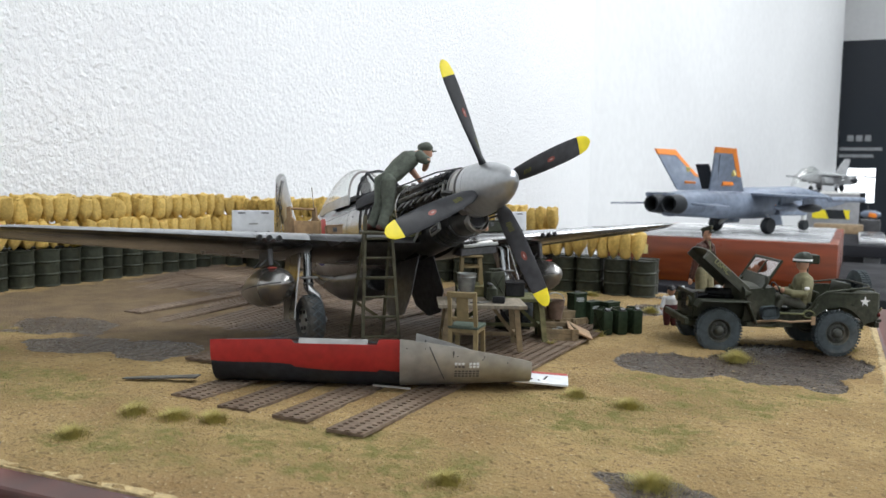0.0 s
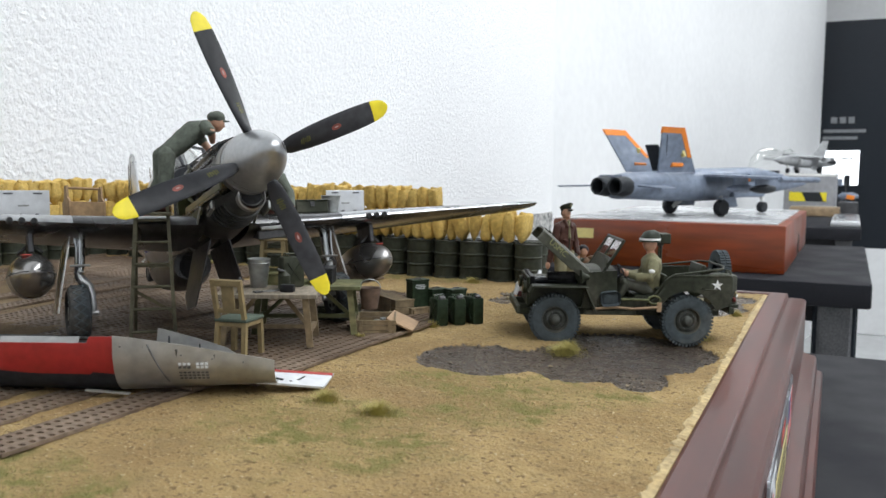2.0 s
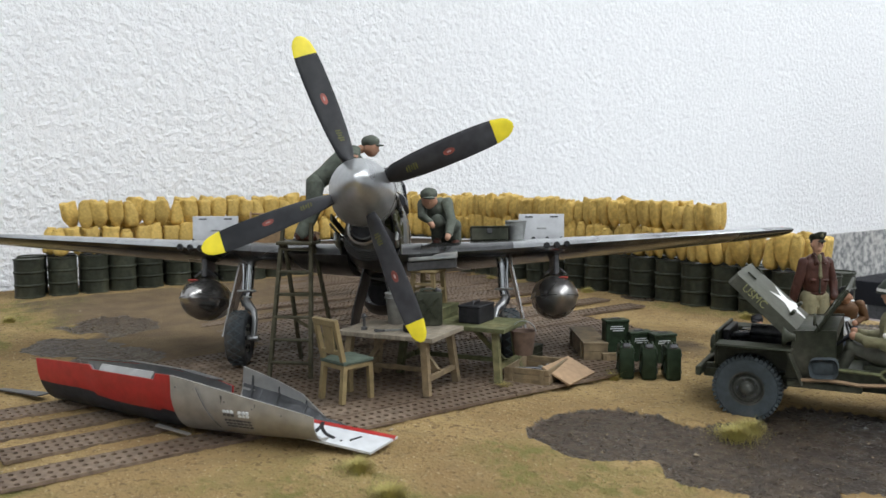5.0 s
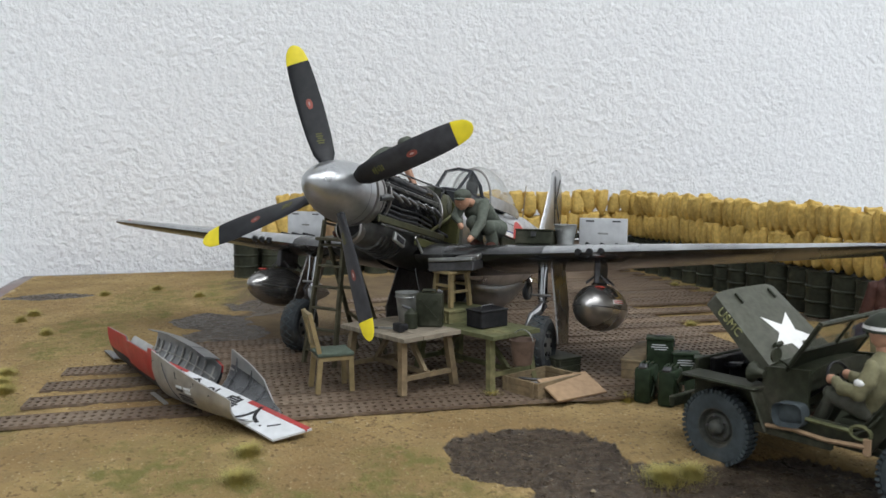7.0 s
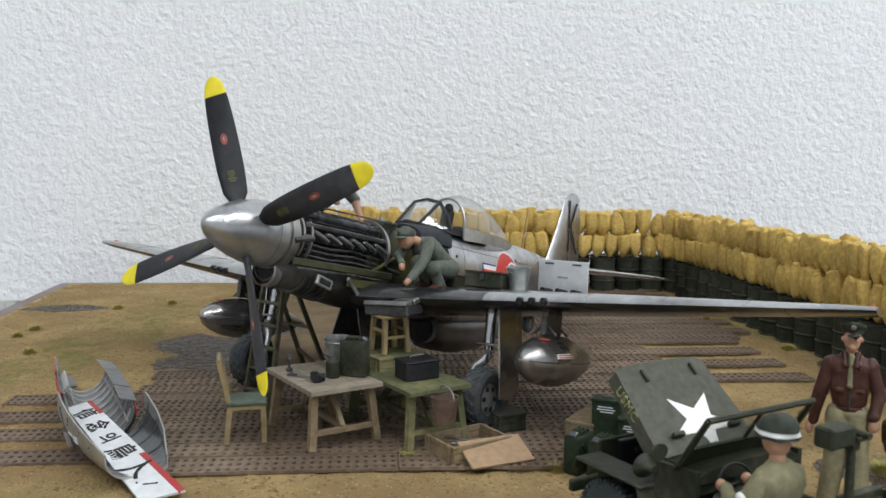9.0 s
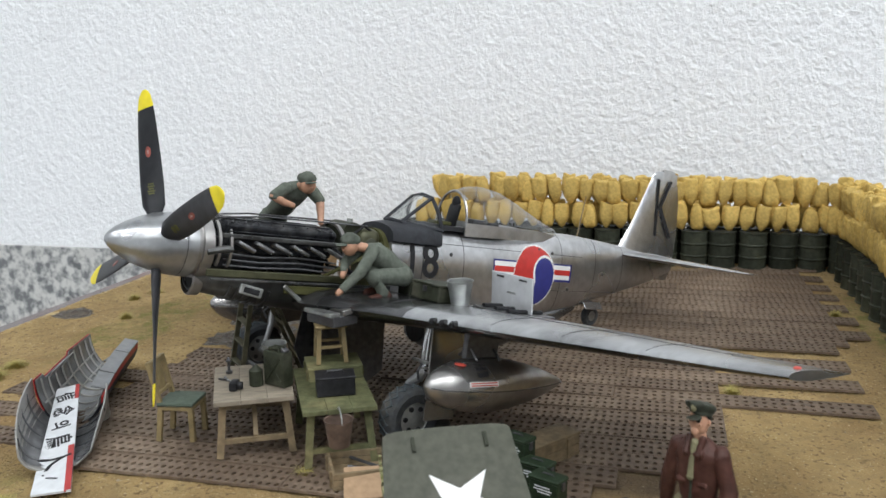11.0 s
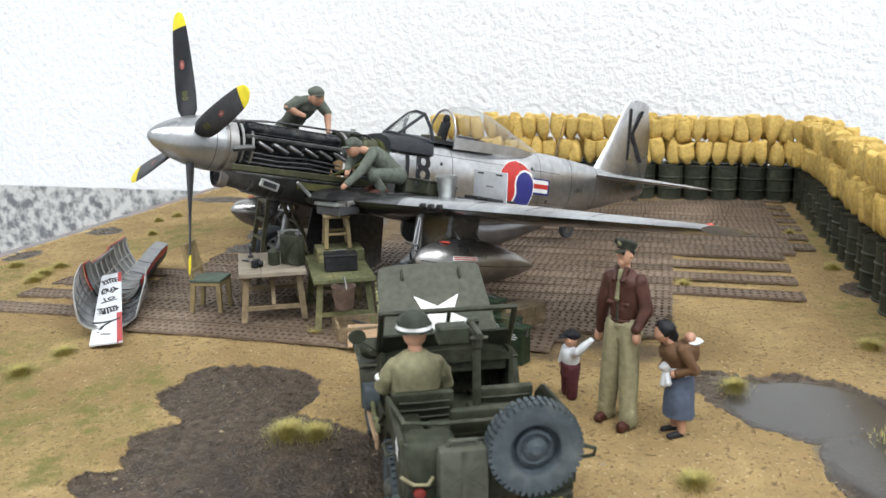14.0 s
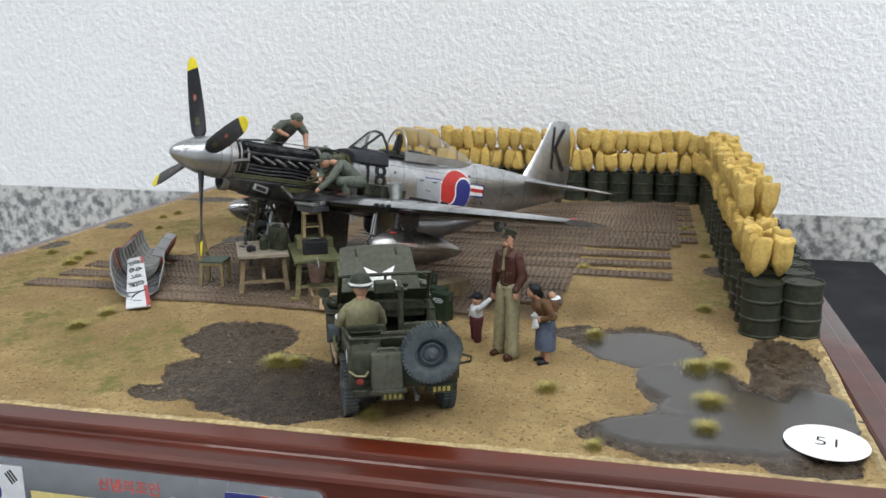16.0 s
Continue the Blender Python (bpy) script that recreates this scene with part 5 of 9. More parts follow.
WINGS = {}
for side in (-1, 1):
    bm = bmesh.new()
    rings = []
    for y in (0.9, 1.6, 2.4, 3.4, 4.4, 5.6, 7.0, 9.0, 11.0, 13.0, 15.0, 16.9, 17.5, 17.85):
        le, te, t = table_of(WING, y)
        rings.append([V(-(le + x * (te - le)), side * y, wing_z(y) + h * (te - le)) for x, h in foil(t)])
    loft(bm, rings)
    bmesh.ops.recalc_face_normals(bm, faces=bm.faces)
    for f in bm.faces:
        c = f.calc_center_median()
        # oil darkens the root; downward faces get the same dark metal as painted shade
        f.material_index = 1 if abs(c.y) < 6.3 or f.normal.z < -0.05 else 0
    wing = part("wing", bm, [M_WING, M_WINGDARK], PLANE, "bare metal wing, oily near the root, shade painted on its underside", angle=50)
    WINGS[side] = wing
    for f0, y0, y1 in ((0.80, 1.8, 9.0), (0.80, 9.15, 16.2)):
        bm = bmesh.new()
        rr = []
        for y in np.linspace(y0, y1, 8):
            p, q = wing_point(side * y, f0), wing_point(side * y, f0 + 0.008)
            rr.append([p + V(0, 0, 0.006), q + V(0, 0, 0.006), q - V(0, 0, 0.02), p - V(0, 0, 0.02)])
        loft(bm, rr)
        part("hinge_gap", bm, M_BLACK, wing)
    for y in (4.4, 9.1, 11.6, 14.2):
        bm = bmesh.new()
        tube(bm, [wing_point(side * y, f) + V(0, 0, 0.002) for f in np.linspace(0.02, 0.79, 12)], 0.012, 4)
        part("panel_seam", bm, M_DARKMETAL, wing)
    bm = bmesh.new()
    tube(bm, [wing_point(side * y, 0.33) + V(0, 0, 0.002) for y in np.linspace(2.2, 16.4, 16)], 0.012, 4)
    part("panel_seam", bm, M_DARKMETAL, wing)
    # gun ports on the leading edge
    for k in range(3):
        y = 6.95 + 0.42 * k
        p = wing_point(side * y, 0.0)
        bm = bmesh.new()
        tube(bm, [p + V(-0.5, 0, 0.0), p + V(0.08, 0, 0.02)], [0.19, 0.12], 10)
        port = part("gun_fairing", bm, M_CHIN, wing)
        bm = bmesh.new()
        tube(bm, [p + V(0.0, 0, 0.02), p + V(0.14, 0, 0.025)], 0.075, 8)
        part("gun_muzzle", bm, M_BLACK, port)
    # open gun bay with its standing door
    bm = bmesh.new()
    c = wing_point(side * 7.4, 0.45)
    box(bm, (c.x, side * 7.4, c.z - 0.02), (1.9, 2.2, 0.16), bevel=0.03)
    bay = part("gun_bay", bm, M_DARKMETAL, wing, "dark open gun bay")
    for k in range(3):
        bm = bmesh.new()
        tube(bm, [(c.x + 0.8, side * (6.7 + 0.6 * k), c.z + 0.1), (c.x - 0.8, side * (6.7 + 0.6 * k), c.z + 0.1)], 0.09, 8)
        part("gun_body", bm, M_BLACK, bay)
    bm = bmesh.new()
    box(bm, (-9.75, side * 7.15, -0.32), (0.06, 2.0, 1.72), (0, 9, 0), 0.015)
    door = part("gun_bay_door", bm, M_DOOR, wing, "pale grey gun-bay door standing open")
    bm = bmesh.new()
    box(bm, (-9.80, side * 7.15, -0.33), (0.04, 1.94, 1.66), (0, 9, 0), 0.01)
    part("door_back", bm, M_METAL, door, "bare metal inner face")
    for k in (-0.55, 0.55):
        bm = bmesh.new()
        box(bm, (-9.60, side * 7.15 + k, 0.40), (0.05, 0.34, 0.06), (0, 9, 0))
        part("door_latch", bm, M_DARKMETAL, door)
    bm = bmesh.new()
    box(bm, (-9.69, side * 7.15, -0.1), (0.03, 0.42, 0.07), (0, 9, 0))
    part("stencil_bar", bm, M_ZINC, door)
    # navigation light
    bm = bmesh.new()
    ball(bm, wing_point(side * 17.65, 0.25), (0.16, 0.09, 0.06), 8, 6)
    part("wingtip_light", bm, M_REDMARK, wing)
    # drop tank
    TZ = -3.2
    ty = side * (7.48 if side > 0 else 7.05)
    bm = bmesh.new()
    tx = -5.6 if side < 0 else -6.15
    tp = [(0.0, 0.0), (0.22, -0.08), (0.48, -0.32), (0.72, -0.75), (0.92, -1.35), (1.02, -2.1), (1.03, -2.9), (0.95, -3.7), (0.78, -4.6), (0.55, -5.5), (0.28, -6.3), (0.08, -6.75), (0.0, -6.8)]
    if side < 0:
        tp = [(r * 0.85, z * 0.98) for r, z in tp]
    else:
        tp = [(r * 0.90, z * 0.94) for r, z in tp]
    lathe(bm, tp, 32, (tx, ty, TZ), "x")
    dt = part("drop_tank", bm, M_TANK, PLANE, "shiny teardrop drop tank")
    bm = bmesh.new()
    rings = []
    for r, h in tp[1:-1]:
        rings.append([V(tx + h, ty + q * (r + 0.015), TZ + dz) for q, dz in ((1, 0.02), (1.02, 0), (1, -0.02))] + [V(tx + h, ty - q * (r + 0.015), TZ + dz) for q, dz in ((1, -0.02), (1.02, 0), (1, 0.02))])
    loft(bm, rings)
    part("tank_seam", bm, M_DARKMETAL, dt)
    bm = bmesh.new()
    box(bm, (-8.3, ty, -1.75), (1.5, 0.22, 1.1), bevel=0.05)
    for dx in (-0.5, 0.5):
        for dy in (-1, 1):
            tube(bm, [(-8.3 + dx, ty, -1.9), (-8.3 + dx, ty + dy * 0.45, -2.28)], 0.05, 6)
    part("tank_pylon", bm, M_DARKMETAL, wing)
    bm = bmesh.new()
    lathe(bm, [(0.2, 0.0), (0.2, 0.03), (0.13, 0.05)], 16, (tx - 1.15, ty + side * 0.22, TZ + (0.74 if side > 0 else 0.70)), "z")
    cap = part("filler_cap", bm, M_REDMARK, dt, "red filler ring")
    if side > 0:
        for cx, up, wd, ht, mt, nm_ in ((tx - 1.75, 42, 0.42, 0.34, M_LETTER, "data_plate"), (tx - 1.75, 16, 1.15, 0.17, M_WHITE, "caution_label"), (tx - 1.75, 18.5, 1.05, 0.035, M_REDMARK, "caution_line"), (tx - 1.75, 13.5, 1.05, 0.035, M_REDMARK, "caution_line")):
            bm = bmesh.new()
            rings = []
            for u in np.linspace(-0.5, 0.5, 7):
                r_ = table_of([(0.0, 0.0), (0.65, 0.65), (1.27, 0.83), (1.97, 0.918), (2.73, 0.927), (3.5, 0.855)], tx - cx - u * wd)[0]
                q = []
                for g, o in ((-0.5, -0.03), (0.5, -0.03), (0.5, 0.012), (-0.5, 0.012)):
                    an = radians(up) + g * ht / r_
                    o = o + (0.006 if nm_ == "caution_line" and o > 0 else 0.0)
                    q.append(V(cx + u * wd, ty + (r_ + o) * math.cos(an), TZ + (r_ + o) * math.sin(an)))
                rings.append(q)
            loft(bm, rings)
            bmesh.ops.recalc_face_normals(bm, faces=bm.faces)
            part(nm_, bm, mt, dt)
    # main gear
    bm = bmesh.new()
    tube(bm, [(-7.95, side * 5.2, -1.3), (-7.9, side * 5.28, -2.85), (-7.85, side * 5.33, -3.1)], [0.2, 0.2, 0.17], 14)
    strut = part("gear_leg", bm, M_CHROME, PLANE, "bright oleo gear leg")
    bm = bmesh.new()
    tube(bm, [(-7.85, side * 5.33, -3.0), (-7.8, side * 5.34, -3.35)], 0.13, 12)
    part("oleo_piston", bm, M_CHROME, strut)
    bm = bmesh.new()
    tube(bm, [(-7.8, side * 5.40, -3.2), (-7.72, side * 5.22, -3.5), (-7.55, side * 4.98, -3.72), (-7.42, side * 4.9, -4.1), (-7.3, side * 4.9, -4.6), (-7.3, side * 4.95, -4.82)], [0.15, 0.2, 0.14, 0.12, 0.12, 0.13], 10)
    tube(bm, [(-7.3, side * 5.2, -4.82), (-7.3, side * 4.72, -4.82)], 0.13, 10)
    part("axle_fork", bm, M_FORK, strut)
    bm = bmesh.new()
    box(bm, (-7.62, side * 5.30, -2.88), (0.22, 0.78, 0.09), bevel=0.03)
    for dz in (-3.12, -3.3):
        lathe(bm, [(0.16, -0.03), (0.2, -0.03), (0.2, 0.03), (0.16, 0.03)], 14, (-7.85, side * 5.33, dz), "z")
    part("clamp_bar", bm, M_ZINC, strut)
    bm = bmesh.new()
    tube(bm, [(-7.62, side * 5.42, -2.95), (-7.4, side * 5.5, -3.2), (-7.55, side * 5.42, -3.5)], 0.05, 6)
    part("torque_link", bm, M_DARKMETAL, strut)
    bm = bmesh.new()
    tube(bm, [(-7.65, side * 5.48, -1.5), (-7.62, side * 5.42, -2.2), (-7.6, side * 5.44, -2.85)], 0.055, 6)
    part("brake_line", bm, M_CHROME, strut)
    WC = (-7.3, side * 5.48, -4.8)
    bm = bmesh.new()
    rr = 1.10
    lathe(bm, [(0.58, -0.34), (0.88, -0.41), (1.02, -0.34), (rr, -0.15), (rr, 0.15), (1.02, 0.34), (0.88, 0.41), (0.58, 0.34)], 36, WC, "y", cap0=False, cap1=False)
    tyre = part("tyre", bm, M_RUBBER, strut, "dusty black rubber tyre")
    bm = bmesh.new()
    for k in range(20):
        a = k * math.tau / 20
        for tw in (38, -38):
            box(bm, (WC[0] + (rr - 0.01) * math.cos(a), WC[1], WC[2] + (rr - 0.01) * math.sin(a)), (0.05, 0.62, 0.05), (tw, -math.degrees(a), 0), 0.0)
    part("tread", bm, M_TYREBLUE, tyre, "paler diamond tread ridges")
    bm = bmesh.new()
    lathe(bm, [(0.2, -0.36), (0.56, -0.30), (0.6, -0.33), (0.6, 0.33), (0.56, 0.30), (0.2, 0.36)], 24, WC, "y")
    hub = part("wheel_hub", bm, M_ZINC, strut)
    for k in range(6):
        a = k * math.tau / 6
        bm = bmesh.new()
        lathe(bm, [(0.09, -0.37), (0.09, 0.37)], 8, (WC[0] + 0.4 * math.cos(a), WC[1], WC[2] + 0.4 * math.sin(a)), "y")
        part("hub_hole", bm, M_BLACK, hub)
    bm = bmesh.new()
    loft(bm, [[V(x, side * (y + 0.07 * d), z) for x, y, z in ((-7.75, 5.52, -1.35), (-9.5, 5.6, -1.35), (-9.3, 5.95, -3.2), (-8.6, 6.2, -4.7), (-7.35, 6.15, -4.75), (-7.5, 5.95, -3.6))] for d in (0, 1)])
    bmesh.ops.recalc_face_normals(bm, faces=bm.faces)
    part("gear_door", bm, M_TANK, PLANE, "flat metal gear door")
    bm = bmesh.new()
    loft(bm, [[V(x, side * (y + 0.05 * d), z) for x, y, z in ((-6.2, 0.35, -2.1), (-9.6, 0.35, -2.3), (-9.4, 0.85, -4.3), (-8.4, 1.0, -4.9), (-7.0, 0.95, -4.8), (-6.3, 0.8, -3.8))] for d in (0, 1)])
    bmesh.ops.recalc_face_normals(bm, faces=bm.faces)
    part("inner_gear_door", bm, M_DARKMETAL, PLANE, "dark inner gear door hanging open")
    # tailplane
    bm = bmesh.new()
    rings = []
    for y, le, te, t in ((0.15, 23.9, 28.1, 0.1), (2, 24.5, 28.0, 0.095), (5.2, 25.5, 27.7, 0.085), (5.9, 25.9, 27.55, 0.07), (6.2, 26.4, 27.3, 0.05)):
        rings.append([V(-(le + x * (te - le)), side * y, 1.28 + h * (te - le)) for x, h in foil(t, 18)])
    loft(bm, rings)
    bmesh.ops.recalc_face_normals(bm, faces=bm.faces)
    stab = part("tailplane", bm, M_METAL, PLANE, angle=50)
    seam([(-26.75, side * 0.5, 1.40), (-26.85, side * 5.6, 1.34)], stab, 0.018, M_BLACK)

# fin and rudder
FIN = [(1.0, 23.4, 27.3, 0.12), (1.7, 24.2, 27.35, 0.11), (3.0, 25.0, 27.4, 0.10), (4.6, 25.75, 27.45, 0.09), (5.6, 26.2, 27.5, 0.08), (5.85, 26.5, 27.5, 0.06)]
bm = bmesh.new()
loft(bm, [[V(-(le + x * (te + 0.9 - le)), h * (te + 0.9 - le), z) for x, h in foil(t, 18)] for z, le, te, t in FIN])
bmesh.ops.recalc_face_normals(bm, faces=bm.faces)
fin = part("tail_fin", bm, M_METAL, PLANE, angle=50)
bm = bmesh.new()
RUD = [(0.1, 28.0, 28.7), (0.9, 27.4, 29.0), (2.6, 27.4, 29.05), (4.4, 27.45, 28.8), (5.5, 27.5, 28.4), (5.95, 27.0, 28.1), (6.0, 27.1, 27.9)]
rings = []
for z, le, te in RUD:
    th = 0.13 - 0.012 * z
    rings.append([V(-le, th, z), V(-lerp(le, te, 0.5), th * 0.75, z), V(-te, 0.015, z), V(-te, -0.015, z), V(-lerp(le, te, 0.5), -th * 0.75, z), V(-le, -th, z)])
loft(bm, rings)
bmesh.ops.recalc_face_normals(bm, faces=bm.faces)
rud = part("rudder", bm, M_METAL, PLANE)
# tail wheel
bm = bmesh.new()
tube(bm, [(-22.6, 0, -1.1), (-22.75, 0, -1.7)], 0.12, 10)
tw = part("tail_wheel_leg", bm, M_DARKMETAL, PLANE)
bm = bmesh.new()
lathe(bm, [(0.25, -0.16), (0.46, -0.17), (0.53, -0.08), (0.53, 0.08), (0.46, 0.17), (0.25, 0.16)], 24, (-22.75, 0, -2.0), "y", cap0=False, cap1=False)
part("tail_tyre", bm, M_RUBBER, tw)
bm = bmesh.new()
lathe(bm, [(0.27, -0.14), (0.27, 0.14)], 14, (-22.75, 0, -2.0), "y")
part("tail_hub", bm, M_ZINC, tw)
for side in (-1, 1):
    bm = bmesh.new()
    box(bm, (-22.3, side * 0.5, -1.42), (1.3, 0.05, 0.42), (side * 35, 0, 0), 0.02)
    part("tail_wheel_door", bm, M_METAL, PLANE)


# markings
def side_decal(name, test, s0, s1, z0, z1, mat, side, parent, out, step=0.035, label=""):
    bm = bmesh.new()
    ns, nz_ = int((s1 - s0) / step), int((z1 - z0) / step)
    vert = {}

    def vv(i, j):
        if (i, j) not in vert:
            s, z = s0 + i * step, z0 + j * step
            vert[i, j] = bm.verts.new((-s, side * hull_side(s, z, out), z))
        return vert[i, j]
    for i in range(ns):
        for j in range(nz_):
            if test(s0 + (i + 0.5) * step, z0 + (j + 0.5) * step):
                q = [vv(i, j), vv(i + 1, j), vv(i + 1, j + 1), vv(i, j + 1)]
                bm.faces.new(q if side < 0 else q[::-1])
    return part(name, bm, mat, parent, label)


IS, IZ, IR = 17.0, -0.10, 1.38


def taegeuk(s, z):
    """1 in the upper lobe, -1 in the lower, 0 outside."""
    u, v = (s - IS) / IR, (z - IZ) / IR
    if u * u + v * v > 1:
        return 0
    a = radians(20)
    u, v = u * math.cos(a) + v * math.sin(a), -u * math.sin(a) + v * math.cos(a)
    if (u + 0.5) ** 2 + v * v < 0.25:
        return 1
    if (u - 0.5) ** 2 + v * v < 0.25:
        return -1
    return 1 if v > 0 else -1


for side in (-1, 1):
    bar = lambda s, z, m: abs(abs(s - IS) - 1.88) < 0.80 - m and abs(z - 0.14) < 0.42 - m
    for half in (-1, 1):
        here = lambda s: (s - IS) * half > 0
        d = side_decal("insignia_bar", lambda s, z: here(s) and bar(s, z, 0.0), 14.3, 19.8, -0.5, 0.8, M_INSBLUE, side, PLANE, 0.010, label="blue-edged insignia bar")
        side_decal("bar_white", lambda s, z: here(s) and bar(s, z, 0.09), 14.3, 19.8, -0.5, 0.8, M_WHITE, side, d, 0.014)
        side_decal("bar_red", lambda s, z: here(s) and bar(s, z, 0.09) and abs(z - 0.14) < 0.115, 14.3, 19.8, -0.5, 0.8, M_INSRED, side, d, 0.018)
    side_decal("roundel_red", lambda s, z: taegeuk(s, z) > 0, 15.4, 18.6, -1.6, 1.4, M_INSRED, side, PLANE, 0.022, label="red half of the roundel")
    side_decal("roundel_blue", lambda s, z: taegeuk(s, z) < 0, 15.4, 18.6, -1.6, 1.4, M_INSBLUE, side, PLANE, 0.022, label="blue half of the roundel")
    edge = lambda s, z: (taegeuk(s, z) != 0 and any(taegeuk(s + a, z + b) not in (0, taegeuk(s, z)) for a, b in ((0.06, 0), (-0.06, 0), (0, 0.06), (0, -0.06)))) or abs(math.hypot(s - IS, z - IZ) - IR) < 0.025
    side_decal("roundel_white_line", edge, 15.4, 18.6, -1.6, 1.4, M_WHITE, side, PLANE, 0.027)
    # number on the nose side, letter on the tail
    bm = text_mesh("18", 1.95, place(0, 0, 0), 0.0, 0.02)
    bmesh.ops.triangulate(bm, faces=bm.faces)
    bmesh.ops.subdivide_edges(bm, edges=bm.edges[:], cuts=2, use_grid_fill=True)
    for v in bm.verts:
        s, z = 10.35 + side * v.co.x * 0.95, 0.15 + v.co.y
        v.co = V(-s, side * hull_side(s, z, 0.03), z)
    part("nose_number", bm, M_LETTER, PLANE, "black number eighteen", angle=80)
    bm = text_mesh("K", 4.5, place(0, 0, 0), 0.0, -0.03)
    for v in bm.verts:
        s, z = 27.35 + side * v.co.x * 0.62 - 0.10 * v.co.y, 3.75 + v.co.y
        v.co = V(-s, side * (0.20 - 0.012 * z), z)
    part("tail_letter", bm, M_LETTER, PLANE, "black tail letter K", angle=80)

# ---- the small open truck (x forward, y to its left, z up from the ground between the axles) ----
JX, JY, JH = -5.43, 30.95, 205.0
JEEP = thing("army_jeep", "olive drab army jeep with its hood raised, on wet mud", "jeep", cm(JX, JY, -0.08, 0, 0, JH) @ Matrix.Diagonal((1, 1.07, 1, 1)))


def jpart(name, fn, mat, parent=None, label="", angle=35):
    bm = bmesh.new()
    fn(bm)
    return part(name, bm, mat, parent or JEEP, label, angle)


M_WHEEL = material("grey_green_wheel", (0.072, 0.076, 0.068), 0.6, 0.05, 0.25, 500, 80, 0.15, 900, (0.15, 0.135, 0.105), (0.46, 0.66))


def wheel(x, y, parent, upright=True, r=1.07, w=0.44, z=None, disc=None):
    disc = disc or M_WHEEL
    z = r if z is None else z
    axis = "y" if upright else "x"
    hw = w / 2
    t = jpart("wheel", lambda b: lathe(b, [(0.10, -hw * 0.45), (0.18, -hw * 0.45), (0.22, -hw * 0.3), (0.29, -hw * 0.3), (0.34, -hw * 0.55), (0.40, -hw * 0.45), (0.44, 0.0), (0.51, 0.0), (0.545, -hw * 0.8), (0.64, -hw * 0.88), (0.64, hw * 0.88), (0.545, hw * 0.8), (0.51, 0.02), (0.44, 0.02), (0.40, hw * 0.45), (0.34, hw * 0.55), (0.29, hw * 0.3), (0.22, hw * 0.3), (0.18, hw * 0.45), (0.10, hw * 0.45)], 28, (x, y, z), axis), disc, parent, "grey-green steel wheel" if upright else "blue-grey steel wheel")
    tyre = jpart("tyre", lambda b: lathe(b, [(0.58, -hw * 0.85), (0.78, -hw * 1.05), (0.97, -hw * 0.95), (r - 0.03, -hw * 0.6), (r - 0.02, hw * 0.6), (0.97, hw * 0.95), (0.78, hw * 1.05), (0.58, hw * 0.85)], 36, (x, y, z), axis, cap0=False, cap1=False), M_TYREBLUE, t, "faded blue-grey tyre")

    def tread(b):
        for k in range(44):
            a = k * math.tau / 44
            for s in (-1, 1):
                if axis == "y":
                    box(b, (x + (r - 0.02) * math.cos(a), y + s * hw * 0.55, z + (r - 0.02) * math.sin(a)), (0.11, hw * 0.9, 0.085), (0, -math.degrees(a), 0))
                else:
                    box(b, (x + s * hw * 0.55, y + (r - 0.02) * math.cos(a), z + (r - 0.02) * math.sin(a)), (hw * 0.9, 0.11, 0.085), (math.degrees(a), 0, 0))
    tagged(jpart("tread_pattern", tread, M_TYREBLUE, tyre), "rubber tread blocks", kind="stuff")
    out = 1 if y > 0 else -1
    if axis == "y":
        jpart("hub_cap", lambda b: lathe(b, [(0.22, 0), (0.22, out * 0.12), (0.16, out * 0.2), (0.1, out * 0.24)], 16, (x, y + out * 0.08, z), "y"), M_WHEEL, t)
        for k in range(5):
            a = k * math.tau / 5
            jpart("wheel_nut", lambda b: ball(b, (x + 0.32 * math.cos(a), y + out * 0.1, z + 0.32 * math.sin(a)), 0.045, 6, 4), M_DARKMETAL, t)
    else:
        jpart("hub_cap", lambda b: lathe(b, [(0.24, -0.02), (0.24, -0.14), (0.14, -0.18), (0.1, -0.22)], 16, (x, y, z), "x"), disc, t)
    return t


for sx in (-2.91, 2.74):
    for sy in (-1.66, 1.66):
        wheel(sx, sy, JEEP)
    jpart("axle", lambda b: (tube(b, [(sx, -1.6, 1.02), (sx, 1.6, 1.02)], 0.13, 8), ball(b, (sx, 0.2, 1.02), 0.3, 10, 8)), M_OLIVE)
M_SPARE = material("blue_grey_wheel", (0.040, 0.052, 0.062), 0.5, 0.1, 0.25, 500, 80, 0.12, 900, (0.075, 0.09, 0.10), (0.5, 0.72))
SPARE = wheel(-5.1, -0.8, JEEP, False, 1.0, 0.46, 2.86, M_SPARE)
for ob in [SPARE] + list(SPARE.children) + [g for c in SPARE.children for g in c.children]:
    for v in ob.data.vertices:
        v.co.y = -0.8 * U + (v.co.y + 0.8 * U) / 1.07
for sy in (-0.85, 0.85):
    jpart("chassis_rail", lambda b: box(b, (-0.1, sy, 1.32), (8.8, 0.22, 0.3), bevel=0.03), M_OLIVE)
jpart("floor_pan", lambda b: box(b, (-1.6, 0, 1.55), (5.4, 2.9, 0.1)), M_OLIVE)


def rear_side(b, s):
    outer = [(-4.75, 1.75), (-4.75, 3.0), (-2.2, 2.98), (-1.95, 2.75), (-1.55, 2.2), (-1.3, 1.98), (0.9, 1.95), (0.9, 1.55), (-1.55, 1.5)]
    outer += [(-2.91 + 1.33 * math.cos(a), 1.02 + 1.33 * math.sin(a)) for a in np.linspace(radians(22), radians(158), 11)]
    loft(b, [[V(x, s * 1.5 + s * d, z) for x, z in outer] for d in (0, 0.09)])
    bmesh.ops.recalc_face_normals(b, faces=b.faces)


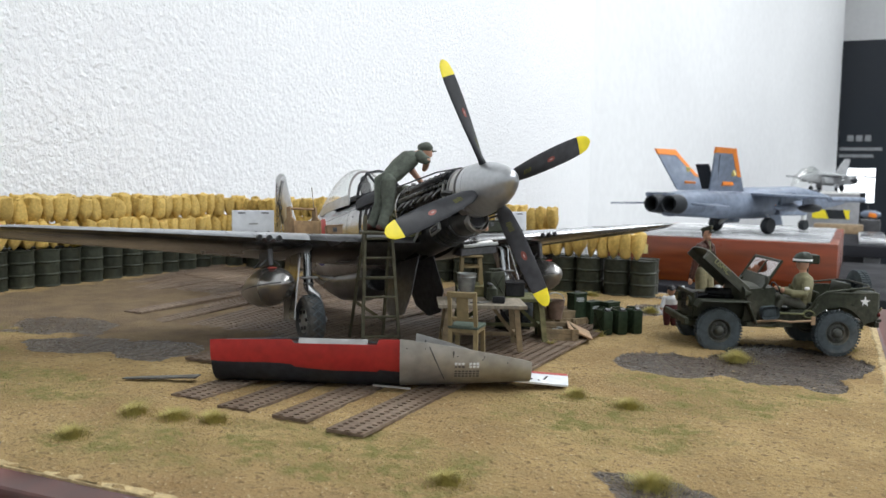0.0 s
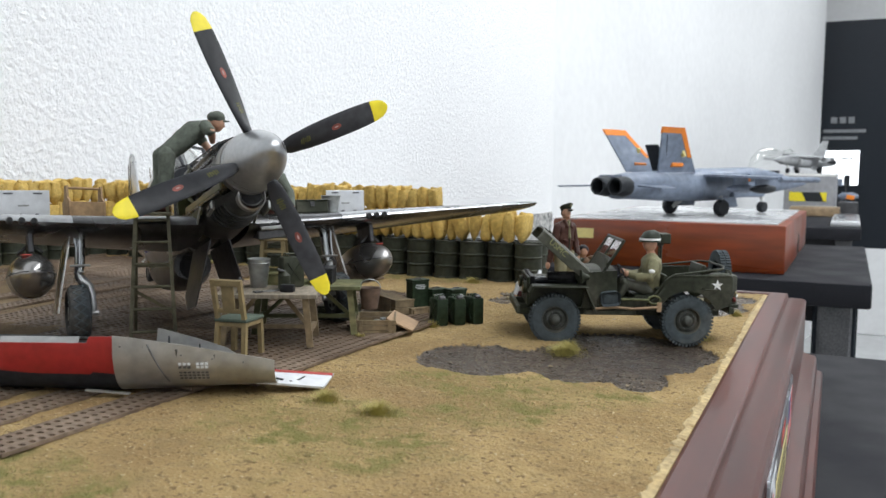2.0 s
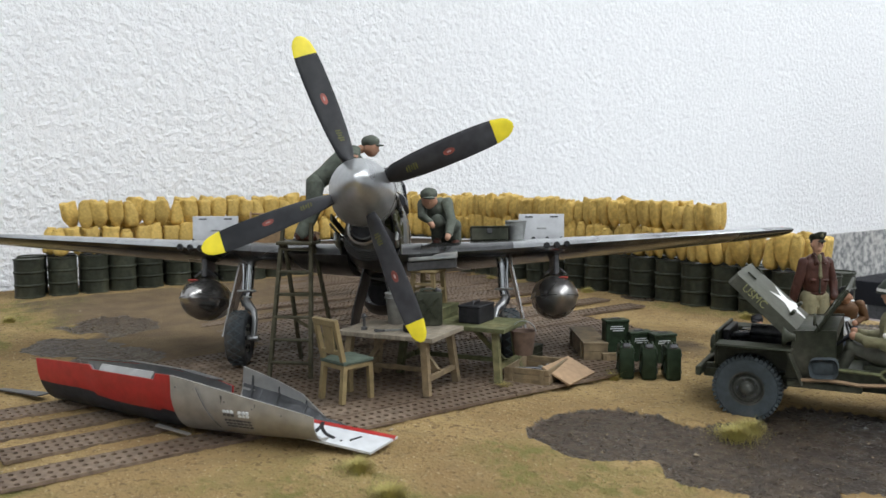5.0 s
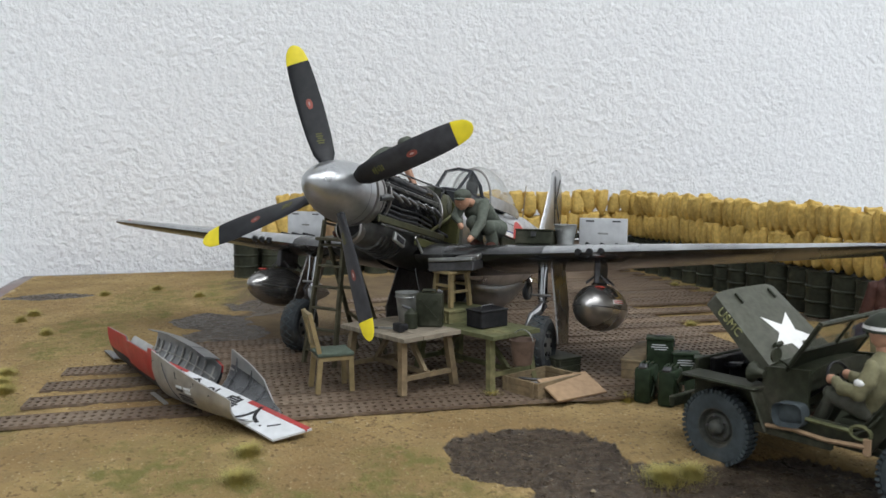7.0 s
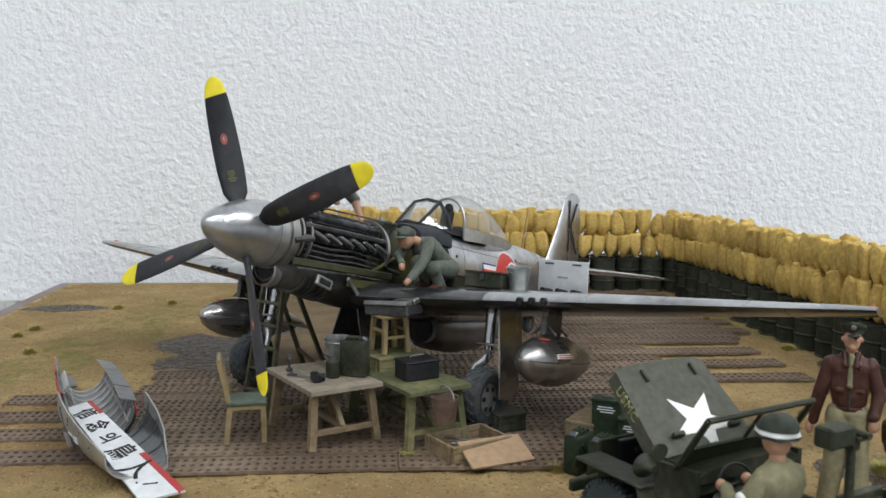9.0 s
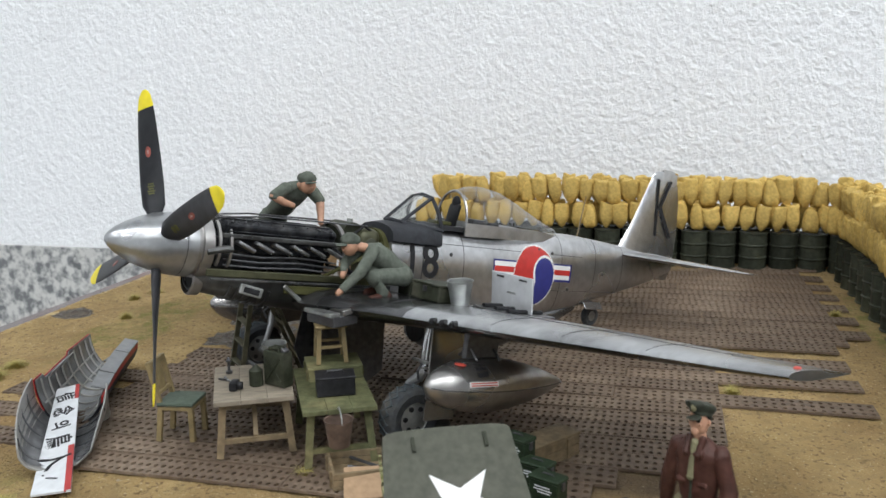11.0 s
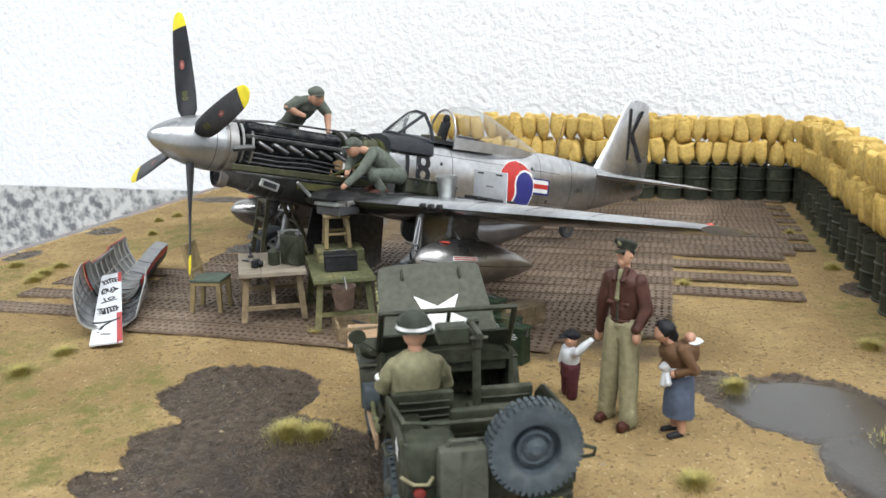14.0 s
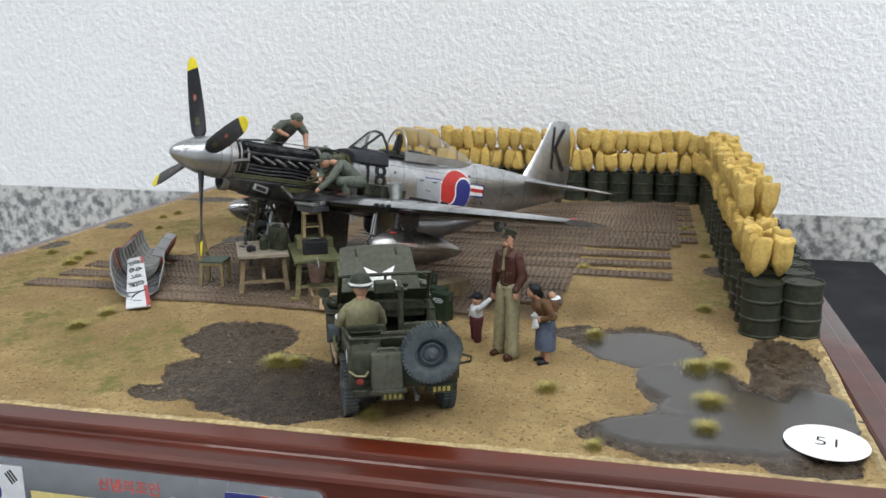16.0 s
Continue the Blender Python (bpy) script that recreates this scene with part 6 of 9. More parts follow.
M_LAMPRED = material("dark_red_lens", (0.16, 0.025, 0.02), 0.35)
for s in (-1, 1):
    side = jpart("side_panel", lambda b: rear_side(b, s), M_OLIVE)
    jpart("body_rim", lambda b: tube(b, [(-4.73, s * 1.56, 3.02), (-2.25, s * 1.56, 3.0), (-1.95, s * 1.56, 2.78), (-1.55, s * 1.56, 2.22), (-1.28, s * 1.56, 2.0), (0.9, s * 1.56, 1.98)], 0.06, 6), M_OLIVE, side)
    # wheel arch top box
    jpart("wheel_arch", lambda b: box(b, (-2.9, s * 1.22, 2.42), (2.7, 0.55, 0.12), bevel=0.04), M_OLIVE)
    jpart("grab_handle", lambda b: tube(b, [(-3.5, s * 1.62, 2.5), (-3.5, s * 1.78, 2.45), (-4.1, s * 1.78, 2.45), (-4.1, s * 1.62, 2.5)], 0.035, 6), M_OLIVE, side)
    jpart("strap_bar", lambda b: tube(b, [(-1.9, s * 1.6, 2.5), (-1.6, s * 1.70, 2.1), (-1.3, s * 1.70, 1.9), (-1.2, s * 1.6, 1.8)], 0.05, 6), M_OLIVE, side)
    # front fender
    jpart("front_fender", lambda b: (box(b, (2.56, s * 1.52, 2.50), (2.4, 0.74, 0.10), bevel=0.04), box(b, (1.28, s * 1.52, 1.98), (0.09, 0.72, 1.25), (0, 24, 0), 0.03), box(b, (3.78, s * 1.52, 2.36), (0.1, 0.72, 0.34), (0, -30, 0), 0.03), box(b, (2.55, s * 1.16, 2.1), (2.5, 0.06, 0.85), bevel=0.02)), M_OLIVE)
    jpart("cowl_side", lambda b: loft(b, [[V(x, s * (1.38 + d), z) for x, z in ((0.1, 1.55), (0.1, 3.2), (1.35, 3.1), (1.5, 2.2), (1.6, 1.55))] for d in (0, 0.1)]), M_OLIVE)
    jpart("step", lambda b: box(b, (0.4, s * 1.62, 1.42), (2.2, 0.16, 0.22), bevel=0.04), M_OLIVE)
    jpart("headlight", lambda b: lathe(b, [(0.1, -0.2), (0.26, -0.1), (0.28, 0.05), (0.24, 0.08)], 16, (3.98, s * 0.85, 2.35), "x"), M_OLIVE, None, "olive headlight")
    jpart("headlight_glass", lambda b: lathe(b, [(0.23, 0.085), (0.1, 0.12)], 16, (3.98, s * 0.85, 2.35), "x"), M_GLASS)
    jpart("tail_lamp", lambda b: lathe(b, [(0.11, 0), (0.11, -0.08), (0.07, -0.1)], 12, (-4.79 - (0.16 if s > 0 else 0), s * 1.3, 1.96), "x"), M_LAMPRED, None, "red tail lamp")
    jpart("star_mark", lambda b: slab(b, [((0.26 if k % 2 == 0 else 0.10) * math.sin(k * math.pi / 5), (0.26 if k % 2 == 0 else 0.10) * math.cos(k * math.pi / 5)) for k in range(10)], 0.012, Matrix.Translation((-4.15, s * 1.595, 2.62)) @ Matrix(((s, 0, 0, 0), (0, 0, s, 0), (0, 1, 0, 0), (0, 0, 0, 1)))), M_WHITE, side, "white star")
    jpart("seat", lambda b: (box(b, (-1.25, s * 0.82, 2.0), (1.15, 1.15, 0.28), bevel=0.09, seg=2), box(b, (-1.92, s * 0.82, 2.55), (0.22, 1.22, 0.95), (0, -10, 0), 0.09, 2)), M_OLIVE, None, "olive canvas seat")
    for k in range(3):
        jpart("seat_rib", lambda b: tube(b, [(-2.05 - 0.03 * k, s * 0.82 - 0.5, 2.38 + 0.2 * k), (-2.07 - 0.03 * k, s * 0.82, 2.38 + 0.2 * k), (-2.05 - 0.03 * k, s * 0.82 + 0.5, 2.38 + 0.2 * k)], 0.028, 6), M_OLIVE)
jpart("rear_panel", lambda b: box(b, (-4.73, 0, 2.28), (0.1, 3.1, 1.45), bevel=0.03), M_OLIVE)
jpart("rear_bench", lambda b: (box(b, (-3.0, 0, 2.45), (0.85, 1.7, 0.2), bevel=0.08, seg=2), box(b, (-3.9, -0.2, 3.05), (0.22, 1.6, 0.6), (0, -10, 0), 0.09, 2)), M_OLIVE)
jpart("rear_bow", lambda b: (tube(b, [(-2.3, 1.58, 3.05), (-4.4, 1.48, 3.3), (-4.65, 0.9, 3.34), (-4.65, -0.8, 3.34), (-4.4, -1.48, 3.3), (-2.3, -1.58, 3.05)], 0.05, 6), tube(b, [(-2.2, -1.6, 2.95), (-4.1, -1.72, 2.95), (-4.5, -1.72, 2.7), (-4.5, -1.6, 2.4)], 0.05, 6)), M_OLIVE)
jpart("left_rear_box", lambda b: box(b, (-4.5, 1.06, 2.5), (0.86, 0.95, 1.12), bevel=0.2, seg=3), M_OLIVE, None, "olive stowage box")
# jerrycan on the tail
can = jpart("jerrycan", lambda b: (box(b, (-5.02, 0.50, 2.32), (0.48, 1.0, 1.32), bevel=0.1, seg=2), tube(b, [(-5.02, 0.2, 2.96), (-5.02, 0.25, 3.1), (-5.02, 0.75, 3.1), (-5.02, 0.8, 2.96)], 0.05, 6)), M_OLIVELIGHT, None, "olive jerrycan on the tail")
jpart("can_strap", lambda b: (box(b, (-5.27, 0.50, 2.32), (0.03, 0.09, 1.3)), box(b, (-5.265, 0.50, 2.36), (0.03, 0.9, 0.07), (35, 0, 0)), box(b, (-5.265, 0.50, 2.36), (0.03, 0.9, 0.07), (-35, 0, 0))), M_OLIVELIGHT, can)
jpart("can_bracket", lambda b: box(b, (-5.0, 0.50, 1.63), (0.6, 1.2, 0.14), bevel=0.02), M_OLIVE)
jpart("tow_rope", lambda b: tube(b, [(-4.94, 1.62, 2.35), (-4.97, 1.4, 2.16), (-4.98, 1.15, 2.14), (-4.95, 1.05, 2.3)], 0.04, 6), M_KHAKI)
jpart("rear_bumper", lambda b: (box(b, (-4.83, 1.05, 1.5), (0.25, 0.9, 0.26), bevel=0.03), box(b, (-4.83, -1.05, 1.5), (0.25, 0.9, 0.26), bevel=0.03)), M_OLIVE)
for y, z, w in ((0.45, 1.38, 0.75), (-1.15, 1.52, 0.72)):
    pl = jpart("rear_plate", lambda b: box(b, (-5.05, y, z), (0.05, w, 0.3), bevel=0.01), M_OLIVE)
    for k in range(4):
        jpart("plate_bar", lambda b: box(b, (-5.08, y - w / 2 + 0.13 + k * (w - 0.26) / 3, z), (0.02, 0.09, 0.17)), M_DULLYELLOW, pl)
jpart("pintle_hook", lambda b: tube(b, [(-4.6, -0.3, 1.4), (-4.95, -0.3, 1.4), (-5.1, -0.3, 1.3), (-5.05, -0.3, 1.18)], 0.07, 6), M_DARKMETAL)
jpart("side_hoop", lambda b: tube(b, [(-4.6, -1.6, 2.6), (-4.75, -1.95, 2.5), (-4.65, -1.95, 2.3), (-4.55, -1.6, 2.2)], 0.045, 6), M_OLIVE)
# front
jpart("front_bumper", lambda b: box(b, (4.32, 0, 1.5), (0.2, 3.2, 0.32), bevel=0.04), M_OLIVE)
for s in (-0.8, 0.8):
    jpart("bumper_iron", lambda b: box(b, (4.05, s, 1.5), (0.6, 0.18, 0.24)), M_OLIVE)
grille = jpart("grille", lambda b: box(b, (3.84, 0, 2.2), (0.12, 2.3, 1.25), bevel=0.03), M_OLIVE)
for k in range(9):
    jpart("grille_slot", lambda b: box(b, (3.91, -0.52 + 0.13 * k, 2.25), (0.03, 0.06, 0.85)), M_BLACK, grille)
engine = jpart("engine", lambda b: (box(b, (2.5, 0, 2.2), (1.9, 0.7, 0.8), bevel=0.08), tube(b, [(1.7, 0.1, 2.7), (2.9, 0.1, 2.7)], 0.24, 12), tube(b, [(3.6, 0.3, 2.5), (2.9, 0.35, 2.6)], 0.12, 8), ball(b, (2.0, -0.7, 2.55), 0.28, 10, 8), box(b, (3.1, -0.85, 2.35), (0.6, 0.5, 0.45), bevel=0.04)), M_ENGINE, None, "dark engine parts")
jpart("radiator", lambda b: box(b, (3.62, 0, 2.3), (0.2, 1.5, 1.0), bevel=0.03), M_BLACK)
jpart("firewall", lambda b: box(b, (1.35, 0, 2.4), (0.1, 2.75, 1.5)), M_OLIVE)
jpart("cowl_top", lambda b: loft(b, [[V(x, 1.42 * c, 3.0 + 0.22 * math.sqrt(max(0, 1 - c * c)) + dz) for c in np.linspace(-1, 1, 11)] + [V(x, 1.4, 2.9), V(x, -1.4, 2.9)] for x, dz in ((0.1, 0.05), (1.4, 0.0))]), M_OLIVE)
# raised hood, hinged at the cowl
HA = -41.5
HM = Matrix.Translation((1.28, 0, 3.12)) @ Matrix.Rotation(radians(HA), 4, "Y")


def hood(b):
    rows = []
    for x in (0.0, 0.9, 1.8, 2.52, 2.6):
        w = lerp(1.42, 1.24, x / 2.6) - (0.08 if x > 2.55 else 0)
        top = [V(x, w * c, 0.12 * (1 - abs(c) ** 4)) for c in np.linspace(-1, 1, 13)]
        rows.append(top + [V(x, w, -0.42), V(x, w - 0.07, -0.42)] + [V(x, (w - 0.07) * c, 0.12 * (1 - abs(c) ** 4) - 0.07) for c in np.linspace(1, -1, 13)] + [V(x, -w + 0.07, -0.42), V(x, -w, -0.42)])
    loft(b, [[HM @ p for p in r] for r in rows])
    bmesh.ops.recalc_face_normals(b, faces=b.faces)


hd = jpart("hood", hood, M_OLIVELIGHT, None, "worn olive hood, raised")
jpart("hood_star", lambda b: slab(b, [((0.92 if k % 2 == 0 else 0.36) * math.cos(k * math.pi / 5 + math.pi / 5), (0.92 if k % 2 == 0 else 0.36) * math.sin(k * math.pi / 5 + math.pi / 5)) for k in range(10)], 0.012, HM @ Matrix.Translation((0.72, -0.05, 0.125))), M_WHITE, hd, "white star")
for s in (-1, 1):
    jpart("hood_catch", lambda b: box(b, HM @ V(2.2, s * 0.7, 0.16), (0.35, 0.06, 0.06), (0, HA, 0)), M_OLIVE, hd)
    jpart("hood_rest", lambda b: box(b, HM @ V(0.45, s * 0.8, 0.2), (0.12, 0.3, 0.16), (0, HA, 0), 0.02), M_OLIVE, hd)
tm = HM @ Matrix.Translation((1.1, 1.33, -0.15)) @ Matrix(((-1, 0, 0, 0), (0, 0, 1, 0), (0, 1, 0, 0), (0, 0, 0, 1)))
part("hood_lettering", text_mesh("USMC", 0.36, tm @ Matrix.Translation((-0.55, 0, 0)), 0.02), M_STENCIL, hd, "faded yellow stencil letters")
for k in range(5):
    bmx = bmesh.new()
    slab(bmx, [(0.15 + k * 0.22, -0.12), (0.29 + k * 0.22, -0.12), (0.29 + k * 0.22, 0.12), (0.15 + k * 0.22, 0.12)], 0.02, tm)
    part("stencil_bar", bmx, M_STENCIL, hd)
# windshield
WA, WB = V(0.72, 0, 3.1), V(-0.15, 0, 4.45)


def wframe(b):
    for s in (-1, 1):
        tube(b, [WA + V(0, s * 1.48, 0), WB + V(0, s * 1.46, 0)], 0.07, 6)
    tube(b, [WB + V(0, -1.48, 0), WB + V(0, 1.48, 0)], 0.075, 6)
    tube(b, [WA.lerp(WB, 0.42) + V(0, -1.46, 0), WA.lerp(WB, 0.42) + V(0, 1.46, 0)], 0.05, 6)
    tube(b, [WA.lerp(WB, 0.42), WB], 0.045, 6)


ws = jpart("windshield_frame", wframe, M_OLIVE)
jpart("windshield_apron", lambda b: loft(b, [[p + V(d, 0, 0) for p in (WA + V(0, -1.44, 0), WA + V(0, 1.44, 0), WA.lerp(WB, 0.42) + V(0, 1.44, 0), WA.lerp(WB, 0.42) + V(0, -1.44, 0))] for d in (-0.03, 0.03)]), M_OLIVE, ws)
for s in (-1, 1):
    g = jpart("windshield_pane", lambda b: loft(b, [[p + V(d, 0, 0) for p in (WA.lerp(WB, 0.44) + V(0, s * 0.04, 0), WA.lerp(WB, 0.44) + V(0, s * 1.42, 0), WB + V(0, s * 1.42, 0), WB + V(0, s * 0.04, 0))] for d in (-0.01, 0.01)]), M_GLASS, ws)
    g.visible_shadow = False
jpart("dashboard", lambda b: box(b, (0.3, 0, 2.85), (0.25, 2.7, 0.55), bevel=0.05), M_OLIVE)
for k in range(3):
    jpart("gauge", lambda b: lathe(b, [(0.12, 0), (0.12, -0.04)], 12, (0.17, -0.25 + 0.3 * k, 2.9), "x"), M_BLACK)
jpart("steering_wheel", lambda b: (tube(b, [V(-0.28, 0.78, 2.95) + V(0.35 * math.sin(a) * 0.45, 0.45 * math.cos(a), 0.45 * math.sin(a) * 0.9) for a in np.linspace(0, math.tau, 22)], 0.04, 6), tube(b, [(-0.28, 0.78, 2.95), (0.5, 0.78, 2.3)], 0.05, 6), tube(b, [(-0.28, 0.35, 2.95), (-0.28, 1.21, 2.95)], 0.035, 6)), M_BLACK)
# pedestal gun with ammunition can
gun = jpart("gun_pedestal", lambda b: (tube(b, [(-2.2, -0.25, 1.6), (-2.2, -0.25, 4.15)], [0.11, 0.09], 10), tube(b, [(-2.2, -0.25, 1.7), (-2.9, 0.4, 1.6)], 0.07, 6), tube(b, [(-2.2, -0.25, 1.7), (-2.9, -0.7, 1.6)], 0.07, 6)), M_OLIVE, None, "olive gun pedestal")
jpart("ammunition_box", lambda b: box(b, (-2.2, 0.3, 4.5), (0.48, 0.72, 0.45), bevel=0.05), M_OLIVE, gun)
jpart("gun_cradle", lambda b: (box(b, (-2.2, -0.25, 4.3), (0.3, 0.22, 0.4), bevel=0.05), tube(b, [(-2.6, -0.25, 4.5), (-1.7, -0.25, 4.52)], 0.08, 8), tube(b, [(-2.45, -0.45, 4.42), (-2.45, -0.05, 4.42)], 0.05, 6)), M_OLIVE, gun)
# tools along the left side
jpart("shovel", lambda b: (tube(b, [(0.0, 1.7, 2.0), (-1.2, 1.74, 1.98)], 0.055, 6), tube(b, [V(-1.45, 1.72, 1.98) + V(0.26 * math.cos(a), 0, 0.17 * math.sin(a)) for a in np.linspace(0, math.tau, 14)], 0.05, 6)), M_WOODGREEN, None, "wooden-handled shovel")
jpart("axe", lambda b: (tube(b, [(1.15, 1.76, 1.58), (0.3, 1.76, 1.66), (-0.6, 1.76, 1.60), (-1.6, 1.76, 1.68)], 0.06, 6), box(b, (-1.65, 1.76, 1.68), (0.2, 0.07, 0.42), bevel=0.02)), M_CARTON, None, "wooden-handled axe")
jpart("shovel_blade", lambda b: box(b, (0.42, 1.7, 2.02), (0.85, 0.08, 0.62), (0, 6, 0), 0.2, 3), M_TYREBLUE, None, "grey-blue shovel blade")
jpart("horn", lambda b: lathe(b, [(0.1, 0), (0.16, 0.2), (0.3, 0.34), (0.3, 0.37)], 14, (1.3, 1.55, 2.9), "x"), M_OLIVE)
jpart("mirror", lambda b: (tube(b, [(0.6, 1.5, 3.2), (0.7, 1.9, 3.5)], 0.03, 6), lathe(b, [(0.2, 0), (0.2, 0.05)], 12, (0.68, 1.95, 3.6), "x")), M_OLIVE)

# the tub and fenders cover the inner half of the wheels
for ob in JEEP.children:
    if ob.name.split(".")[0] in ("jerrycan", "can_bracket"):
        for q in (ob, *ob.children):
            for v in q.data.vertices:
                v.co.y += 0.12 * U
    elif ob.name.split(".")[0] not in ("wheel", "axle", "gun_pedestal", "rear_plate", "engine"):
        for q in (ob, *ob.children):
            for v in q.data.vertices:
                v.co.y *= 1.13

# ---- furniture and gear round the aircraft ----
def beam(b, p, q, w, t, up=(0, 0, 1)):
    """A square bar from p to q."""
    p, q = Vector(p), Vector(q)
    d = (q - p).normalized()
    u = Vector(up)
    s = d.cross(u)
    if s.length < 1e-3:
        s = d.cross(V(1, 0, 0))
    s.normalize()
    u = s.cross(d)
    loft(b, [[c + s * a * w / 2 + u * e * t / 2 for a, e in ((-1, -1), (1, -1), (1, 1), (-1, 1))] for c in (p, q)])


def made(name, fn, mat, parent, label="", angle=30):
    bm = bmesh.new()
    fn(bm)
    bmesh.ops.recalc_face_normals(bm, faces=bm.faces)
    return part(name, bm, mat, parent, label, angle)


def ground_z(x, y, lift=0.0):
    return terrain(x, y) + lift


MATZ = 0.19


def work_table(x, y, rz, ln, wd, ht, top_mat, leg_mat, label):
    t = thing("work_table", label, "table", cm(x, y, ground_z(x, y, MATZ), 0, 0, rz), "work tables")
    n = 3
    for k in range(n):
        made("top_board", lambda b: box(b, (0, -wd / 2 + (k + 0.5) * wd / n, ht - 0.09), (ln, wd / n - 0.008, 0.16), bevel=0.012), top_mat, t)
    for sx in (-1, 1):
        for sy in (-1, 1):
            made("leg", lambda b: beam(b, (sx * (ln / 2 - 0.45), sy * (wd / 2 - 0.3), ht - 0.15), (sx * (ln / 2 - 0.25), sy * (wd / 2 - 0.12), 0.0), 0.24, 0.24, (1, 0, 0)), leg_mat, t)
        made("end_rail", lambda b: beam(b, (sx * (ln / 2 - 0.3), -wd / 2 + 0.2, 0.55), (sx * (ln / 2 - 0.3), wd / 2 - 0.2, 0.55), 0.16, 0.16), leg_mat, t)
        made("brace", lambda b: beam(b, (sx * (ln / 2 - 0.4), 0.0, 0.55), (sx * 0.5, 0.0, ht - 0.2), 0.16, 0.16), leg_mat, t)
    made("stretcher", lambda b: beam(b, (-ln / 2 + 0.3, 0, 0.6), (ln / 2 - 0.3, 0, 0.6), 0.16, 0.16), leg_mat, t)
    return t


T1 = (-16.35, 20.5, 28.0)
T2 = (-16.6, 23.4, 28.0)
TH = 2.05
work_table(*T1, 3.85, 2.65, TH, M_WOODGREY, M_WOOD, "weathered grey-topped wooden trestle table on steel planks")
work_table(*T2, 4.6, 2.42, TH - 0.03, M_WOODGREEN, M_WOODGREEN, "green-stained wooden trestle table on steel planks")


def table_at(tab, u, v, extra=0.0):
    """A place on a table top: u along it, v across it."""
    a = radians(tab[2])
    x, y = tab[0] + u * math.cos(a) - v * math.sin(a), tab[1] + u * math.sin(a) + v * math.cos(a)
    return x, y, ground_z(tab[0], tab[1], MATZ) + TH + extra


def dining_chair(x, y, rz):
    t = thing("wooden_chair", "yellowed wooden chair with a green seat beside the table", "chair", cm(x, y, ground_z(x, y, MATZ), 0, 0, rz))
    w, d, h, bh = 0.62, 0.62, 1.35, 2.85
    made("seat", lambda b: box(b, (0, 0, h), (2 * w + 0.08, 2 * d + 0.08, 0.14), bevel=0.05, seg=2), M_CUSHION, t, "dull green padded seat")
    made("seat_frame", lambda b: box(b, (0, 0, h - 0.15), (2 * w, 2 * d, 0.16), bevel=0.02), M_CHAIRWOOD, t)
    for sx in (-1, 1):
        made("leg", lambda b: beam(b, (sx * (w - 0.08), d - 0.08, h - 0.1), (sx * (w - 0.05), d - 0.05, 0), 0.17, 0.17, (1, 0, 0)), M_CHAIRWOOD, t)
        made("leg", lambda b: beam(b, (sx * (w - 0.08), -d + 0.08, h - 0.1), (sx * (w - 0.05), -d - 0.05, 0), 0.17, 0.17, (1, 0, 0)), M_CHAIRWOOD, t)
        made("back_post", lambda b: beam(b, (sx * (w - 0.08), -d + 0.08, h - 0.1), (sx * (w - 0.08), -d - 0.28, bh), 0.15, 0.15, (1, 0, 0)), M_CHAIRWOOD, t)
    made("back_rail", lambda b: box(b, (0, -d - 0.25, bh - 0.12), (2 * w, 0.14, 0.26), (8, 0, 0), 0.04), M_CHAIRWOOD, t)
    made("back_rail", lambda b: box(b, (0, -d - 0.02, h + 0.35), (2 * w - 0.1, 0.12, 0.16), (8, 0, 0), 0.03), M_CHAIRWOOD, t)
    made("back_splat", lambda b: box(b, (0, -d - 0.13, h + 0.85), (0.5, 0.08, 1.0), (9, 0, 0), 0.02), M_CHAIRWOOD, t)
    return t


dining_chair(-15.85, 17.95, 8)


M_LADDER = material("dark_ladder_wood", (0.080, 0.074, 0.047), 0.65, 0.0, 0.3, 300, 50, 0.2, 700, (0.11, 0.095, 0.055), (0.55, 0.75))


def step_ladder():
    t = thing("step_ladder", "worn olive wooden stepladder beside the engine", "ladder", cm(-19.85, 17.78, ground_z(-19.85, 17.78, MATZ), 0, 0, 42))
    ht = 5.05
    for s in (-1, 1):
        made("front_rail", lambda b: beam(b, (s * 0.83, 0, 0), (s * 0.60, 0.95, ht), 0.13, 0.18, (0, 1, 0)), M_LADDER, t)
        made("rear_leg", lambda b: beam(b, (s * 0.80, 3.3, 0), (s * 0.58, 1.25, ht), 0.12, 0.16, (0, 1, 0)), M_LADDER, t)
        made("hand_post", lambda b: beam(b, (s * 0.60, 0.95, ht - 0.1), (s * 0.57, 1.1, ht + 0.75), 0.13, 0.15, (0, 1, 0)), M_LADDER, t)
    for k in range(6):
        z = 0.55 + 0.85 * k
        y = 0.95 * z / ht
        made("rung", lambda b: box(b, (0, y + 0.02, z), (1.66 - 0.24 * z / ht * 1.9, 0.26, 0.09), bevel=0.02), M_LADDER, t)
    made("top_tray", lambda b: box(b, (0, 1.2, ht), (1.45, 1.1, 0.13), bevel=0.03), M_LADDER, t)
    made("cross_brace", lambda b: beam(b, (-0.74, 2.55, 1.8), (0.74, 3.0, 0.8), 0.1, 0.13), M_LADDER, t)
    made("cross_brace", lambda b: beam(b, (-0.74, 2.1, 2.9), (0.74, 2.1, 2.9), 0.1, 0.13), M_LADDER, t)
    return t


step_ladder()


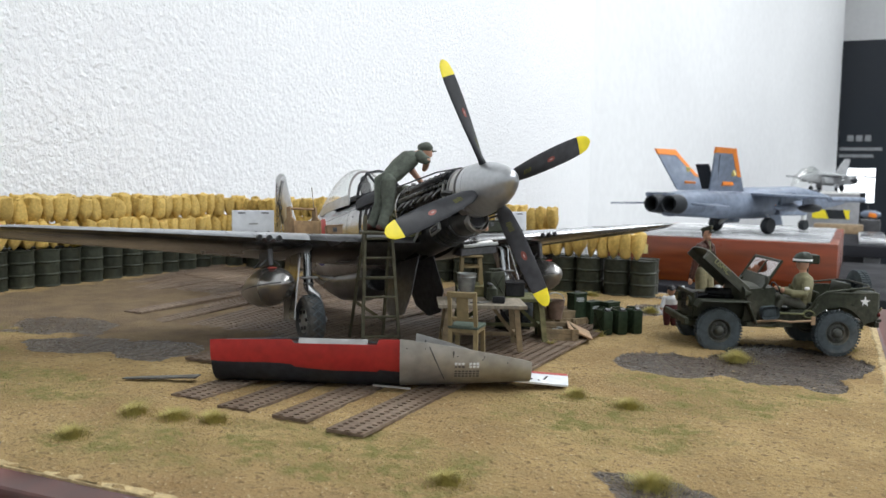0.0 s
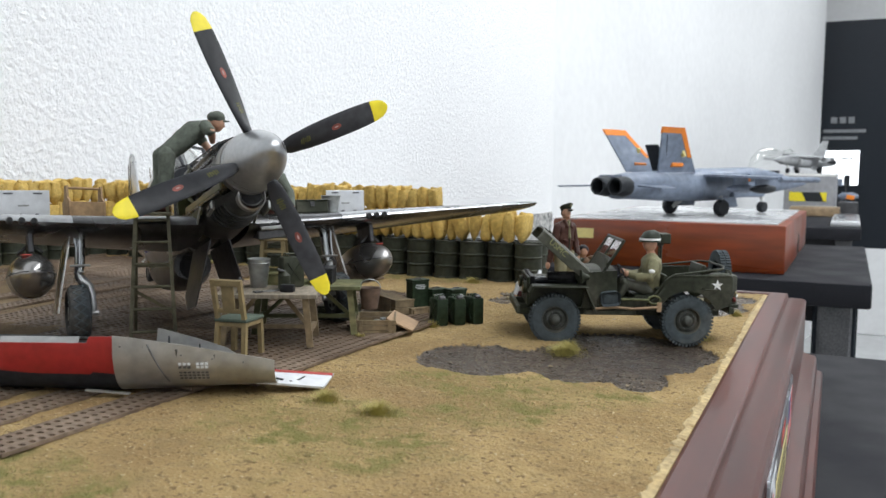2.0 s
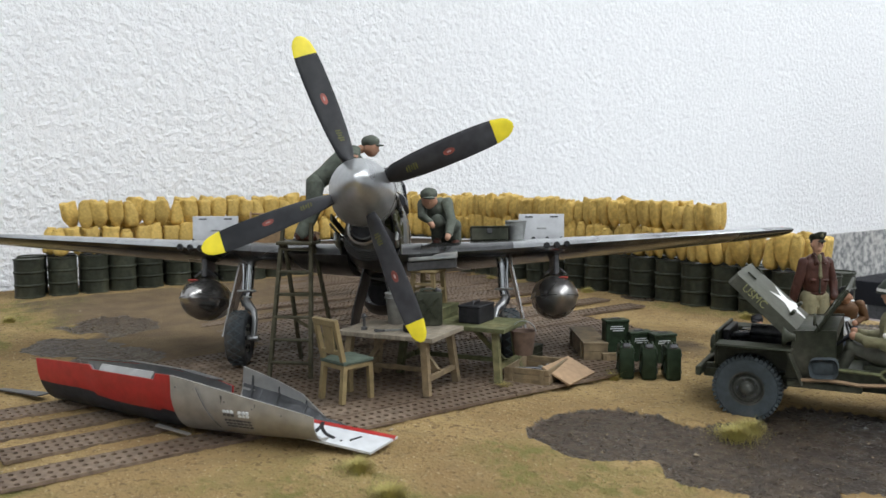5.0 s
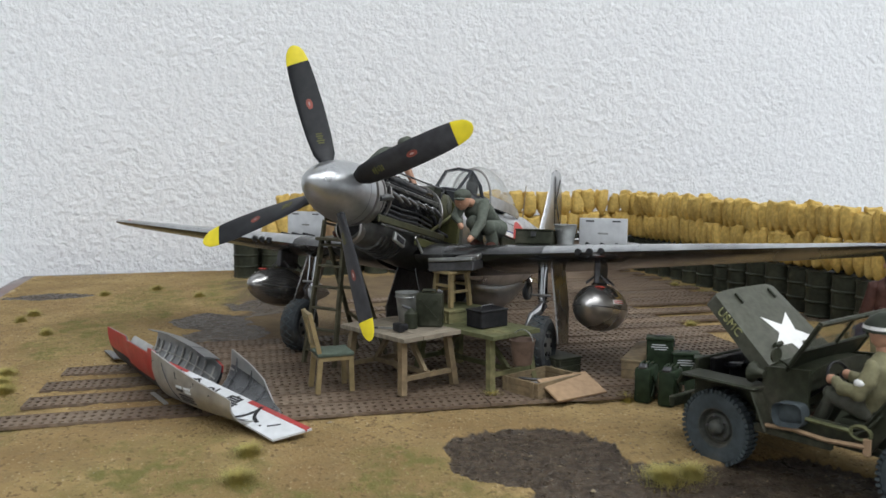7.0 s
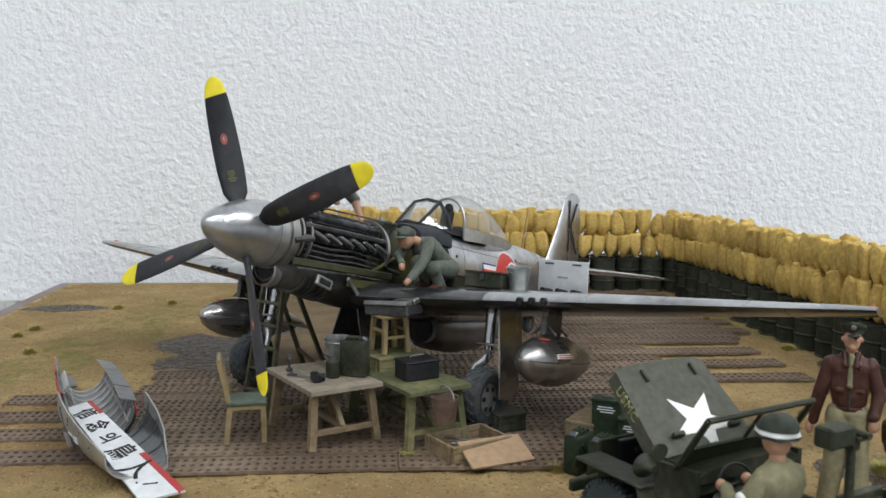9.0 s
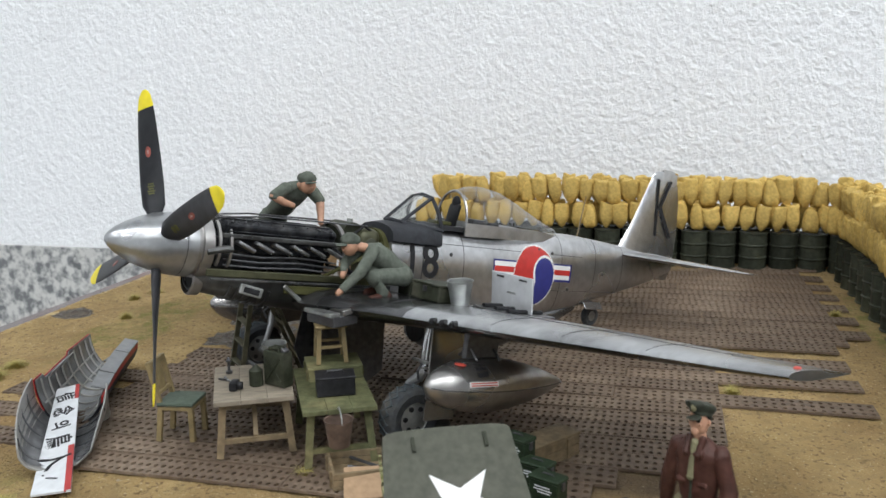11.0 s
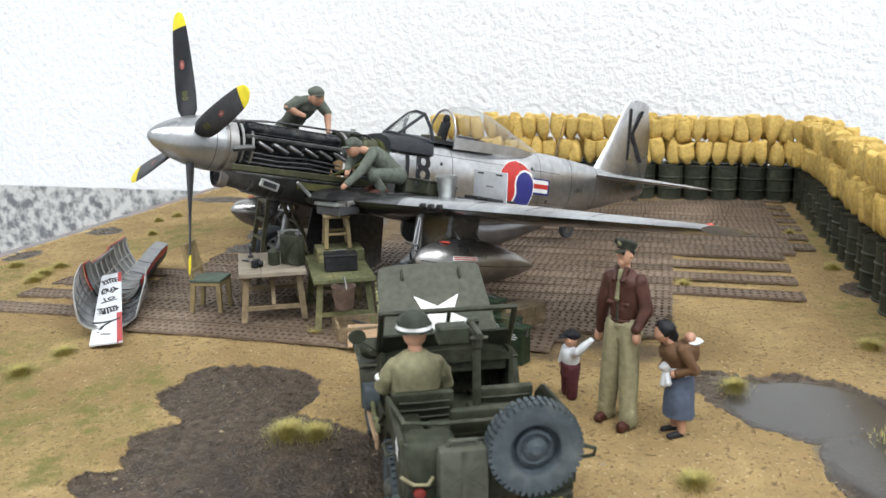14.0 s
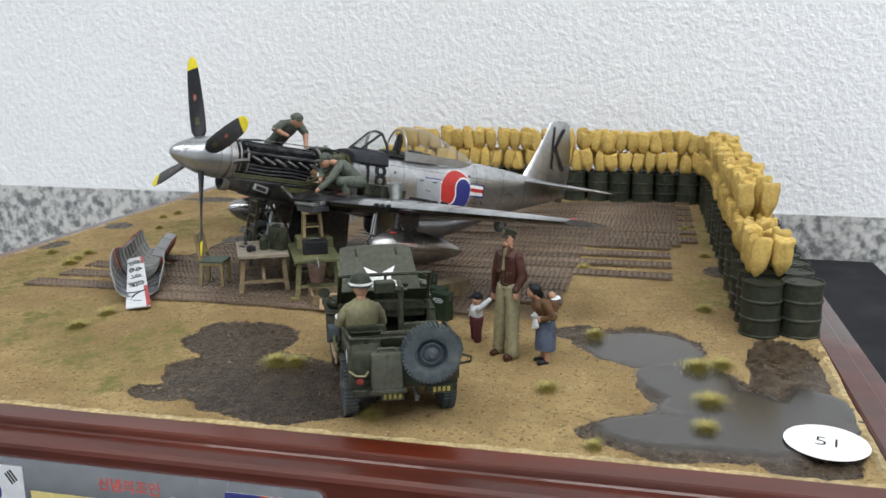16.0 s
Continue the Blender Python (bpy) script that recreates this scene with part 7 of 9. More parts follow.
def pail(name, x, y, z, r, h, mat, label, tilt=0, handle_up=True, m=None):
    t = thing(name, label, "bucket", m or cm(x, y, z, tilt, 0, 30))
    made("pail_body", lambda b: lathe(b, [(r * 0.72, 0), (r * 0.74, 0.02), (r, h), (r * 1.05, h + 0.02), (r * 1.05, h + 0.05), (r * 0.95, h + 0.03), (r * 0.70, 0.06)], 22, cap1=True), mat, t)
    if handle_up:
        made("handle", lambda b: tube(b, [(r * math.cos(a), 0.04, h + 0.85 * r * math.sin(a)) for a in np.linspace(0, math.pi, 14)], 0.025, 6), M_ZINC, t)
    else:
        made("handle", lambda b: tube(b, [(r * math.cos(a), -r * 0.9 * math.sin(a) - 0.05, h - 0.12) for a in np.linspace(0, math.pi, 14)], 0.025, 6), M_ZINC, t)
    return t


def jerrycan(m, mat, label, group="", h=1.36):
    t = thing("jerrycan", label, "jerrycan", m, group)
    made("can_body", lambda b: box(b, (0, 0, h * 0.46), (1.0, 0.48, h * 0.92), bevel=0.09, seg=2), mat, t)
    for s in (-1, 1):
        made("pressed_panel", lambda b: (beam(b, (-0.32, s * 0.25, 0.25), (0.32, s * 0.25, h * 0.75), 0.05, 0.08), beam(b, (0.32, s * 0.25, 0.25), (-0.32, s * 0.25, h * 0.75), 0.05, 0.08)), mat, t)
    for k in (-0.13, 0, 0.13):
        made("handle", lambda b: tube(b, [(-0.28, k, h * 0.9), (-0.25, k, h * 0.99), (0.2, k, h * 0.99), (0.24, k, h * 0.9)], 0.035, 6), mat, t)
    made("spout_cap", lambda b: box(b, (0.38, 0, h * 0.95), (0.22, 0.24, 0.14), (0, 25, 0), 0.03), M_DARKMETAL, t)
    return t


# the jerrycans on the sand
for k, (x, y, rz, dz) in enumerate(((-12.95, 28.75, -43, 0), (-12.32, 29.35, -45, 0), (-11.72, 29.98, -40, 0))):
    jerrycan(cm(x, y, ground_z(x, y, 0.0 + dz * 0), 0, 0, rz) @ Matrix.Diagonal((1.08, 1.2, 1.0, 1)), M_CAN, "dark green jerrycan standing on the sand", "jerrycans")


def crate(m, ln, wd, ht, mat, label, slats=3, lid=False, name="wooden_crate"):
    t = thing(name, label, "crate", m)
    made("bottom", lambda b: box(b, (0, 0, 0.05), (ln, wd, 0.1)), mat, t)
    for k in range(slats):
        z = 0.1 + (k + 0.5) * (ht - 0.1) / slats
        for s in (-1, 1):
            made("side_board", lambda b: box(b, (0, s * (wd / 2 - 0.05), z), (ln, 0.1, (ht - 0.1) / slats - 0.02), bevel=0.012), mat, t)
            made("end_board", lambda b: box(b, (s * (ln / 2 - 0.05), 0, z), (0.1, wd - 0.2, (ht - 0.1) / slats - 0.02), bevel=0.012), mat, t)
    for sx in (-0.7, 0.7):
        for s in (-1, 1):
            made("batten", lambda b: box(b, (sx * ln / 2, s * (wd / 2 + 0.03), ht / 2), (0.16, 0.07, ht), bevel=0.01), mat, t)
    if lid:
        made("lid", lambda b: box(b, (0, 0, ht + 0.05), (ln + 0.05, wd + 0.05, 0.1), bevel=0.015), mat, t)
    return t


crate(cm(-16.5, 30.35, ground_z(-16.5, 30.35, 0.14), 0, 0, 144), 3.7, 1.0, 0.7, M_WOOD, "long weathered wooden crate lying on the ground", 2, True)


def ammunition_can(x, y, z, rz, ht, label):
    """A steel can with a hinged lid and stencil bars on its broad face."""
    t = thing("ammunition_can", label, "ammunition can", cm(x, y, z, 0, 0, rz), "ammunition cans")
    made("can_body", lambda b: box(b, (0, 0, ht * 0.46), (0.98, 0.56, ht * 0.92), bevel=0.03), M_CAN, t)
    lid = made("lid", lambda b: box(b, (0, 0, ht * 0.96), (1.03, 0.62, ht * 0.09), bevel=0.03), M_CAN, t)
    made("lid_handle", lambda b: tube(b, [(-0.2, 0, ht), (-0.16, 0, ht + 0.05), (0.16, 0, ht + 0.05), (0.2, 0, ht)], 0.025, 6), M_DARKMETAL, lid)
    made("latch", lambda b: box(b, (0.52, 0, ht * 0.84), (0.05, 0.18, 0.26), bevel=0.015), M_DARKMETAL, t)
    for k, wd in enumerate((0.50, 0.62, 0.44)):
        made("stencil_bar", lambda b: box(b, (-0.04 + 0.03 * k, -0.283, ht * 0.80 - 0.085 * k), (wd, 0.012, 0.035)), M_PANELWHITE, t, "worn white stencil line")
    return t


ammunition_can(-13.27, 31.35, ground_z(-13.27, 31.35), 65, 1.36, "dark green steel ammunition can with white stencil lines")
ammunition_can(-14.15, 30.90, ground_z(-14.15, 30.90), 68, 1.36, "dark green steel ammunition can beside the long crate")
crate(cm(-14.85, 30.2, ground_z(-14.85, 30.2), 0, 0, 64), 1.3, 0.9, 0.40, M_WOOD, "low pale wooden box under an ammunition can", 1, True)
ammunition_can(-14.8, 30.2, ground_z(-14.8, 30.2) + 0.50, 62, 1.34, "dark green ammunition can standing on a low wooden box")
crate(cm(-14.35, 25.35, ground_z(-14.35, 25.35, MATZ), 0, 0, 28), 1.75, 2.3, 0.55, M_WOOD, "open shallow wooden box with tools", 2)
t = thing("box_lid", "loose brown board lid leaning on a box", "lid", cm(-13.45, 26.15, ground_z(-13.45, 26.15, 0.50), 0, 24, 20))
made("panel", lambda b: box(b, (0, 0, 0), (1.25, 2.25, 0.08), bevel=0.015), M_CARTON, t)
for k in (-0.5, 0.5):
    made("batten", lambda b: box(b, (k, 0, -0.07), (0.12, 2.1, 0.07)), M_CARTON, t)
for k, (x, y, rz, ln) in enumerate(((-14.4, 25.5, 100, 1.5), (-14.7, 25.2, 75, 1.2), (-14.2, 25.7, 120, 0.9))):
    t = thing("hand_tool", "small grey steel hand tool in the open box", "tool", cm(x, y, ground_z(x, y, MATZ + 0.16 + 0.05 * k), 0, 6, rz), "tools in the box")
    made("shaft", lambda b: tube(b, [(-ln / 2, 0, 0.05), (ln / 2, 0, 0.08)], 0.05, 6), M_DARKMETAL, t)
    made("head", lambda b: box(b, (ln / 2, 0, 0.1), (0.2, 0.28, 0.12), bevel=0.03), M_ZINC, t)
crate(cm(-17.2, 26.9, ground_z(-17.2, 26.9, MATZ), 0, 0, 20), 1.8, 1.1, 0.55, M_OLIVE, "olive ammunition box on the planks", 2, True, "ammunition_box")

# on the tables
x, y, z = table_at(T1, 0.15, 1.0)
jerrycan(cm(-16.15, 21.6, z, 0, 0, 70), M_OLIVE, "dark olive jerrycan standing on the table")
t = thing("oil_can", "dark olive oil can with a spout on the table", "oil can", cm(-15.95, 20.85, z))
made("can_body", lambda b: lathe(b, [(0.22, 0), (0.24, 0.03), (0.24, 0.55), (0.1, 0.68), (0.06, 0.74)], 16), M_OLIVE, t)
made("spout", lambda b: tube(b, [(0, 0, 0.7), (-0.1, -0.3, 0.82)], [0.07, 0.05], 8), M_DARKMETAL, t)
t = thing("camera", "small black camera on the table", "camera", cm(-15.4, 20.3, z, 0, 0, 15))
made("camera_body", lambda b: box(b, (0, 0, 0.15), (0.55, 0.28, 0.3), bevel=0.06, seg=2), M_BLACK, t)
made("lens", lambda b: lathe(b, [(0.13, 0), (0.13, 0.16), (0.09, 0.17)], 14, (0.05, 0.13, 0.15), "y"), M_BLACK, t)
t = thing("pliers", "steel pliers lying on the table", "tool", cm(-15.9, 20.0, z + 0.01, 0, 0, 60))
made("jaw", lambda b: beam(b, (-0.4, 0, 0.04), (0.3, 0.02, 0.04), 0.07, 0.06), M_ZINC, t)
made("grip", lambda b: (beam(b, (-0.4, 0, 0.04), (-0.75, 0.12, 0.04), 0.07, 0.06), beam(b, (-0.4, 0, 0.04), (-0.75, -0.12, 0.04), 0.07, 0.06)), M_DARKMETAL, t)
pail("zinc_canister", -17.25, 20.95, z, 0.44, 1.1, M_ZINC, "grey zinc canister standing on the table", 0, False)
t = thing("hand_pump", "small dark hand pump on the table", "pump", cm(-16.9, 19.3, z))
made("pump_body", lambda b: lathe(b, [(0.12, 0), (0.12, 0.1), (0.05, 0.12), (0.05, 0.45), (0.09, 0.48), (0.04, 0.6)], 10), M_DARKMETAL, t)
made("lever", lambda b: beam(b, (-0.18, 0, 0.4), (0.18, 0, 0.5), 0.05, 0.05), M_DARKMETAL, t)
x, y, z2 = table_at(T2, 0, 0, -0.03)
t = thing("tool_box", "black metal toolbox on the green table", "toolbox", cm(-16.0, 23.75, z2, 0, 0, 25))
made("box_body", lambda b: box(b, (0, 0, 0.3), (0.9, 1.3, 0.6), bevel=0.04), M_BLACK, t)
made("lid", lambda b: box(b, (0, 0, 0.63), (0.94, 1.34, 0.09), bevel=0.03), M_BLACK, t)
made("handle", lambda b: tube(b, [(0, -0.3, 0.66), (0, -0.25, 0.78), (0, 0.25, 0.78), (0, 0.3, 0.66)], 0.025, 6), M_DARKMETAL, t)
crate(cm(-17.85, 22.95, z2, 0, 0, 28), 1.5, 1.9, 0.38, M_WOODGREEN, "low green wooden box on the table", 1, True)
# stool on the low box, with a tray of parts
zs = z2 + 0.52
t = thing("wooden_stool", "small yellow wooden stool on a low box", "stool", cm(-17.9, 22.85, zs, 0, 0, 28) @ Matrix.Diagonal((1.3, 1.3, 1.18, 1)))
made("seat", lambda b: box(b, (0, 0, 1.12), (0.85, 0.85, 0.1), bevel=0.03), M_CHAIRWOOD, t)
for sx in (-1, 1):
    for sy in (-1, 1):
        made("leg", lambda b: beam(b, (sx * 0.32, sy * 0.32, 1.1), (sx * 0.38, sy * 0.38, 0), 0.12, 0.12, (1, 0, 0)), M_CHAIRWOOD, t)
    made("rung", lambda b: beam(b, (sx * 0.35, -0.35, 0.5), (sx * 0.35, 0.35, 0.5), 0.08, 0.08), M_CHAIRWOOD, t)
    made("rung", lambda b: beam(b, (-0.35, sx * 0.35, 0.7), (0.35, sx * 0.35, 0.7), 0.08, 0.08), M_CHAIRWOOD, t)
t = thing("parts_tray", "dark grey folded metal tray of parts on the stool", "tray", cm(-17.8, 23.0, zs + 1.385, 4, 0, -38) @ Matrix.Diagonal((1.0, 1.1, 1.0, 1)))
made("tray_box", lambda b: box(b, (0, 0, 0.2), (1.0, 1.75, 0.38), bevel=0.04), M_DARKMETAL, t)
made("upper_tray", lambda b: box(b, (-0.25, 0.1, 0.52), (0.7, 1.65, 0.2), (0, 8, 0), 0.03), M_TANK, t)
made("front_tray", lambda b: box(b, (0.42, 0.05, 0.46), (0.45, 1.7, 0.16), (0, -6, 0), 0.03), M_ZINC, t)
for s in (-0.65, 0.65):
    made("tray_arm", lambda b: beam(b, (-0.2, s, 0.4), (0.4, s, 0.42), 0.05, 0.06), M_ZINC, t)
# bucket hung on the table edge
pail("rusty_bucket", -14.2, 24.55, ground_z(-14.2, 24.55, MATZ) + 0.98, 0.46, 0.85, M_RUSTY, "rusty brown bucket hanging at the table edge")

M_TOTE = material("tan_tote_wood", (0.30, 0.19, 0.095), 0.7, 0.0, 0.25, 400, 60, 0.2, 900, (0.20, 0.12, 0.06), (0.5, 0.7))
# on the wings (places in the aircraft's own axes)
PM = PLANE.matrix_world


def on_wing(y, frac, rz=0, lift=0.0):
    p = wing_point(y, frac)
    return PM @ cm(p.x, p.y, p.z + lift, 0, 0, rz)


def wing_box(m, ln, wd, ht, mat, label, name="ammunition_box"):
    t = thing(name, label, "box", m)
    made("box_body", lambda b: box(b, (0, 0, ht / 2), (ln, wd, ht), bevel=0.04), mat, t)
    made("lid", lambda b: box(b, (0, 0, ht + 0.03), (ln + 0.05, wd + 0.05, 0.07), bevel=0.02), mat, t)
    made("clasp", lambda b: box(b, (ln / 2 + 0.03, 0, ht * 0.75), (0.05, 0.2, 0.2)), M_DARKMETAL, t)
    return t


wing_box(on_wing(4.75, 0.28, 0, 0.02), 0.95, 1.55, 0.55, M_OLIVE, "olive ammunition box on the wing")
pail("steel_bucket", 0, 0, 0, 0.45, 0.8, M_ZINC, "bright steel bucket standing on the wing", m=on_wing(5.9, 0.30, 0, 0.02) @ cm(0, 0, 0, 0, 11.5, 0), handle_up=False)
wing_box(on_wing(2.9, 0.5, 0, 0.05), 3.0, 0.7, 0.5, M_OLIVE, "long olive ammunition tray on the wing root", "ammunition_tray")
tote = thing("tool_tote", "open tan wooden tool tote with a handle on the wing", "toolbox", on_wing(-4.85, 0.42, 12, 0.02))
made("base_board", lambda b: box(b, (0, 0, 0.04), (0.85, 1.4, 0.08)), M_TOTE, tote)
for s in (-1, 1):
    made("side_board", lambda b: box(b, (s * 0.4, 0, 0.42), (0.06, 1.32, 0.72), (0, s * 5, 0), 0.015), M_TOTE, tote)
    made("end_board", lambda b: loft(b, [[V(x, s * (0.66 + d), z) for x, z in ((-0.46, 0.0), (0.46, 0.0), (0.46, 0.8), (0.2, 1.0), (0.16, 1.5), (-0.16, 1.5), (-0.2, 1.0), (-0.46, 0.8))] for d in (0, 0.08)]), M_TOTE, tote)
made("carry_handle", lambda b: box(b, (0, 0, 1.42), (0.14, 1.3, 0.1), bevel=0.03), M_TOTE, tote)
wing_box(on_wing(-3.1, 0.5, -12, 0.02), 0.6, 0.8, 0.75, M_CARTON, "small brown cardboard box on the wing", "cardboard_box")

# ---- removed cowlings on the sand ----
CA = radians(26.6)


def build_cowlings():
    # lower cowl: a trough, open upwards, wide end first
    t = thing("lower_engine_cowl", "dull metal engine cowl trough lying on the sand", "cowling", cm(-16.3, 13.0, ground_z(-16.3, 13.0, 0.02), 0, 0, math.degrees(CA)))
    bm = bmesh.new()
    rows = []
    TROUGH = ((0.0, 1.38, 1.92), (0.42, 1.39, 1.88), (0.55, 1.39, 1.87), (0.8, 1.40, 1.84), (1.8, 1.36, 1.70), (2.8, 1.24, 1.52), (3.8, 1.05, 1.32), (4.5, 0.86, 1.16), (4.75, 0.78, 1.08))

    def far_wall(u):
        """The far wall is cut away at the wide end and then falls towards the narrow end."""
        return 0.22 if u < 0.5 else lerp(0.95 - 0.10 * u, 0.16, smooth(2.6, 4.0, u))
    for u, w, h in TROUGH:
        zb = 0.02 + 0.05 * u
        rows.append([bm.verts.new((u, w * math.sin(a) * (1.0 if abs(a) < 1.35 else 0.97) * (1 + 0.07 * u if a > 0 else 1.0), zb + (h - zb) * (1 - math.cos(a)) ** 1.15 / 1.05 * (far_wall(u) if a > 0 else 1.0))) for a in np.linspace(-1.62, 1.62, 21)])
    for a, b in zip(rows, rows[1:]):
        for i in range(20):
            bm.faces.new((a[i], a[i + 1], b[i + 1], b[i]))
    bmesh.ops.recalc_face_normals(bm, faces=bm.faces)
    bmesh.ops.solidify(bm, geom=bm.faces[:], thickness=0.05)
    part("trough", bm, M_COWL, t)
    bm = bmesh.new()
    rows = []
    for u, w, h in TROUGH[:-1]:
        u, w, h = max(u, 0.04), w - 0.05, h - 0.03
        zb = 0.09 + 0.05 * u
        rows.append([bm.verts.new((u, w * math.sin(a) * (1 + 0.07 * u if a > 0 else 1.0), zb + (h - zb) * (1 - math.cos(a)) ** 1.15 / 1.05 * (far_wall(u) if a > 0 else 1.0))) for a in np.linspace(-1.5, 1.5, 21)])
    for a, b in zip(rows, rows[1:]):
        for i in range(20):
            bm.faces.new((a[i], a[i + 1], b[i + 1], b[i]))
    bmesh.ops.recalc_face_normals(bm, faces=bm.faces)
    part("inner_skin", bm, M_COWLDARK, t, "dark metal inside")
    for u in (0.9, 1.9, 3.0, 4.0):
        w, h = table_of([(0.0, 1.38, 1.92), (1.8, 1.36, 1.70), (2.8, 1.24, 1.52), (4.75, 0.78, 1.08)], u)
        zb = 0.02 + 0.05 * u
        made("inner_rib", lambda b: tube(b, [(u, (w - 0.05) * math.sin(a) * (1 + 0.07 * u if a > 0 else 1.0), zb + 0.05 + (h - zb) * (1 - math.cos(a)) ** 1.15 / 1.05 * (far_wall(u) if a > 0 else 1.0)) for a in np.linspace(-1.5, 1.5, 15)], 0.04, 5), M_COWLDARK, t)
    def on_wall(u, z):
        """A place on the outside of the near wall."""
        w, h = table_of(TROUGH, u)
        zb = 0.02 + 0.05 * u
        q = min(max((z - zb) / (h - zb) * 1.05, 0.0), 1.0) ** (1 / 1.15)
        return V(u, -w * math.sin(math.acos(1 - q)) - 0.012, z)
    for k in range(7):
        for z, mat in ((1.08, M_PANELWHITE), (0.97, M_PANELWHITE if k > 3 else M_DARKMETAL), (0.80, M_DARKMETAL), (0.70, M_DARKMETAL), (0.60, M_DARKMETAL)):
            if z < 0.9 or k != 3:
                made("stencil_bar", lambda b: beam(b, on_wall(1.95 + 0.13 * k, z), on_wall(2.04 + 0.13 * k, z), 0.04, 0.07 if z > 0.9 else 0.05), mat, t)
    made("panel_seam", lambda b: tube(b, [on_wall(1.05 + 0.55 * f, 1.70 - 1.25 * f) for f in np.linspace(0, 1, 9)], 0.02, 4), M_COWLDARK, t)
    made("edge_strip", lambda b: beam(b, (-0.95, -0.98, 0.20), (0.4, -1.02, 0.10), 0.14, 0.05), M_COWL, t, "pale metal strip under the cowl")
    for k in range(5):
        made("rivet_row", lambda b: ball(b, on_wall(0.25 + 0.9 * k, 1.62 - 0.13 * k), 0.03, 6, 4), M_COWLDARK, t)
    # upper cowl: red and black, lying on its back like a trough
    t2 = thing("upper_engine_cowl", "red and black upper engine cowl lying on its back", "cowling", cm(-15.65, 11.95, ground_z(-15.65, 11.95, 0.03), 0, 0, 202.0))
    UP = ((0.0, 1.20, 1.90, 1.10), (0.85, 1.20, 1.88, 1.25), (0.95, 1.19, 1.68, 1.28), (3.9, 1.16, 1.64, 1.40), (4.05, 1.15, 1.78, 1.38), (7.0, 1.06, 1.66, 1.20))

    def section(u, a, inner=0.0):
        w, hl, hr = table_of(UP, u)
        k = abs(math.sin(a)) ** 1.05 * (1 if a > 0 else -1)
        return V(u, -1.18 + (w - inner) * k, inner + ((hl if a > 0 else hr) - 0.0) * (1 - math.cos(a)) ** 1.1)

    def skin(inner, mats, lo, hi, n=24):
        """Black below, red along the high edge, with a line that rises towards the far end."""
        bm = bmesh.new()
        us = [0.0, 0.4, 0.85, 0.95, 1.5, 2.0, 2.5, 3.0, 3.5, 3.9, 4.05, 4.5, 5.0, 5.5, 6.0, 6.5, 7.0]
        rows = []
        for u in us:
            cut = lerp(lo, hi, 0.79 + 0.010 * u + 0.008 * math.sin(u * 1.7))
            arc = [lerp(lo, cut, i / n) for i in range(n + 1)] + [lerp(cut, hi, i / 6) for i in range(1, 7)]
            rows.append([bm.verts.new(section(u, a, inner)) for a in arc])
        for p, q in zip(rows, rows[1:]):
            for i in range(n + 6):
                f = bm.faces.new((p[i], p[i + 1], q[i + 1], q[i]))
                # the far wall's red lies in shade, so it is painted black as well
                f.material_index = 1 if mats == 2 and 1 < i < n else 0
        bmesh.ops.recalc_face_normals(bm, faces=bm.faces)
        bmesh.ops.solidify(bm, geom=bm.faces[:], thickness=0.03)
        return bm
    part("cowl_skin", skin(0.0, 2, -1.55, 1.57), [M_RED, M_ANTIGLARE], t2)
    part("inner_skin", skin(0.07, 1, -1.5, 1.52), M_COWLIN, t2, "grey metal inside")
    for u in (0.5, 1.3, 2.1, 2.9, 3.7, 4.5, 5.3, 6.1, 6.7):
        made("inner_rib", lambda b: tube(b, [section(u, a, 0.12) for a in np.linspace(-1.3, 1.45, 14)], 0.045, 5), M_COWL, t2)
    for v in (-1.0, 0.55, 1.0):
        made("stringer", lambda b: tube(b, [section(u, v, 0.12) for u in np.linspace(0.2, 6.8, 8)], 0.04, 5), M_COWL, t2)
    for u0, u1 in ((0.5, 1.9), (2.0, 4.6), (4.7, 6.9)):
        made("edge_flange", lambda b: loft(b, [[section(u, -1.55) + V(0, d, 0.02 + z) for d, z in ((-0.05, 0), (0.52, 0.16), (0.52, 0.2), (-0.05, 0.05))] for u in (u0, u1)]), M_COWLIN, t2, "pale edge flange")
    made("notch_flange", lambda b: loft(b, [[section(u, 1.50) + V(0, d, z) for d, z in ((-0.06, -0.12), (-0.03, -0.12), (-0.30, 0.26), (-0.34, 0.26))] for u in (1.3, 2.1, 3.0, 3.8)]), M_COWL, t2, "pale folded flange in the notch")
    # small grey scrap on the far end
    t4 = thing("cowl_strip", "thin dark metal strip lying on the sand", "strip", cm(-23.6, 9.6, ground_z(-23.6, 9.6, 0.16), 0, 4, 200))
    made("strip", lambda b: slab(b, [(-0.6, -0.25), (2.2, -0.12), (2.3, 0.1), (-0.6, 0.3)], 0.05), M_DARKMETAL, t4)


M_COWL = material("scuffed_cowl_metal", (0.42, 0.42, 0.41), 0.40, 0.7, 0.14, 260, 40, 0.05, 900, (0.36, 0.345, 0.31), (0.5, 0.74))
M_COWLIN = material("inner_cowl_grey", (0.25, 0.255, 0.26), 0.34, 0.85, 0.14, 260, 40, 0.05)
M_COWLDARK = material("dark_cowl_inside", (0.105, 0.108, 0.114), 0.30, 0.6, 0.3, 260, 40, 0.05, 900, (0.14, 0.142, 0.148), (0.5, 0.7))
build_cowlings()


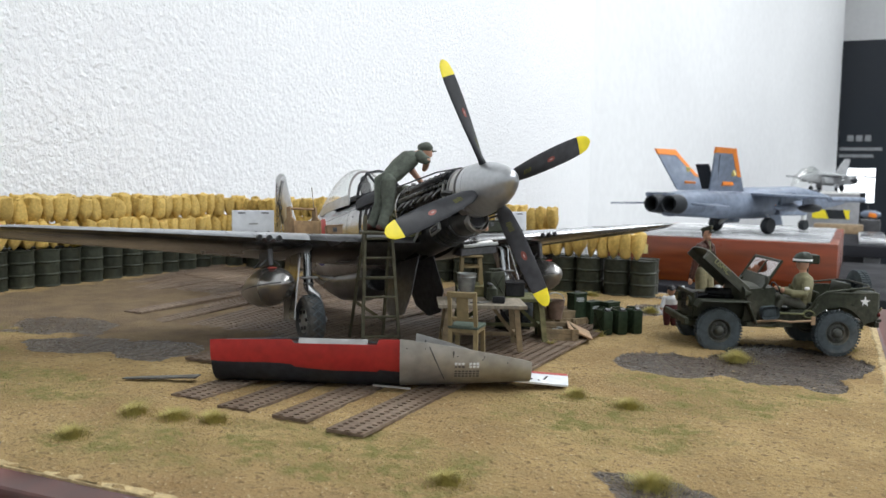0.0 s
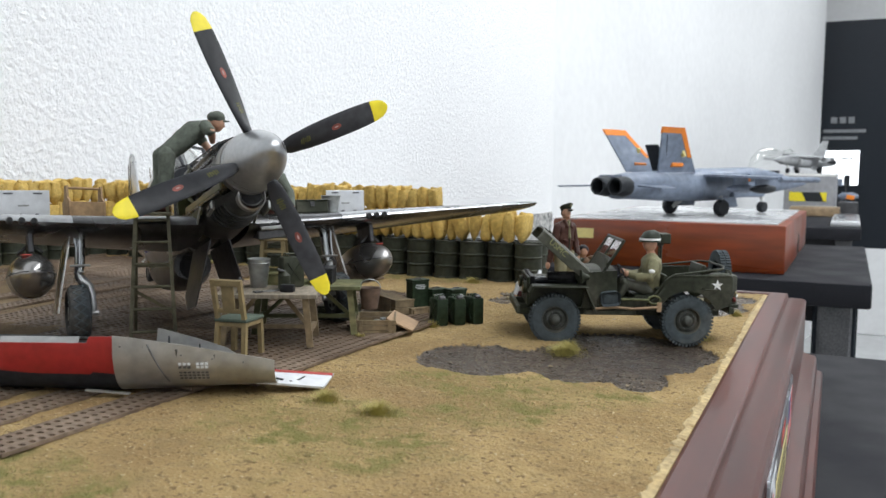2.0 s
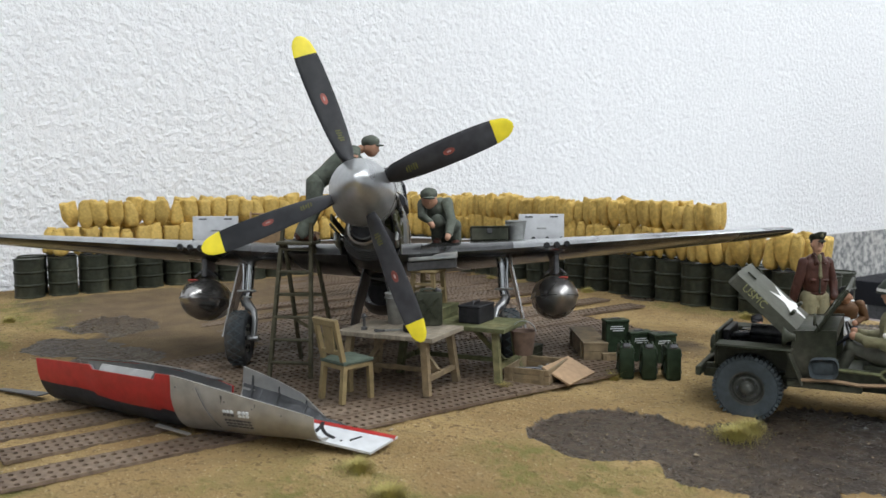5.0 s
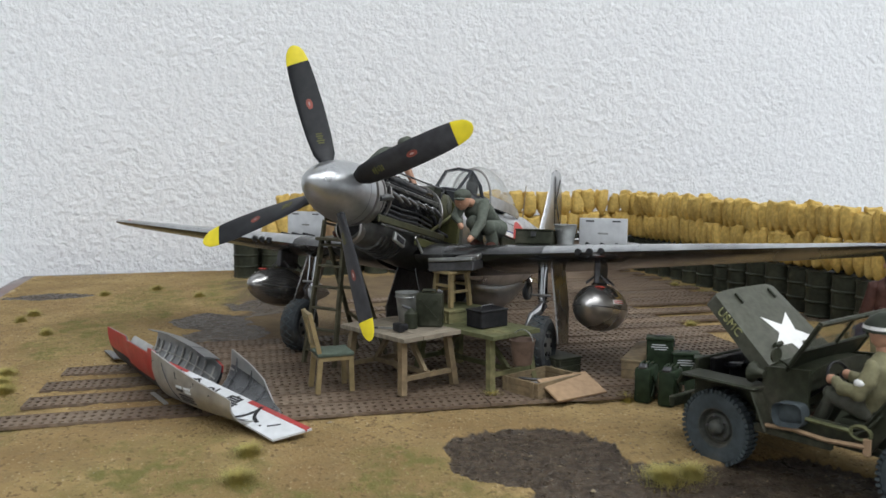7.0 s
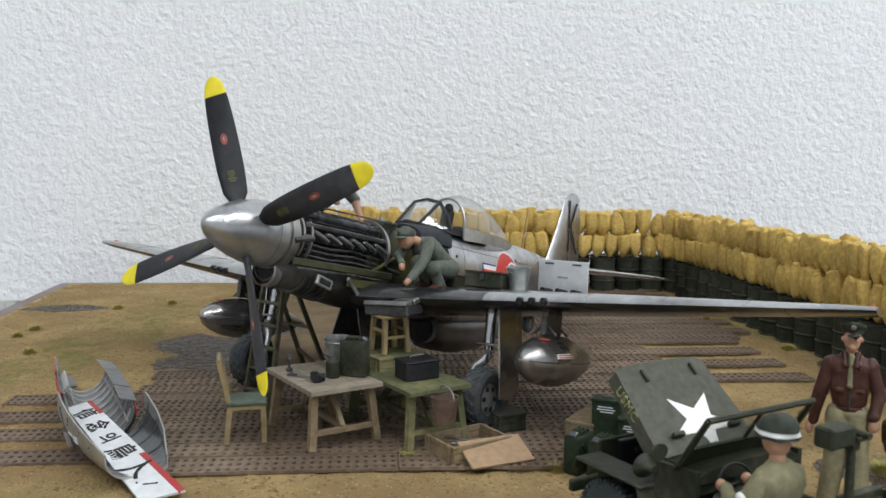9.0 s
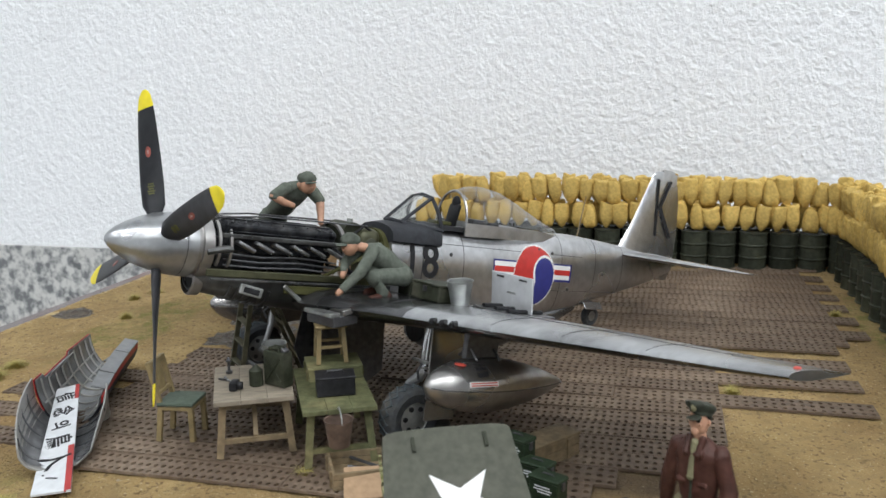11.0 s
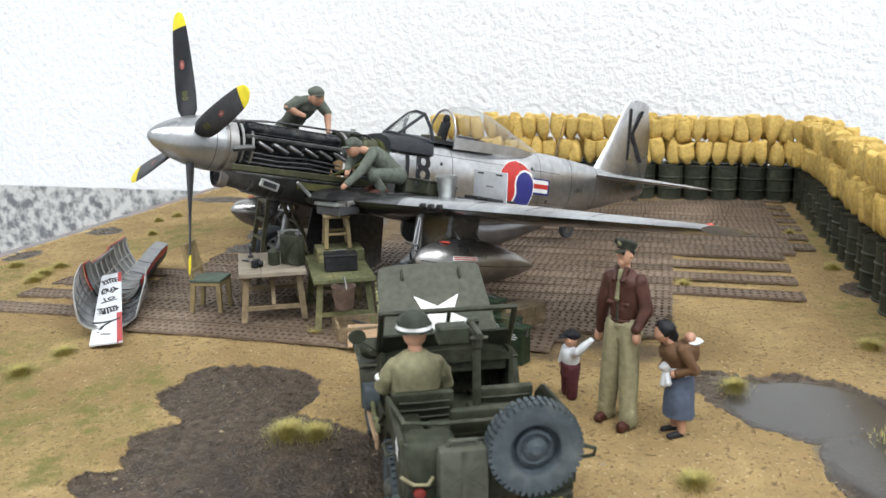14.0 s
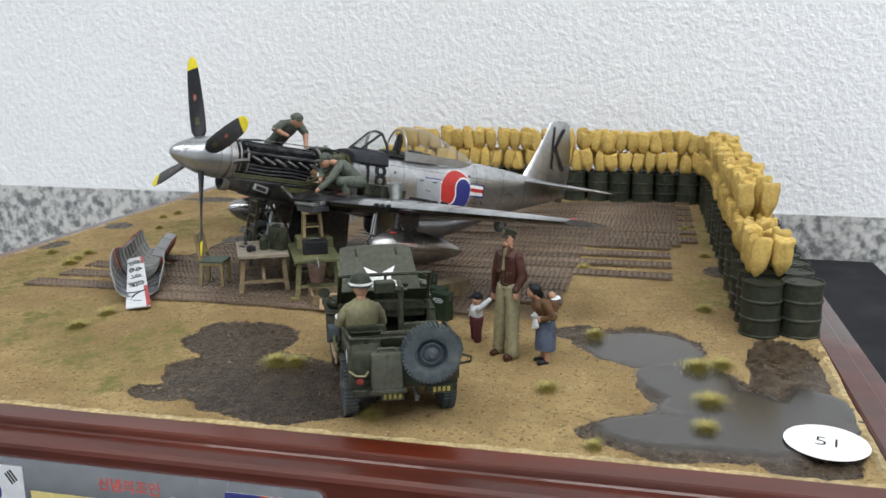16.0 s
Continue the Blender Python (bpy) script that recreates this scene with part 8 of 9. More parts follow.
def painted_board():
    far, near = V(-17.45, 11.75, 1.20), V(-10.77, 16.37, 0.42)
    d = near - far
    ln = d.length
    x = d.normalized()
    y = (V(0, 0, 1).cross(x).normalized() + V(0, 0, 0.15)).normalized()          # towards the red edge, tipped up
    z = x.cross(y).normalized()
    y = z.cross(x)
    m = Matrix(((x.x, y.x, z.x, 0), (x.y, y.y, z.y, 0), (x.z, y.z, z.z, 0), (0, 0, 0, 1)))
    m.translation = (far + near) / 2 * U
    t = thing("lettered_panel", "white painted panel with brushed black letters and a red edge", "panel", m)
    w, wf = 1.20, 0.84                               # near and far width

    def white_edge(f):
        return w / 2 - lerp(wf, w, f)
    made("panel", lambda b: slab(b, [(-ln / 2, w / 2), (-ln / 2, white_edge(0)), (ln / 2 - 0.34, white_edge(1)), (ln / 2, w / 2)], 0.07, place(0, 0, -0.035)), M_PANELWHITE, t)
    made("red_edge", lambda b: box(b, (ln * 0.31, w / 2 - 0.10, 0.012), (ln * 0.37, 0.20, 0.06)), M_RED, t)
    made("red_edge", lambda b: box(b, (-ln * 0.42, w / 2 - 0.07, 0.012), (ln * 0.16, 0.145, 0.06)), M_RED, t)
    for f, ch, size, tilt in ((0.12, "\u4fe1", 0.74, 10), (0.27, "\u5ff5", 0.78, -4), (0.41, "\uc758", 0.70, 8), (0.56, "\u9ce5", 0.92, 4), (0.73, "\u4eba", 1.08, 18)):
        mid = (white_edge(f) + w / 2 - 0.16) / 2
        part("brushed_letter", text_mesh(ch, size, place(ln * (f - 0.5), mid, 0.04, 0, 0, tilt), 0.008, 0.012), M_LETTER, t, "black brushed letter")
    made("brushed_dash", lambda b: box(b, (ln * 0.37, -0.02, 0.042), (0.07, 0.42, 0.016), (0, 0, -32), 0.005), M_LETTER, t)
    made("brushed_dot", lambda b: box(b, (ln * 0.33, -0.30, 0.042), (0.07, 0.07, 0.016), (0, 0, 20), 0.005), M_LETTER, t)
    return t


painted_board()

# the paper disc with a number on the ground
t = thing("number_disc", "white oval paper disc with a handwritten number on the ground", "label", cm(-3.1, 47.05, 0.02, 0, 1, 0))
made("disc", lambda b: lathe(b, [(1.36, 0), (1.36, 0.02)], 40), M_PAPER, t)
part("handwriting", text_mesh("51", 0.95, place(0.05, 0.05, 0.026, 0, 0, 78), 0.003, -0.01), M_LETTER, t)

# ---- painted figurines: plain mannequin shapes, one mesh each ----
def limb(b, pts, rs, mat, n=10):
    pts = [Vector(p) for p in pts]
    tube(b, pts, list(rs), n, mat)
    for p, r in zip(pts, rs):
        ball(b, p, r * 1.0, 10, 6, mat=mat)


def torso(b, low, high, fwd, w0, w1, d0, d1, mat, mid=1.0):
    """A body between two points, wide across fwd."""
    low, high, f = Vector(low), Vector(high), Vector(fwd).normalized()
    up = (high - low).normalized()
    side = f.cross(up).normalized()
    f = up.cross(side)
    rings = []
    for t, k in ((-0.06, 0.7), (0.0, 0.95), (0.2, 0.97 * mid), (0.4, 1.0 * mid), (0.6, 1.03), (0.78, 1.06), (0.90, 1.0), (0.98, 0.84), (1.05, 0.60), (1.12, 0.36)):
        c = low.lerp(high, t)
        w, d = lerp(w0, w1, t) * k, lerp(d0, d1, t) * k
        rings.append([c + side * w * math.cos(a) + f * d * math.sin(a) for a in np.linspace(0, math.tau, 16, endpoint=False)])
    loft(b, rings, mat=mat)
    return side, f


def figure(name, label, mats, fn):
    bm = bmesh.new()
    fn(bm)
    bmesh.ops.recalc_face_normals(bm, faces=bm.faces)
    bmesh.ops.subdivide_edges(bm, edges=bm.edges[:], cuts=1, use_grid_fill=True)
    bm.normal_update()
    for v in bm.verts:
        cloth = 1.0 if all(f.material_index != 0 for f in v.link_faces) else 0.25
        fold = 1 - 2 * abs(noise.noise(V(v.co.x * 2.2, v.co.y * 2.2, v.co.z * 4.2)))
        v.co += v.normal * cloth * (0.034 * fold + 0.03 * noise.noise(v.co * 3.5) + 0.014 * noise.noise(v.co * 9.0) - 0.012)
    return solo(name, bm, mats, label, "figurine", group="painted figurines", angle=60)


def head(b, c, r, skin, cap=None, f=(1, 0, 0), brim=True):
    c, f = Vector(c), Vector(f).normalized()
    ball(b, c, (r * 0.92, r * 0.92, r * 1.15), 14, 10, mat=skin)
    ball(b, c + f * r * 0.9 + V(0, 0, -r * 0.1), r * 0.16, 6, 4, mat=skin)
    if cap is not None:
        ball(b, c + V(0, 0, r * 0.55) - f * r * 0.1, (r * 1.06, r * 1.06, r * 0.75), 14, 8, mat=cap)
        if brim:
            ball(b, c + V(0, 0, r * 0.5) + f * r * 0.95, (r * 0.7, r * 0.7, r * 0.1), 12, 6, mat=cap)


def mechanic_standing(b):
    sk, ov, bt = 0, 1, 2
    f = V(0.45, 0.89, 0)
    for s, foot in ((1, (-20.45, 18.75, 5.72)), (-1, (-21.15, 19.05, 5.72))):
        hip = V(-20.75, 19.5, 7.75) + V(0.89, -0.45, 0) * 0.26 * s
        knee = (hip + Vector(foot)) / 2 + f * 0.18
        limb(b, [hip, knee, Vector(foot) + V(0, 0, 0.1)], [0.36, 0.29, 0.23], ov)
        limb(b, [Vector(foot) - f * 0.12, Vector(foot) + f * 0.4 - V(0, 0, 0.08)], [0.17, 0.15], bt)
    torso(b, (-20.75, 19.5, 7.75), (-20.15, 20.85, 8.95), (0.3, 0.6, -0.6), 0.5, 0.66, 0.36, 0.42, ov)
    limb(b, [(-19.6, 20.6, 8.95), (-19.12, 20.35, 8.76)], [0.26, 0.2], ov)
    limb(b, [(-19.1, 20.35, 8.75), (-19.3, 20.65, 8.5), (-19.5, 20.9, 8.36)], [0.17, 0.14, 0.11], sk)
    limb(b, [(-20.65, 21.1, 8.9), (-20.58, 21.55, 8.4)], [0.26, 0.2], ov)
    limb(b, [(-20.55, 21.57, 8.36), (-20.2, 21.72, 7.9), (-20.0, 21.8, 7.65)], [0.17, 0.13, 0.11], sk)
    limb(b, [(-20.1, 20.95, 9.0), (-19.85, 21.3, 9.15)], [0.18, 0.16], sk)
    head(b, (-19.72, 21.45, 9.16), 0.34, sk, 3, (0.5, 0.6, -0.3))


figure("mechanic_figurine", "painted figurine in grey-green overalls leaning over the engine", [M_SKIN, M_COVERALL, M_BOOT, M_COVERALL], mechanic_standing)


def mechanic_crouching(b):
    sk, ov, bt = 0, 1, 2
    for foot, knee, hip in (((-18.5, 24.7, 5.28), (-18.35, 24.45, 6.0), (-19.4, 25.2, 5.85)), ((-19.2, 24.25, 5.32), (-18.75, 23.95, 6.15), (-19.75, 24.75, 5.9))):
        limb(b, [hip, knee, V(*foot) + V(0, 0, 0.12)], [0.38, 0.3, 0.22], ov)
        limb(b, [V(*foot) + V(-0.1, 0.1, 0.0), V(*foot) + V(0.34, -0.30, -0.04)], [0.19, 0.16], bt)
    torso(b, (-19.6, 25.0, 5.95), (-19.05, 24.05, 6.85), (0.5, -0.5, -0.5), 0.5, 0.64, 0.38, 0.44, ov)
    limb(b, [(-18.65, 24.35, 6.9), (-17.95, 24.05, 6.25), (-17.5, 23.6, 5.75)], [0.25, 0.19, 0.14], ov)
    limb(b, [(-17.6, 23.7, 5.85), (-17.38, 23.42, 5.6)], [0.13, 0.11], sk)
    limb(b, [(-19.25, 23.6, 6.85), (-18.75, 23.2, 6.4), (-18.35, 23.3, 6.2)], [0.24, 0.18, 0.13], ov)
    limb(b, [(-18.4, 23.3, 6.2), (-18.2, 23.3, 6.05)], [0.13, 0.11], sk)
    limb(b, [(-18.95, 23.9, 6.95), (-18.72, 23.6, 7.05)], [0.18, 0.16], sk)
    head(b, (-18.62, 23.45, 7.08), 0.34, sk, 3, (0.7, -0.5, -0.3))


figure("mechanic_figurine", "painted figurine in grey-green overalls crouching on the wing", [M_SKIN, M_COVERALL, M_BOOT, M_COVERALL], mechanic_crouching)

M_CAPDARK = material("dark_olive_cap", (0.035, 0.038, 0.027), 0.6, 0.0, 0.3, 600, 80, 0.1)
M_CAPOLIVE = material("olive_cap_cloth", (0.042, 0.046, 0.034), 0.7, 0.0, 0.25, 600, 80, 0.1)
OF = V(0.45, -0.89, 0)
OR = V(-0.89, -0.45, 0)


def officer(b):
    sk, tr, jk, bt, cap, tie, crown, hair = 0, 1, 2, 3, 4, 5, 6, 7
    OF, OR = V(0.86, -0.51, 0), V(-0.51, -0.86, 0)
    o = V(-9.0, 35.3, terrain(-9, 35.3))
    for s, fx in ((1, 0.1), (-1, 0.28)):
        foot = o + OR * 0.52 * s + OF * fx + V(0, 0, 0.15)
        hip = o + OR * 0.26 * s + V(0, 0, 2.85)
        limb(b, [hip, o + OR * 0.36 * s + OF * 0.15 + V(0, 0, 1.5), foot + V(0, 0, 0.1)], [0.42, 0.33, 0.29], tr, 12)
        limb(b, [foot + V(0, 0, 0.12), foot + OF * 0.06 + V(0, 0, 0.3)], [0.31, 0.27], tr)
        limb(b, [foot - OF * 0.1 - V(0, 0, 0.02), foot + OF * 0.45 - V(0, 0, 0.04)], [0.18, 0.16], bt)
    torso(b, o + V(0, 0, 2.55), o + V(0, 0, 3.1), OF, 0.50, 0.52, 0.36, 0.37, tr)
    torso(b, o + V(0, 0, 3.12), o + V(0, 0, 4.42), OF, 0.50, 0.66, 0.38, 0.40, jk, 1.06)
    torso(b, o + V(0, 0, 3.0), o + V(0, 0, 3.16), OF, 0.50, 0.51, 0.38, 0.38, jk)
    hand = V(-9.72, 34.42, 2.5)
    limb(b, [o + OR * 0.58 + V(0, 0, 4.24), o + OR * 0.84 + V(0, 0, 3.45), hand + V(0.08, 0.08, 0.28)], [0.24, 0.22, 0.17], jk)
    ball(b, hand, (0.14, 0.14, 0.19), 10, 8, mat=sk)
    h2 = o - OR * 0.74 + OF * 0.35 + V(0, 0, 2.72)
    limb(b, [o - OR * 0.58 + V(0, 0, 4.24), o - OR * 0.86 + V(0, 0, 3.5), h2 + V(0, 0, 0.25)], [0.24, 0.22, 0.17], jk)
    ball(b, h2, (0.15, 0.15, 0.18), 10, 8, mat=sk)
    limb(b, [o + V(0, 0, 4.4), o + OF * 0.06 + V(0, 0, 4.8)], [0.18, 0.16], sk)
    c = o + OF * 0.08 + V(0, 0, 4.98)
    head(b, c, 0.29, sk)
    # collar, shirt front and tie
    for s in (-1, 1):
        limb(b, [o + OF * 0.2 + OR * 0.2 * s + V(0, 0, 4.58), o + OF * 0.42 + OR * 0.16 * s + V(0, 0, 4.3)], [0.09, 0.07], jk, 6)
    limb(b, [o + OF * 0.30 + V(0, 0, 4.5), o + OF * 0.46 + V(0, 0, 3.75)], [0.09, 0.07], tie, 6)
    # peaked cap
    rings = []
    ball(b, c - OF * 0.07 + V(0, 0, 0.04), (0.285, 0.285, 0.27), 12, 8, mat=hair)
    for s in (-1, 1):
        ball(b, c + OR * 0.27 * s + V(0, 0, -0.02), (0.05, 0.05, 0.08), 8, 6, mat=sk)
        ball(b, c + OF * 0.245 + OR * 0.1 * s + V(0, 0, 0.05), (0.035, 0.035, 0.02), 6, 4, mat=hair)
    ball(b, c + OF * 0.22 + V(0, 0, -0.2), (0.1, 0.1, 0.09), 8, 6, mat=sk)
    for r, z in ((0.29, 0.12), (0.30, 0.20), (0.385, 0.31), (0.37, 0.36), (0.22, 0.40)):
        rings.append([c + V(r * math.cos(a), r * math.sin(a), z + 0.13 * (V(math.cos(a), math.sin(a), 0).dot(OF)) * r / 0.4) for a in np.linspace(0, math.tau, 18, endpoint=False)])
    loft(b, rings, mat=crown)
    ball(b, c + OF * 0.32 + V(0, 0, 0.13), (0.2, 0.2, 0.05), 12, 6, mat=cap)
    ball(b, c + OF * 0.36 + V(0, 0, 0.36), 0.065, 8, 6, mat=tie)
    # collar wings, pocket flaps, zip line and cuffs of the jacket
    for s in (-1, 1):
        ball(b, o + OF * 0.36 + OR * 0.22 * s + V(0, 0, 4.3), (0.08, 0.08, 0.13), 8, 6, mat=jk)
        box(b, o + OF * 0.355 + OR * 0.3 * s + V(0, 0, 3.62), (0.1, 0.26, 0.1), (0, 0, -31), 0.03, mat=jk)
    limb(b, [o + OF * 0.425 + V(0, 0, 3.9), o + OF * 0.42 + V(0, 0, 3.15)], [0.03, 0.03], cap, 6)
    for v in b.verts:
        v.co = V(o.x + (v.co.x - o.x) * 0.86, o.y + (v.co.y - o.y) * 0.86, o.z + (v.co.z - o.z) * 1.03)


figure("officer_figurine", "painted figurine in brown leather jacket, khaki trousers and peaked cap", [M_SKIN, M_KHAKI, M_LEATHER, M_BOOT, M_CAPDARK, M_SHIRT, M_CAPOLIVE, M_DARKHAIR], officer)


def child(b):
    sk, tr, sh, hair = 0, 1, 2, 3
    o = V(-10.45, 33.62, terrain(-10.4, 33.6))
    for s in (-1, 1):
        limb(b, [o + OR * 0.18 * s + V(0, 0, 1.0), o + OR * 0.2 * s + V(0, 0, 0.12)], [0.24, 0.17], tr)
    torso(b, o + V(0, 0, 0.75), o + V(0, 0, 1.2), OF, 0.40, 0.36, 0.30, 0.28, tr)
    torso(b, o + V(0, 0, 1.1), o + V(0, 0, 1.6), OF, 0.34, 0.36, 0.26, 0.26, sh)
    limb(b, [o - OR * 0.34 + V(0, 0, 1.55), o - OR * 0.62 + V(0, 0, 1.7), V(-9.95, 34.3, 2.25)], [0.15, 0.13, 0.09], sh)
    limb(b, [o + OR * 0.34 + V(0, 0, 1.5), o + OR * 0.52 + OF * 0.1 + V(0, 0, 1.05)], [0.15, 0.11], sh)
    ball(b, o + OR * 0.54 + OF * 0.12 + V(0, 0, 0.95), 0.09, 8, 6, mat=sk)
    head(b, o + V(0, 0, 1.93), 0.24, sk)
    ball(b, o + V(0, 0, 2.06) - OF * 0.04, (0.26, 0.26, 0.19), 12, 8, mat=hair)
    ball(b, o + V(0, 0, 2.02) + OF * 0.18, (0.18, 0.18, 0.04), 10, 6, mat=hair)


figure("child_figurine", "small painted figurine in white shirt and maroon trousers", [M_SKIN, M_MAROON, M_PANELWHITE, M_DARKHAIR], child)


def woman(b):
    sk, sk2, bl, wh, hair, bt = 0, 1, 2, 3, 4, 5
    o = V(-8.6, 36.95, terrain(-8.6, 37))
    for s in (-1, 1):
        limb(b, [o + OR * 0.2 * s + V(0, 0, 0.75), o + OR * 0.24 * s + V(0, 0, 0.15)], [0.15, 0.11], sk)
        limb(b, [o + OR * 0.24 * s + V(0, 0, 0.08), o + OR * 0.24 * s + OF * 0.35 + V(0, 0, 0.06)], [0.11, 0.09], bt)
    rings = []
    for z, w, d in ((0.62, 0.52, 0.42), (1.1, 0.52, 0.42), (1.6, 0.47, 0.38), (2.05, 0.40, 0.34)):
        rings.append([o + OR * w * math.cos(a) * (1 + 0.04 * math.sin(6 * a)) + OF * d * math.sin(a) + V(0, 0, z) for a in np.linspace(0, math.tau, 24, endpoint=False)])
    loft(b, rings, mat=sk2)
    torso(b, o + V(0, 0, 1.95), o + OF * 0.34 + V(0, 0, 2.72), OF, 0.42, 0.48, 0.34, 0.34, bl)
    torso(b, o + V(0, 0, 1.9), o + OF * 0.04 + V(0, 0, 2.18), OF, 0.47, 0.48, 0.41, 0.41, wh)
    ball(b, o + OF * 0.45 + V(0, 0, 2.08), (0.2, 0.2, 0.16), 10, 8, mat=wh)
    limb(b, [o + OF * 0.42 + V(0, 0, 2.1), o + OF * 0.5 + V(0, 0, 1.55)], [0.12, 0.09], wh)
    limb(b, [o + OF * 0.42 + OR * 0.1 + V(0, 0, 2.1), o + OF * 0.46 - OR * 0.22 + V(0, 0, 1.65)], [0.1, 0.07], wh)
    for s in (-1, 1):
        limb(b, [o + OF * 0.2 + OR * 0.5 * s + V(0, 0, 2.7), o + OR * 0.68 * s - OF * 0.05 + V(0, 0, 2.2), o + OR * 0.42 * s + OF * 0.3 + V(0, 0, 2.0)], [0.2, 0.17, 0.12], bl)
        ball(b, o + OR * 0.36 * s + OF * 0.4 + V(0, 0, 1.98), 0.11, 8, 6, mat=sk)
    limb(b, [o + OF * 0.35 + V(0, 0, 2.75), o + OF * 0.55 + V(0, 0, 3.0)], [0.15, 0.14], sk)
    head(b, o + OF * 0.62 + V(0, 0, 3.12), 0.25, sk)
    ball(b, o + OF * 0.54 + V(0, 0, 3.22), (0.29, 0.29, 0.26), 14, 10, mat=hair)
    limb(b, [o + OF * 0.45 + V(0, 0, 3.15), o + OF * 0.28 + V(0, 0, 2.92)], [0.24, 0.17], hair)
    # bundled infant on the back
    ball(b, o - OF * 0.2 + V(0, 0, 2.48), (0.32, 0.32, 0.42), 12, 8, mat=bl)
    ball(b, o - OF * 0.2 - OR * 0.1 + V(0, 0, 2.92), 0.16, 10, 8, mat=sk)
    ball(b, o - OF * 0.32 + V(0, 0, 2.78), (0.3, 0.3, 0.08), 10, 6, mat=wh)


figure("woman_figurine", "painted figurine in brown blouse and blue-grey skirt with a bundle", [M_SKIN, M_SKIRT, M_BLOUSE, M_PANELWHITE, M_DARKHAIR, M_BLACK], woman)

JM = JEEP.matrix_world.copy()
JM.translation = JM.translation / U


def driver(b):
    sk, tr, sh, hel, wh, bt = 0, 1, 2, 3, 4, 5
    f = V(1, 0, 0)
    for s in (-1, 1):
        limb(b, [(-0.9, 0.78 + 0.2 * s, 2.32), (0.15, 0.78 + 0.28 * s, 2.6), (0.5, 0.78 + 0.26 * s, 1.85)], [0.3, 0.25, 0.17], tr)
        limb(b, [(0.5, 0.78 + 0.26 * s, 1.78), (0.85, 0.78 + 0.26 * s, 1.8)], [0.15, 0.13], bt)
        limb(b, [(-0.98, 0.78 + 0.50 * s, 3.52), (-0.92, 0.78 + 0.66 * s, 3.25), (-0.75, 0.78 + 0.76 * s, 2.92), (-0.3, 0.78 + 0.62 * s, 2.92), (0.0, 0.78 + 0.42 * s, 3.0)], [0.22, 0.23, 0.21, 0.18, 0.14], sh)
        ball(b, (0.14, 0.78 + 0.4 * s, 3.04), 0.13, 8, 6, mat=sk)
    torso(b, (-1.0, 0.78, 2.35), (-1.0, 0.78, 3.72), f, 0.50, 0.68, 0.36, 0.40, sh)
    limb(b, [(-0.98, 0.78, 3.75), (-0.94, 0.78, 4.05)], [0.18, 0.16], sk)
    head(b, (-0.92, 0.78, 4.32), 0.32, sk)
    rings = []
    for r, z in ((0.44, 4.40), (0.43, 4.48), (0.40, 4.62), (0.32, 4.78), (0.16, 4.88), (0.02, 4.90)):
        rings.append([V(-0.93 + r * 1.05 * math.cos(a), 0.78 + r * math.sin(a), z) for a in np.linspace(0, math.tau, 20, endpoint=False)])
    loft(b, rings, mat=hel)
    rings = []
    for r, z in ((0.442, 4.47), (0.432, 4.56)):
        rings.append([V(-0.93 + r * 1.05 * math.cos(a), 0.78 + r * math.sin(a), z) for a in np.linspace(0, math.tau, 20, endpoint=False)])
    loft(b, rings, False, False, mat=wh)
    ball(b, (-0.82, 1.66, 3.2), (0.12, 0.07, 0.07), 8, 6, mat=wh)
    bmesh.ops.transform(b, matrix=JM @ Matrix.Translation((-0.50, 0.30, 0)) @ Matrix.Diagonal((1, 0.95, 1, 1)), verts=b.verts)


figure("driver_figurine", "painted figurine in olive uniform and striped helmet sitting in the jeep", [M_SKIN, M_OLIVELIGHT, M_SHIRT, M_CAPGREEN, M_WHITE, M_BOOT], driver)

# ---- the next displays ----
t = thing("model_plinth", "orange lacquered wooden plinth with a white top, on the second table", "plinth", cm(-19.25, 142, TABLE_Z))
M_TOPWHITE = material("dull_white_board", (0.50, 0.51, 0.52), 0.25, 0.0, 0.06, 100, 20)
PW, PD, PH = 31.9, 56.0, 6.5
made("plinth_body", lambda b: box(b, (0, 0, PH / 2), (PW, PD, PH), bevel=0.25, seg=2), M_PLINTH, t)
made("white_top", lambda b: box(b, (0, 0, PH + 0.05), (PW - 2.4, PD - 2.4, 0.14), bevel=0.03), M_TOPWHITE, t, "glossy white top board")
made("name_plate", lambda b: box(b, (-12.35, -PD / 2 - 0.03, PH - 2.0), (5.0, 0.08, 1.4), bevel=0.02), M_BRASS, t, "yellow name plate")
PTOP = TABLE_Z + PH + 0.12


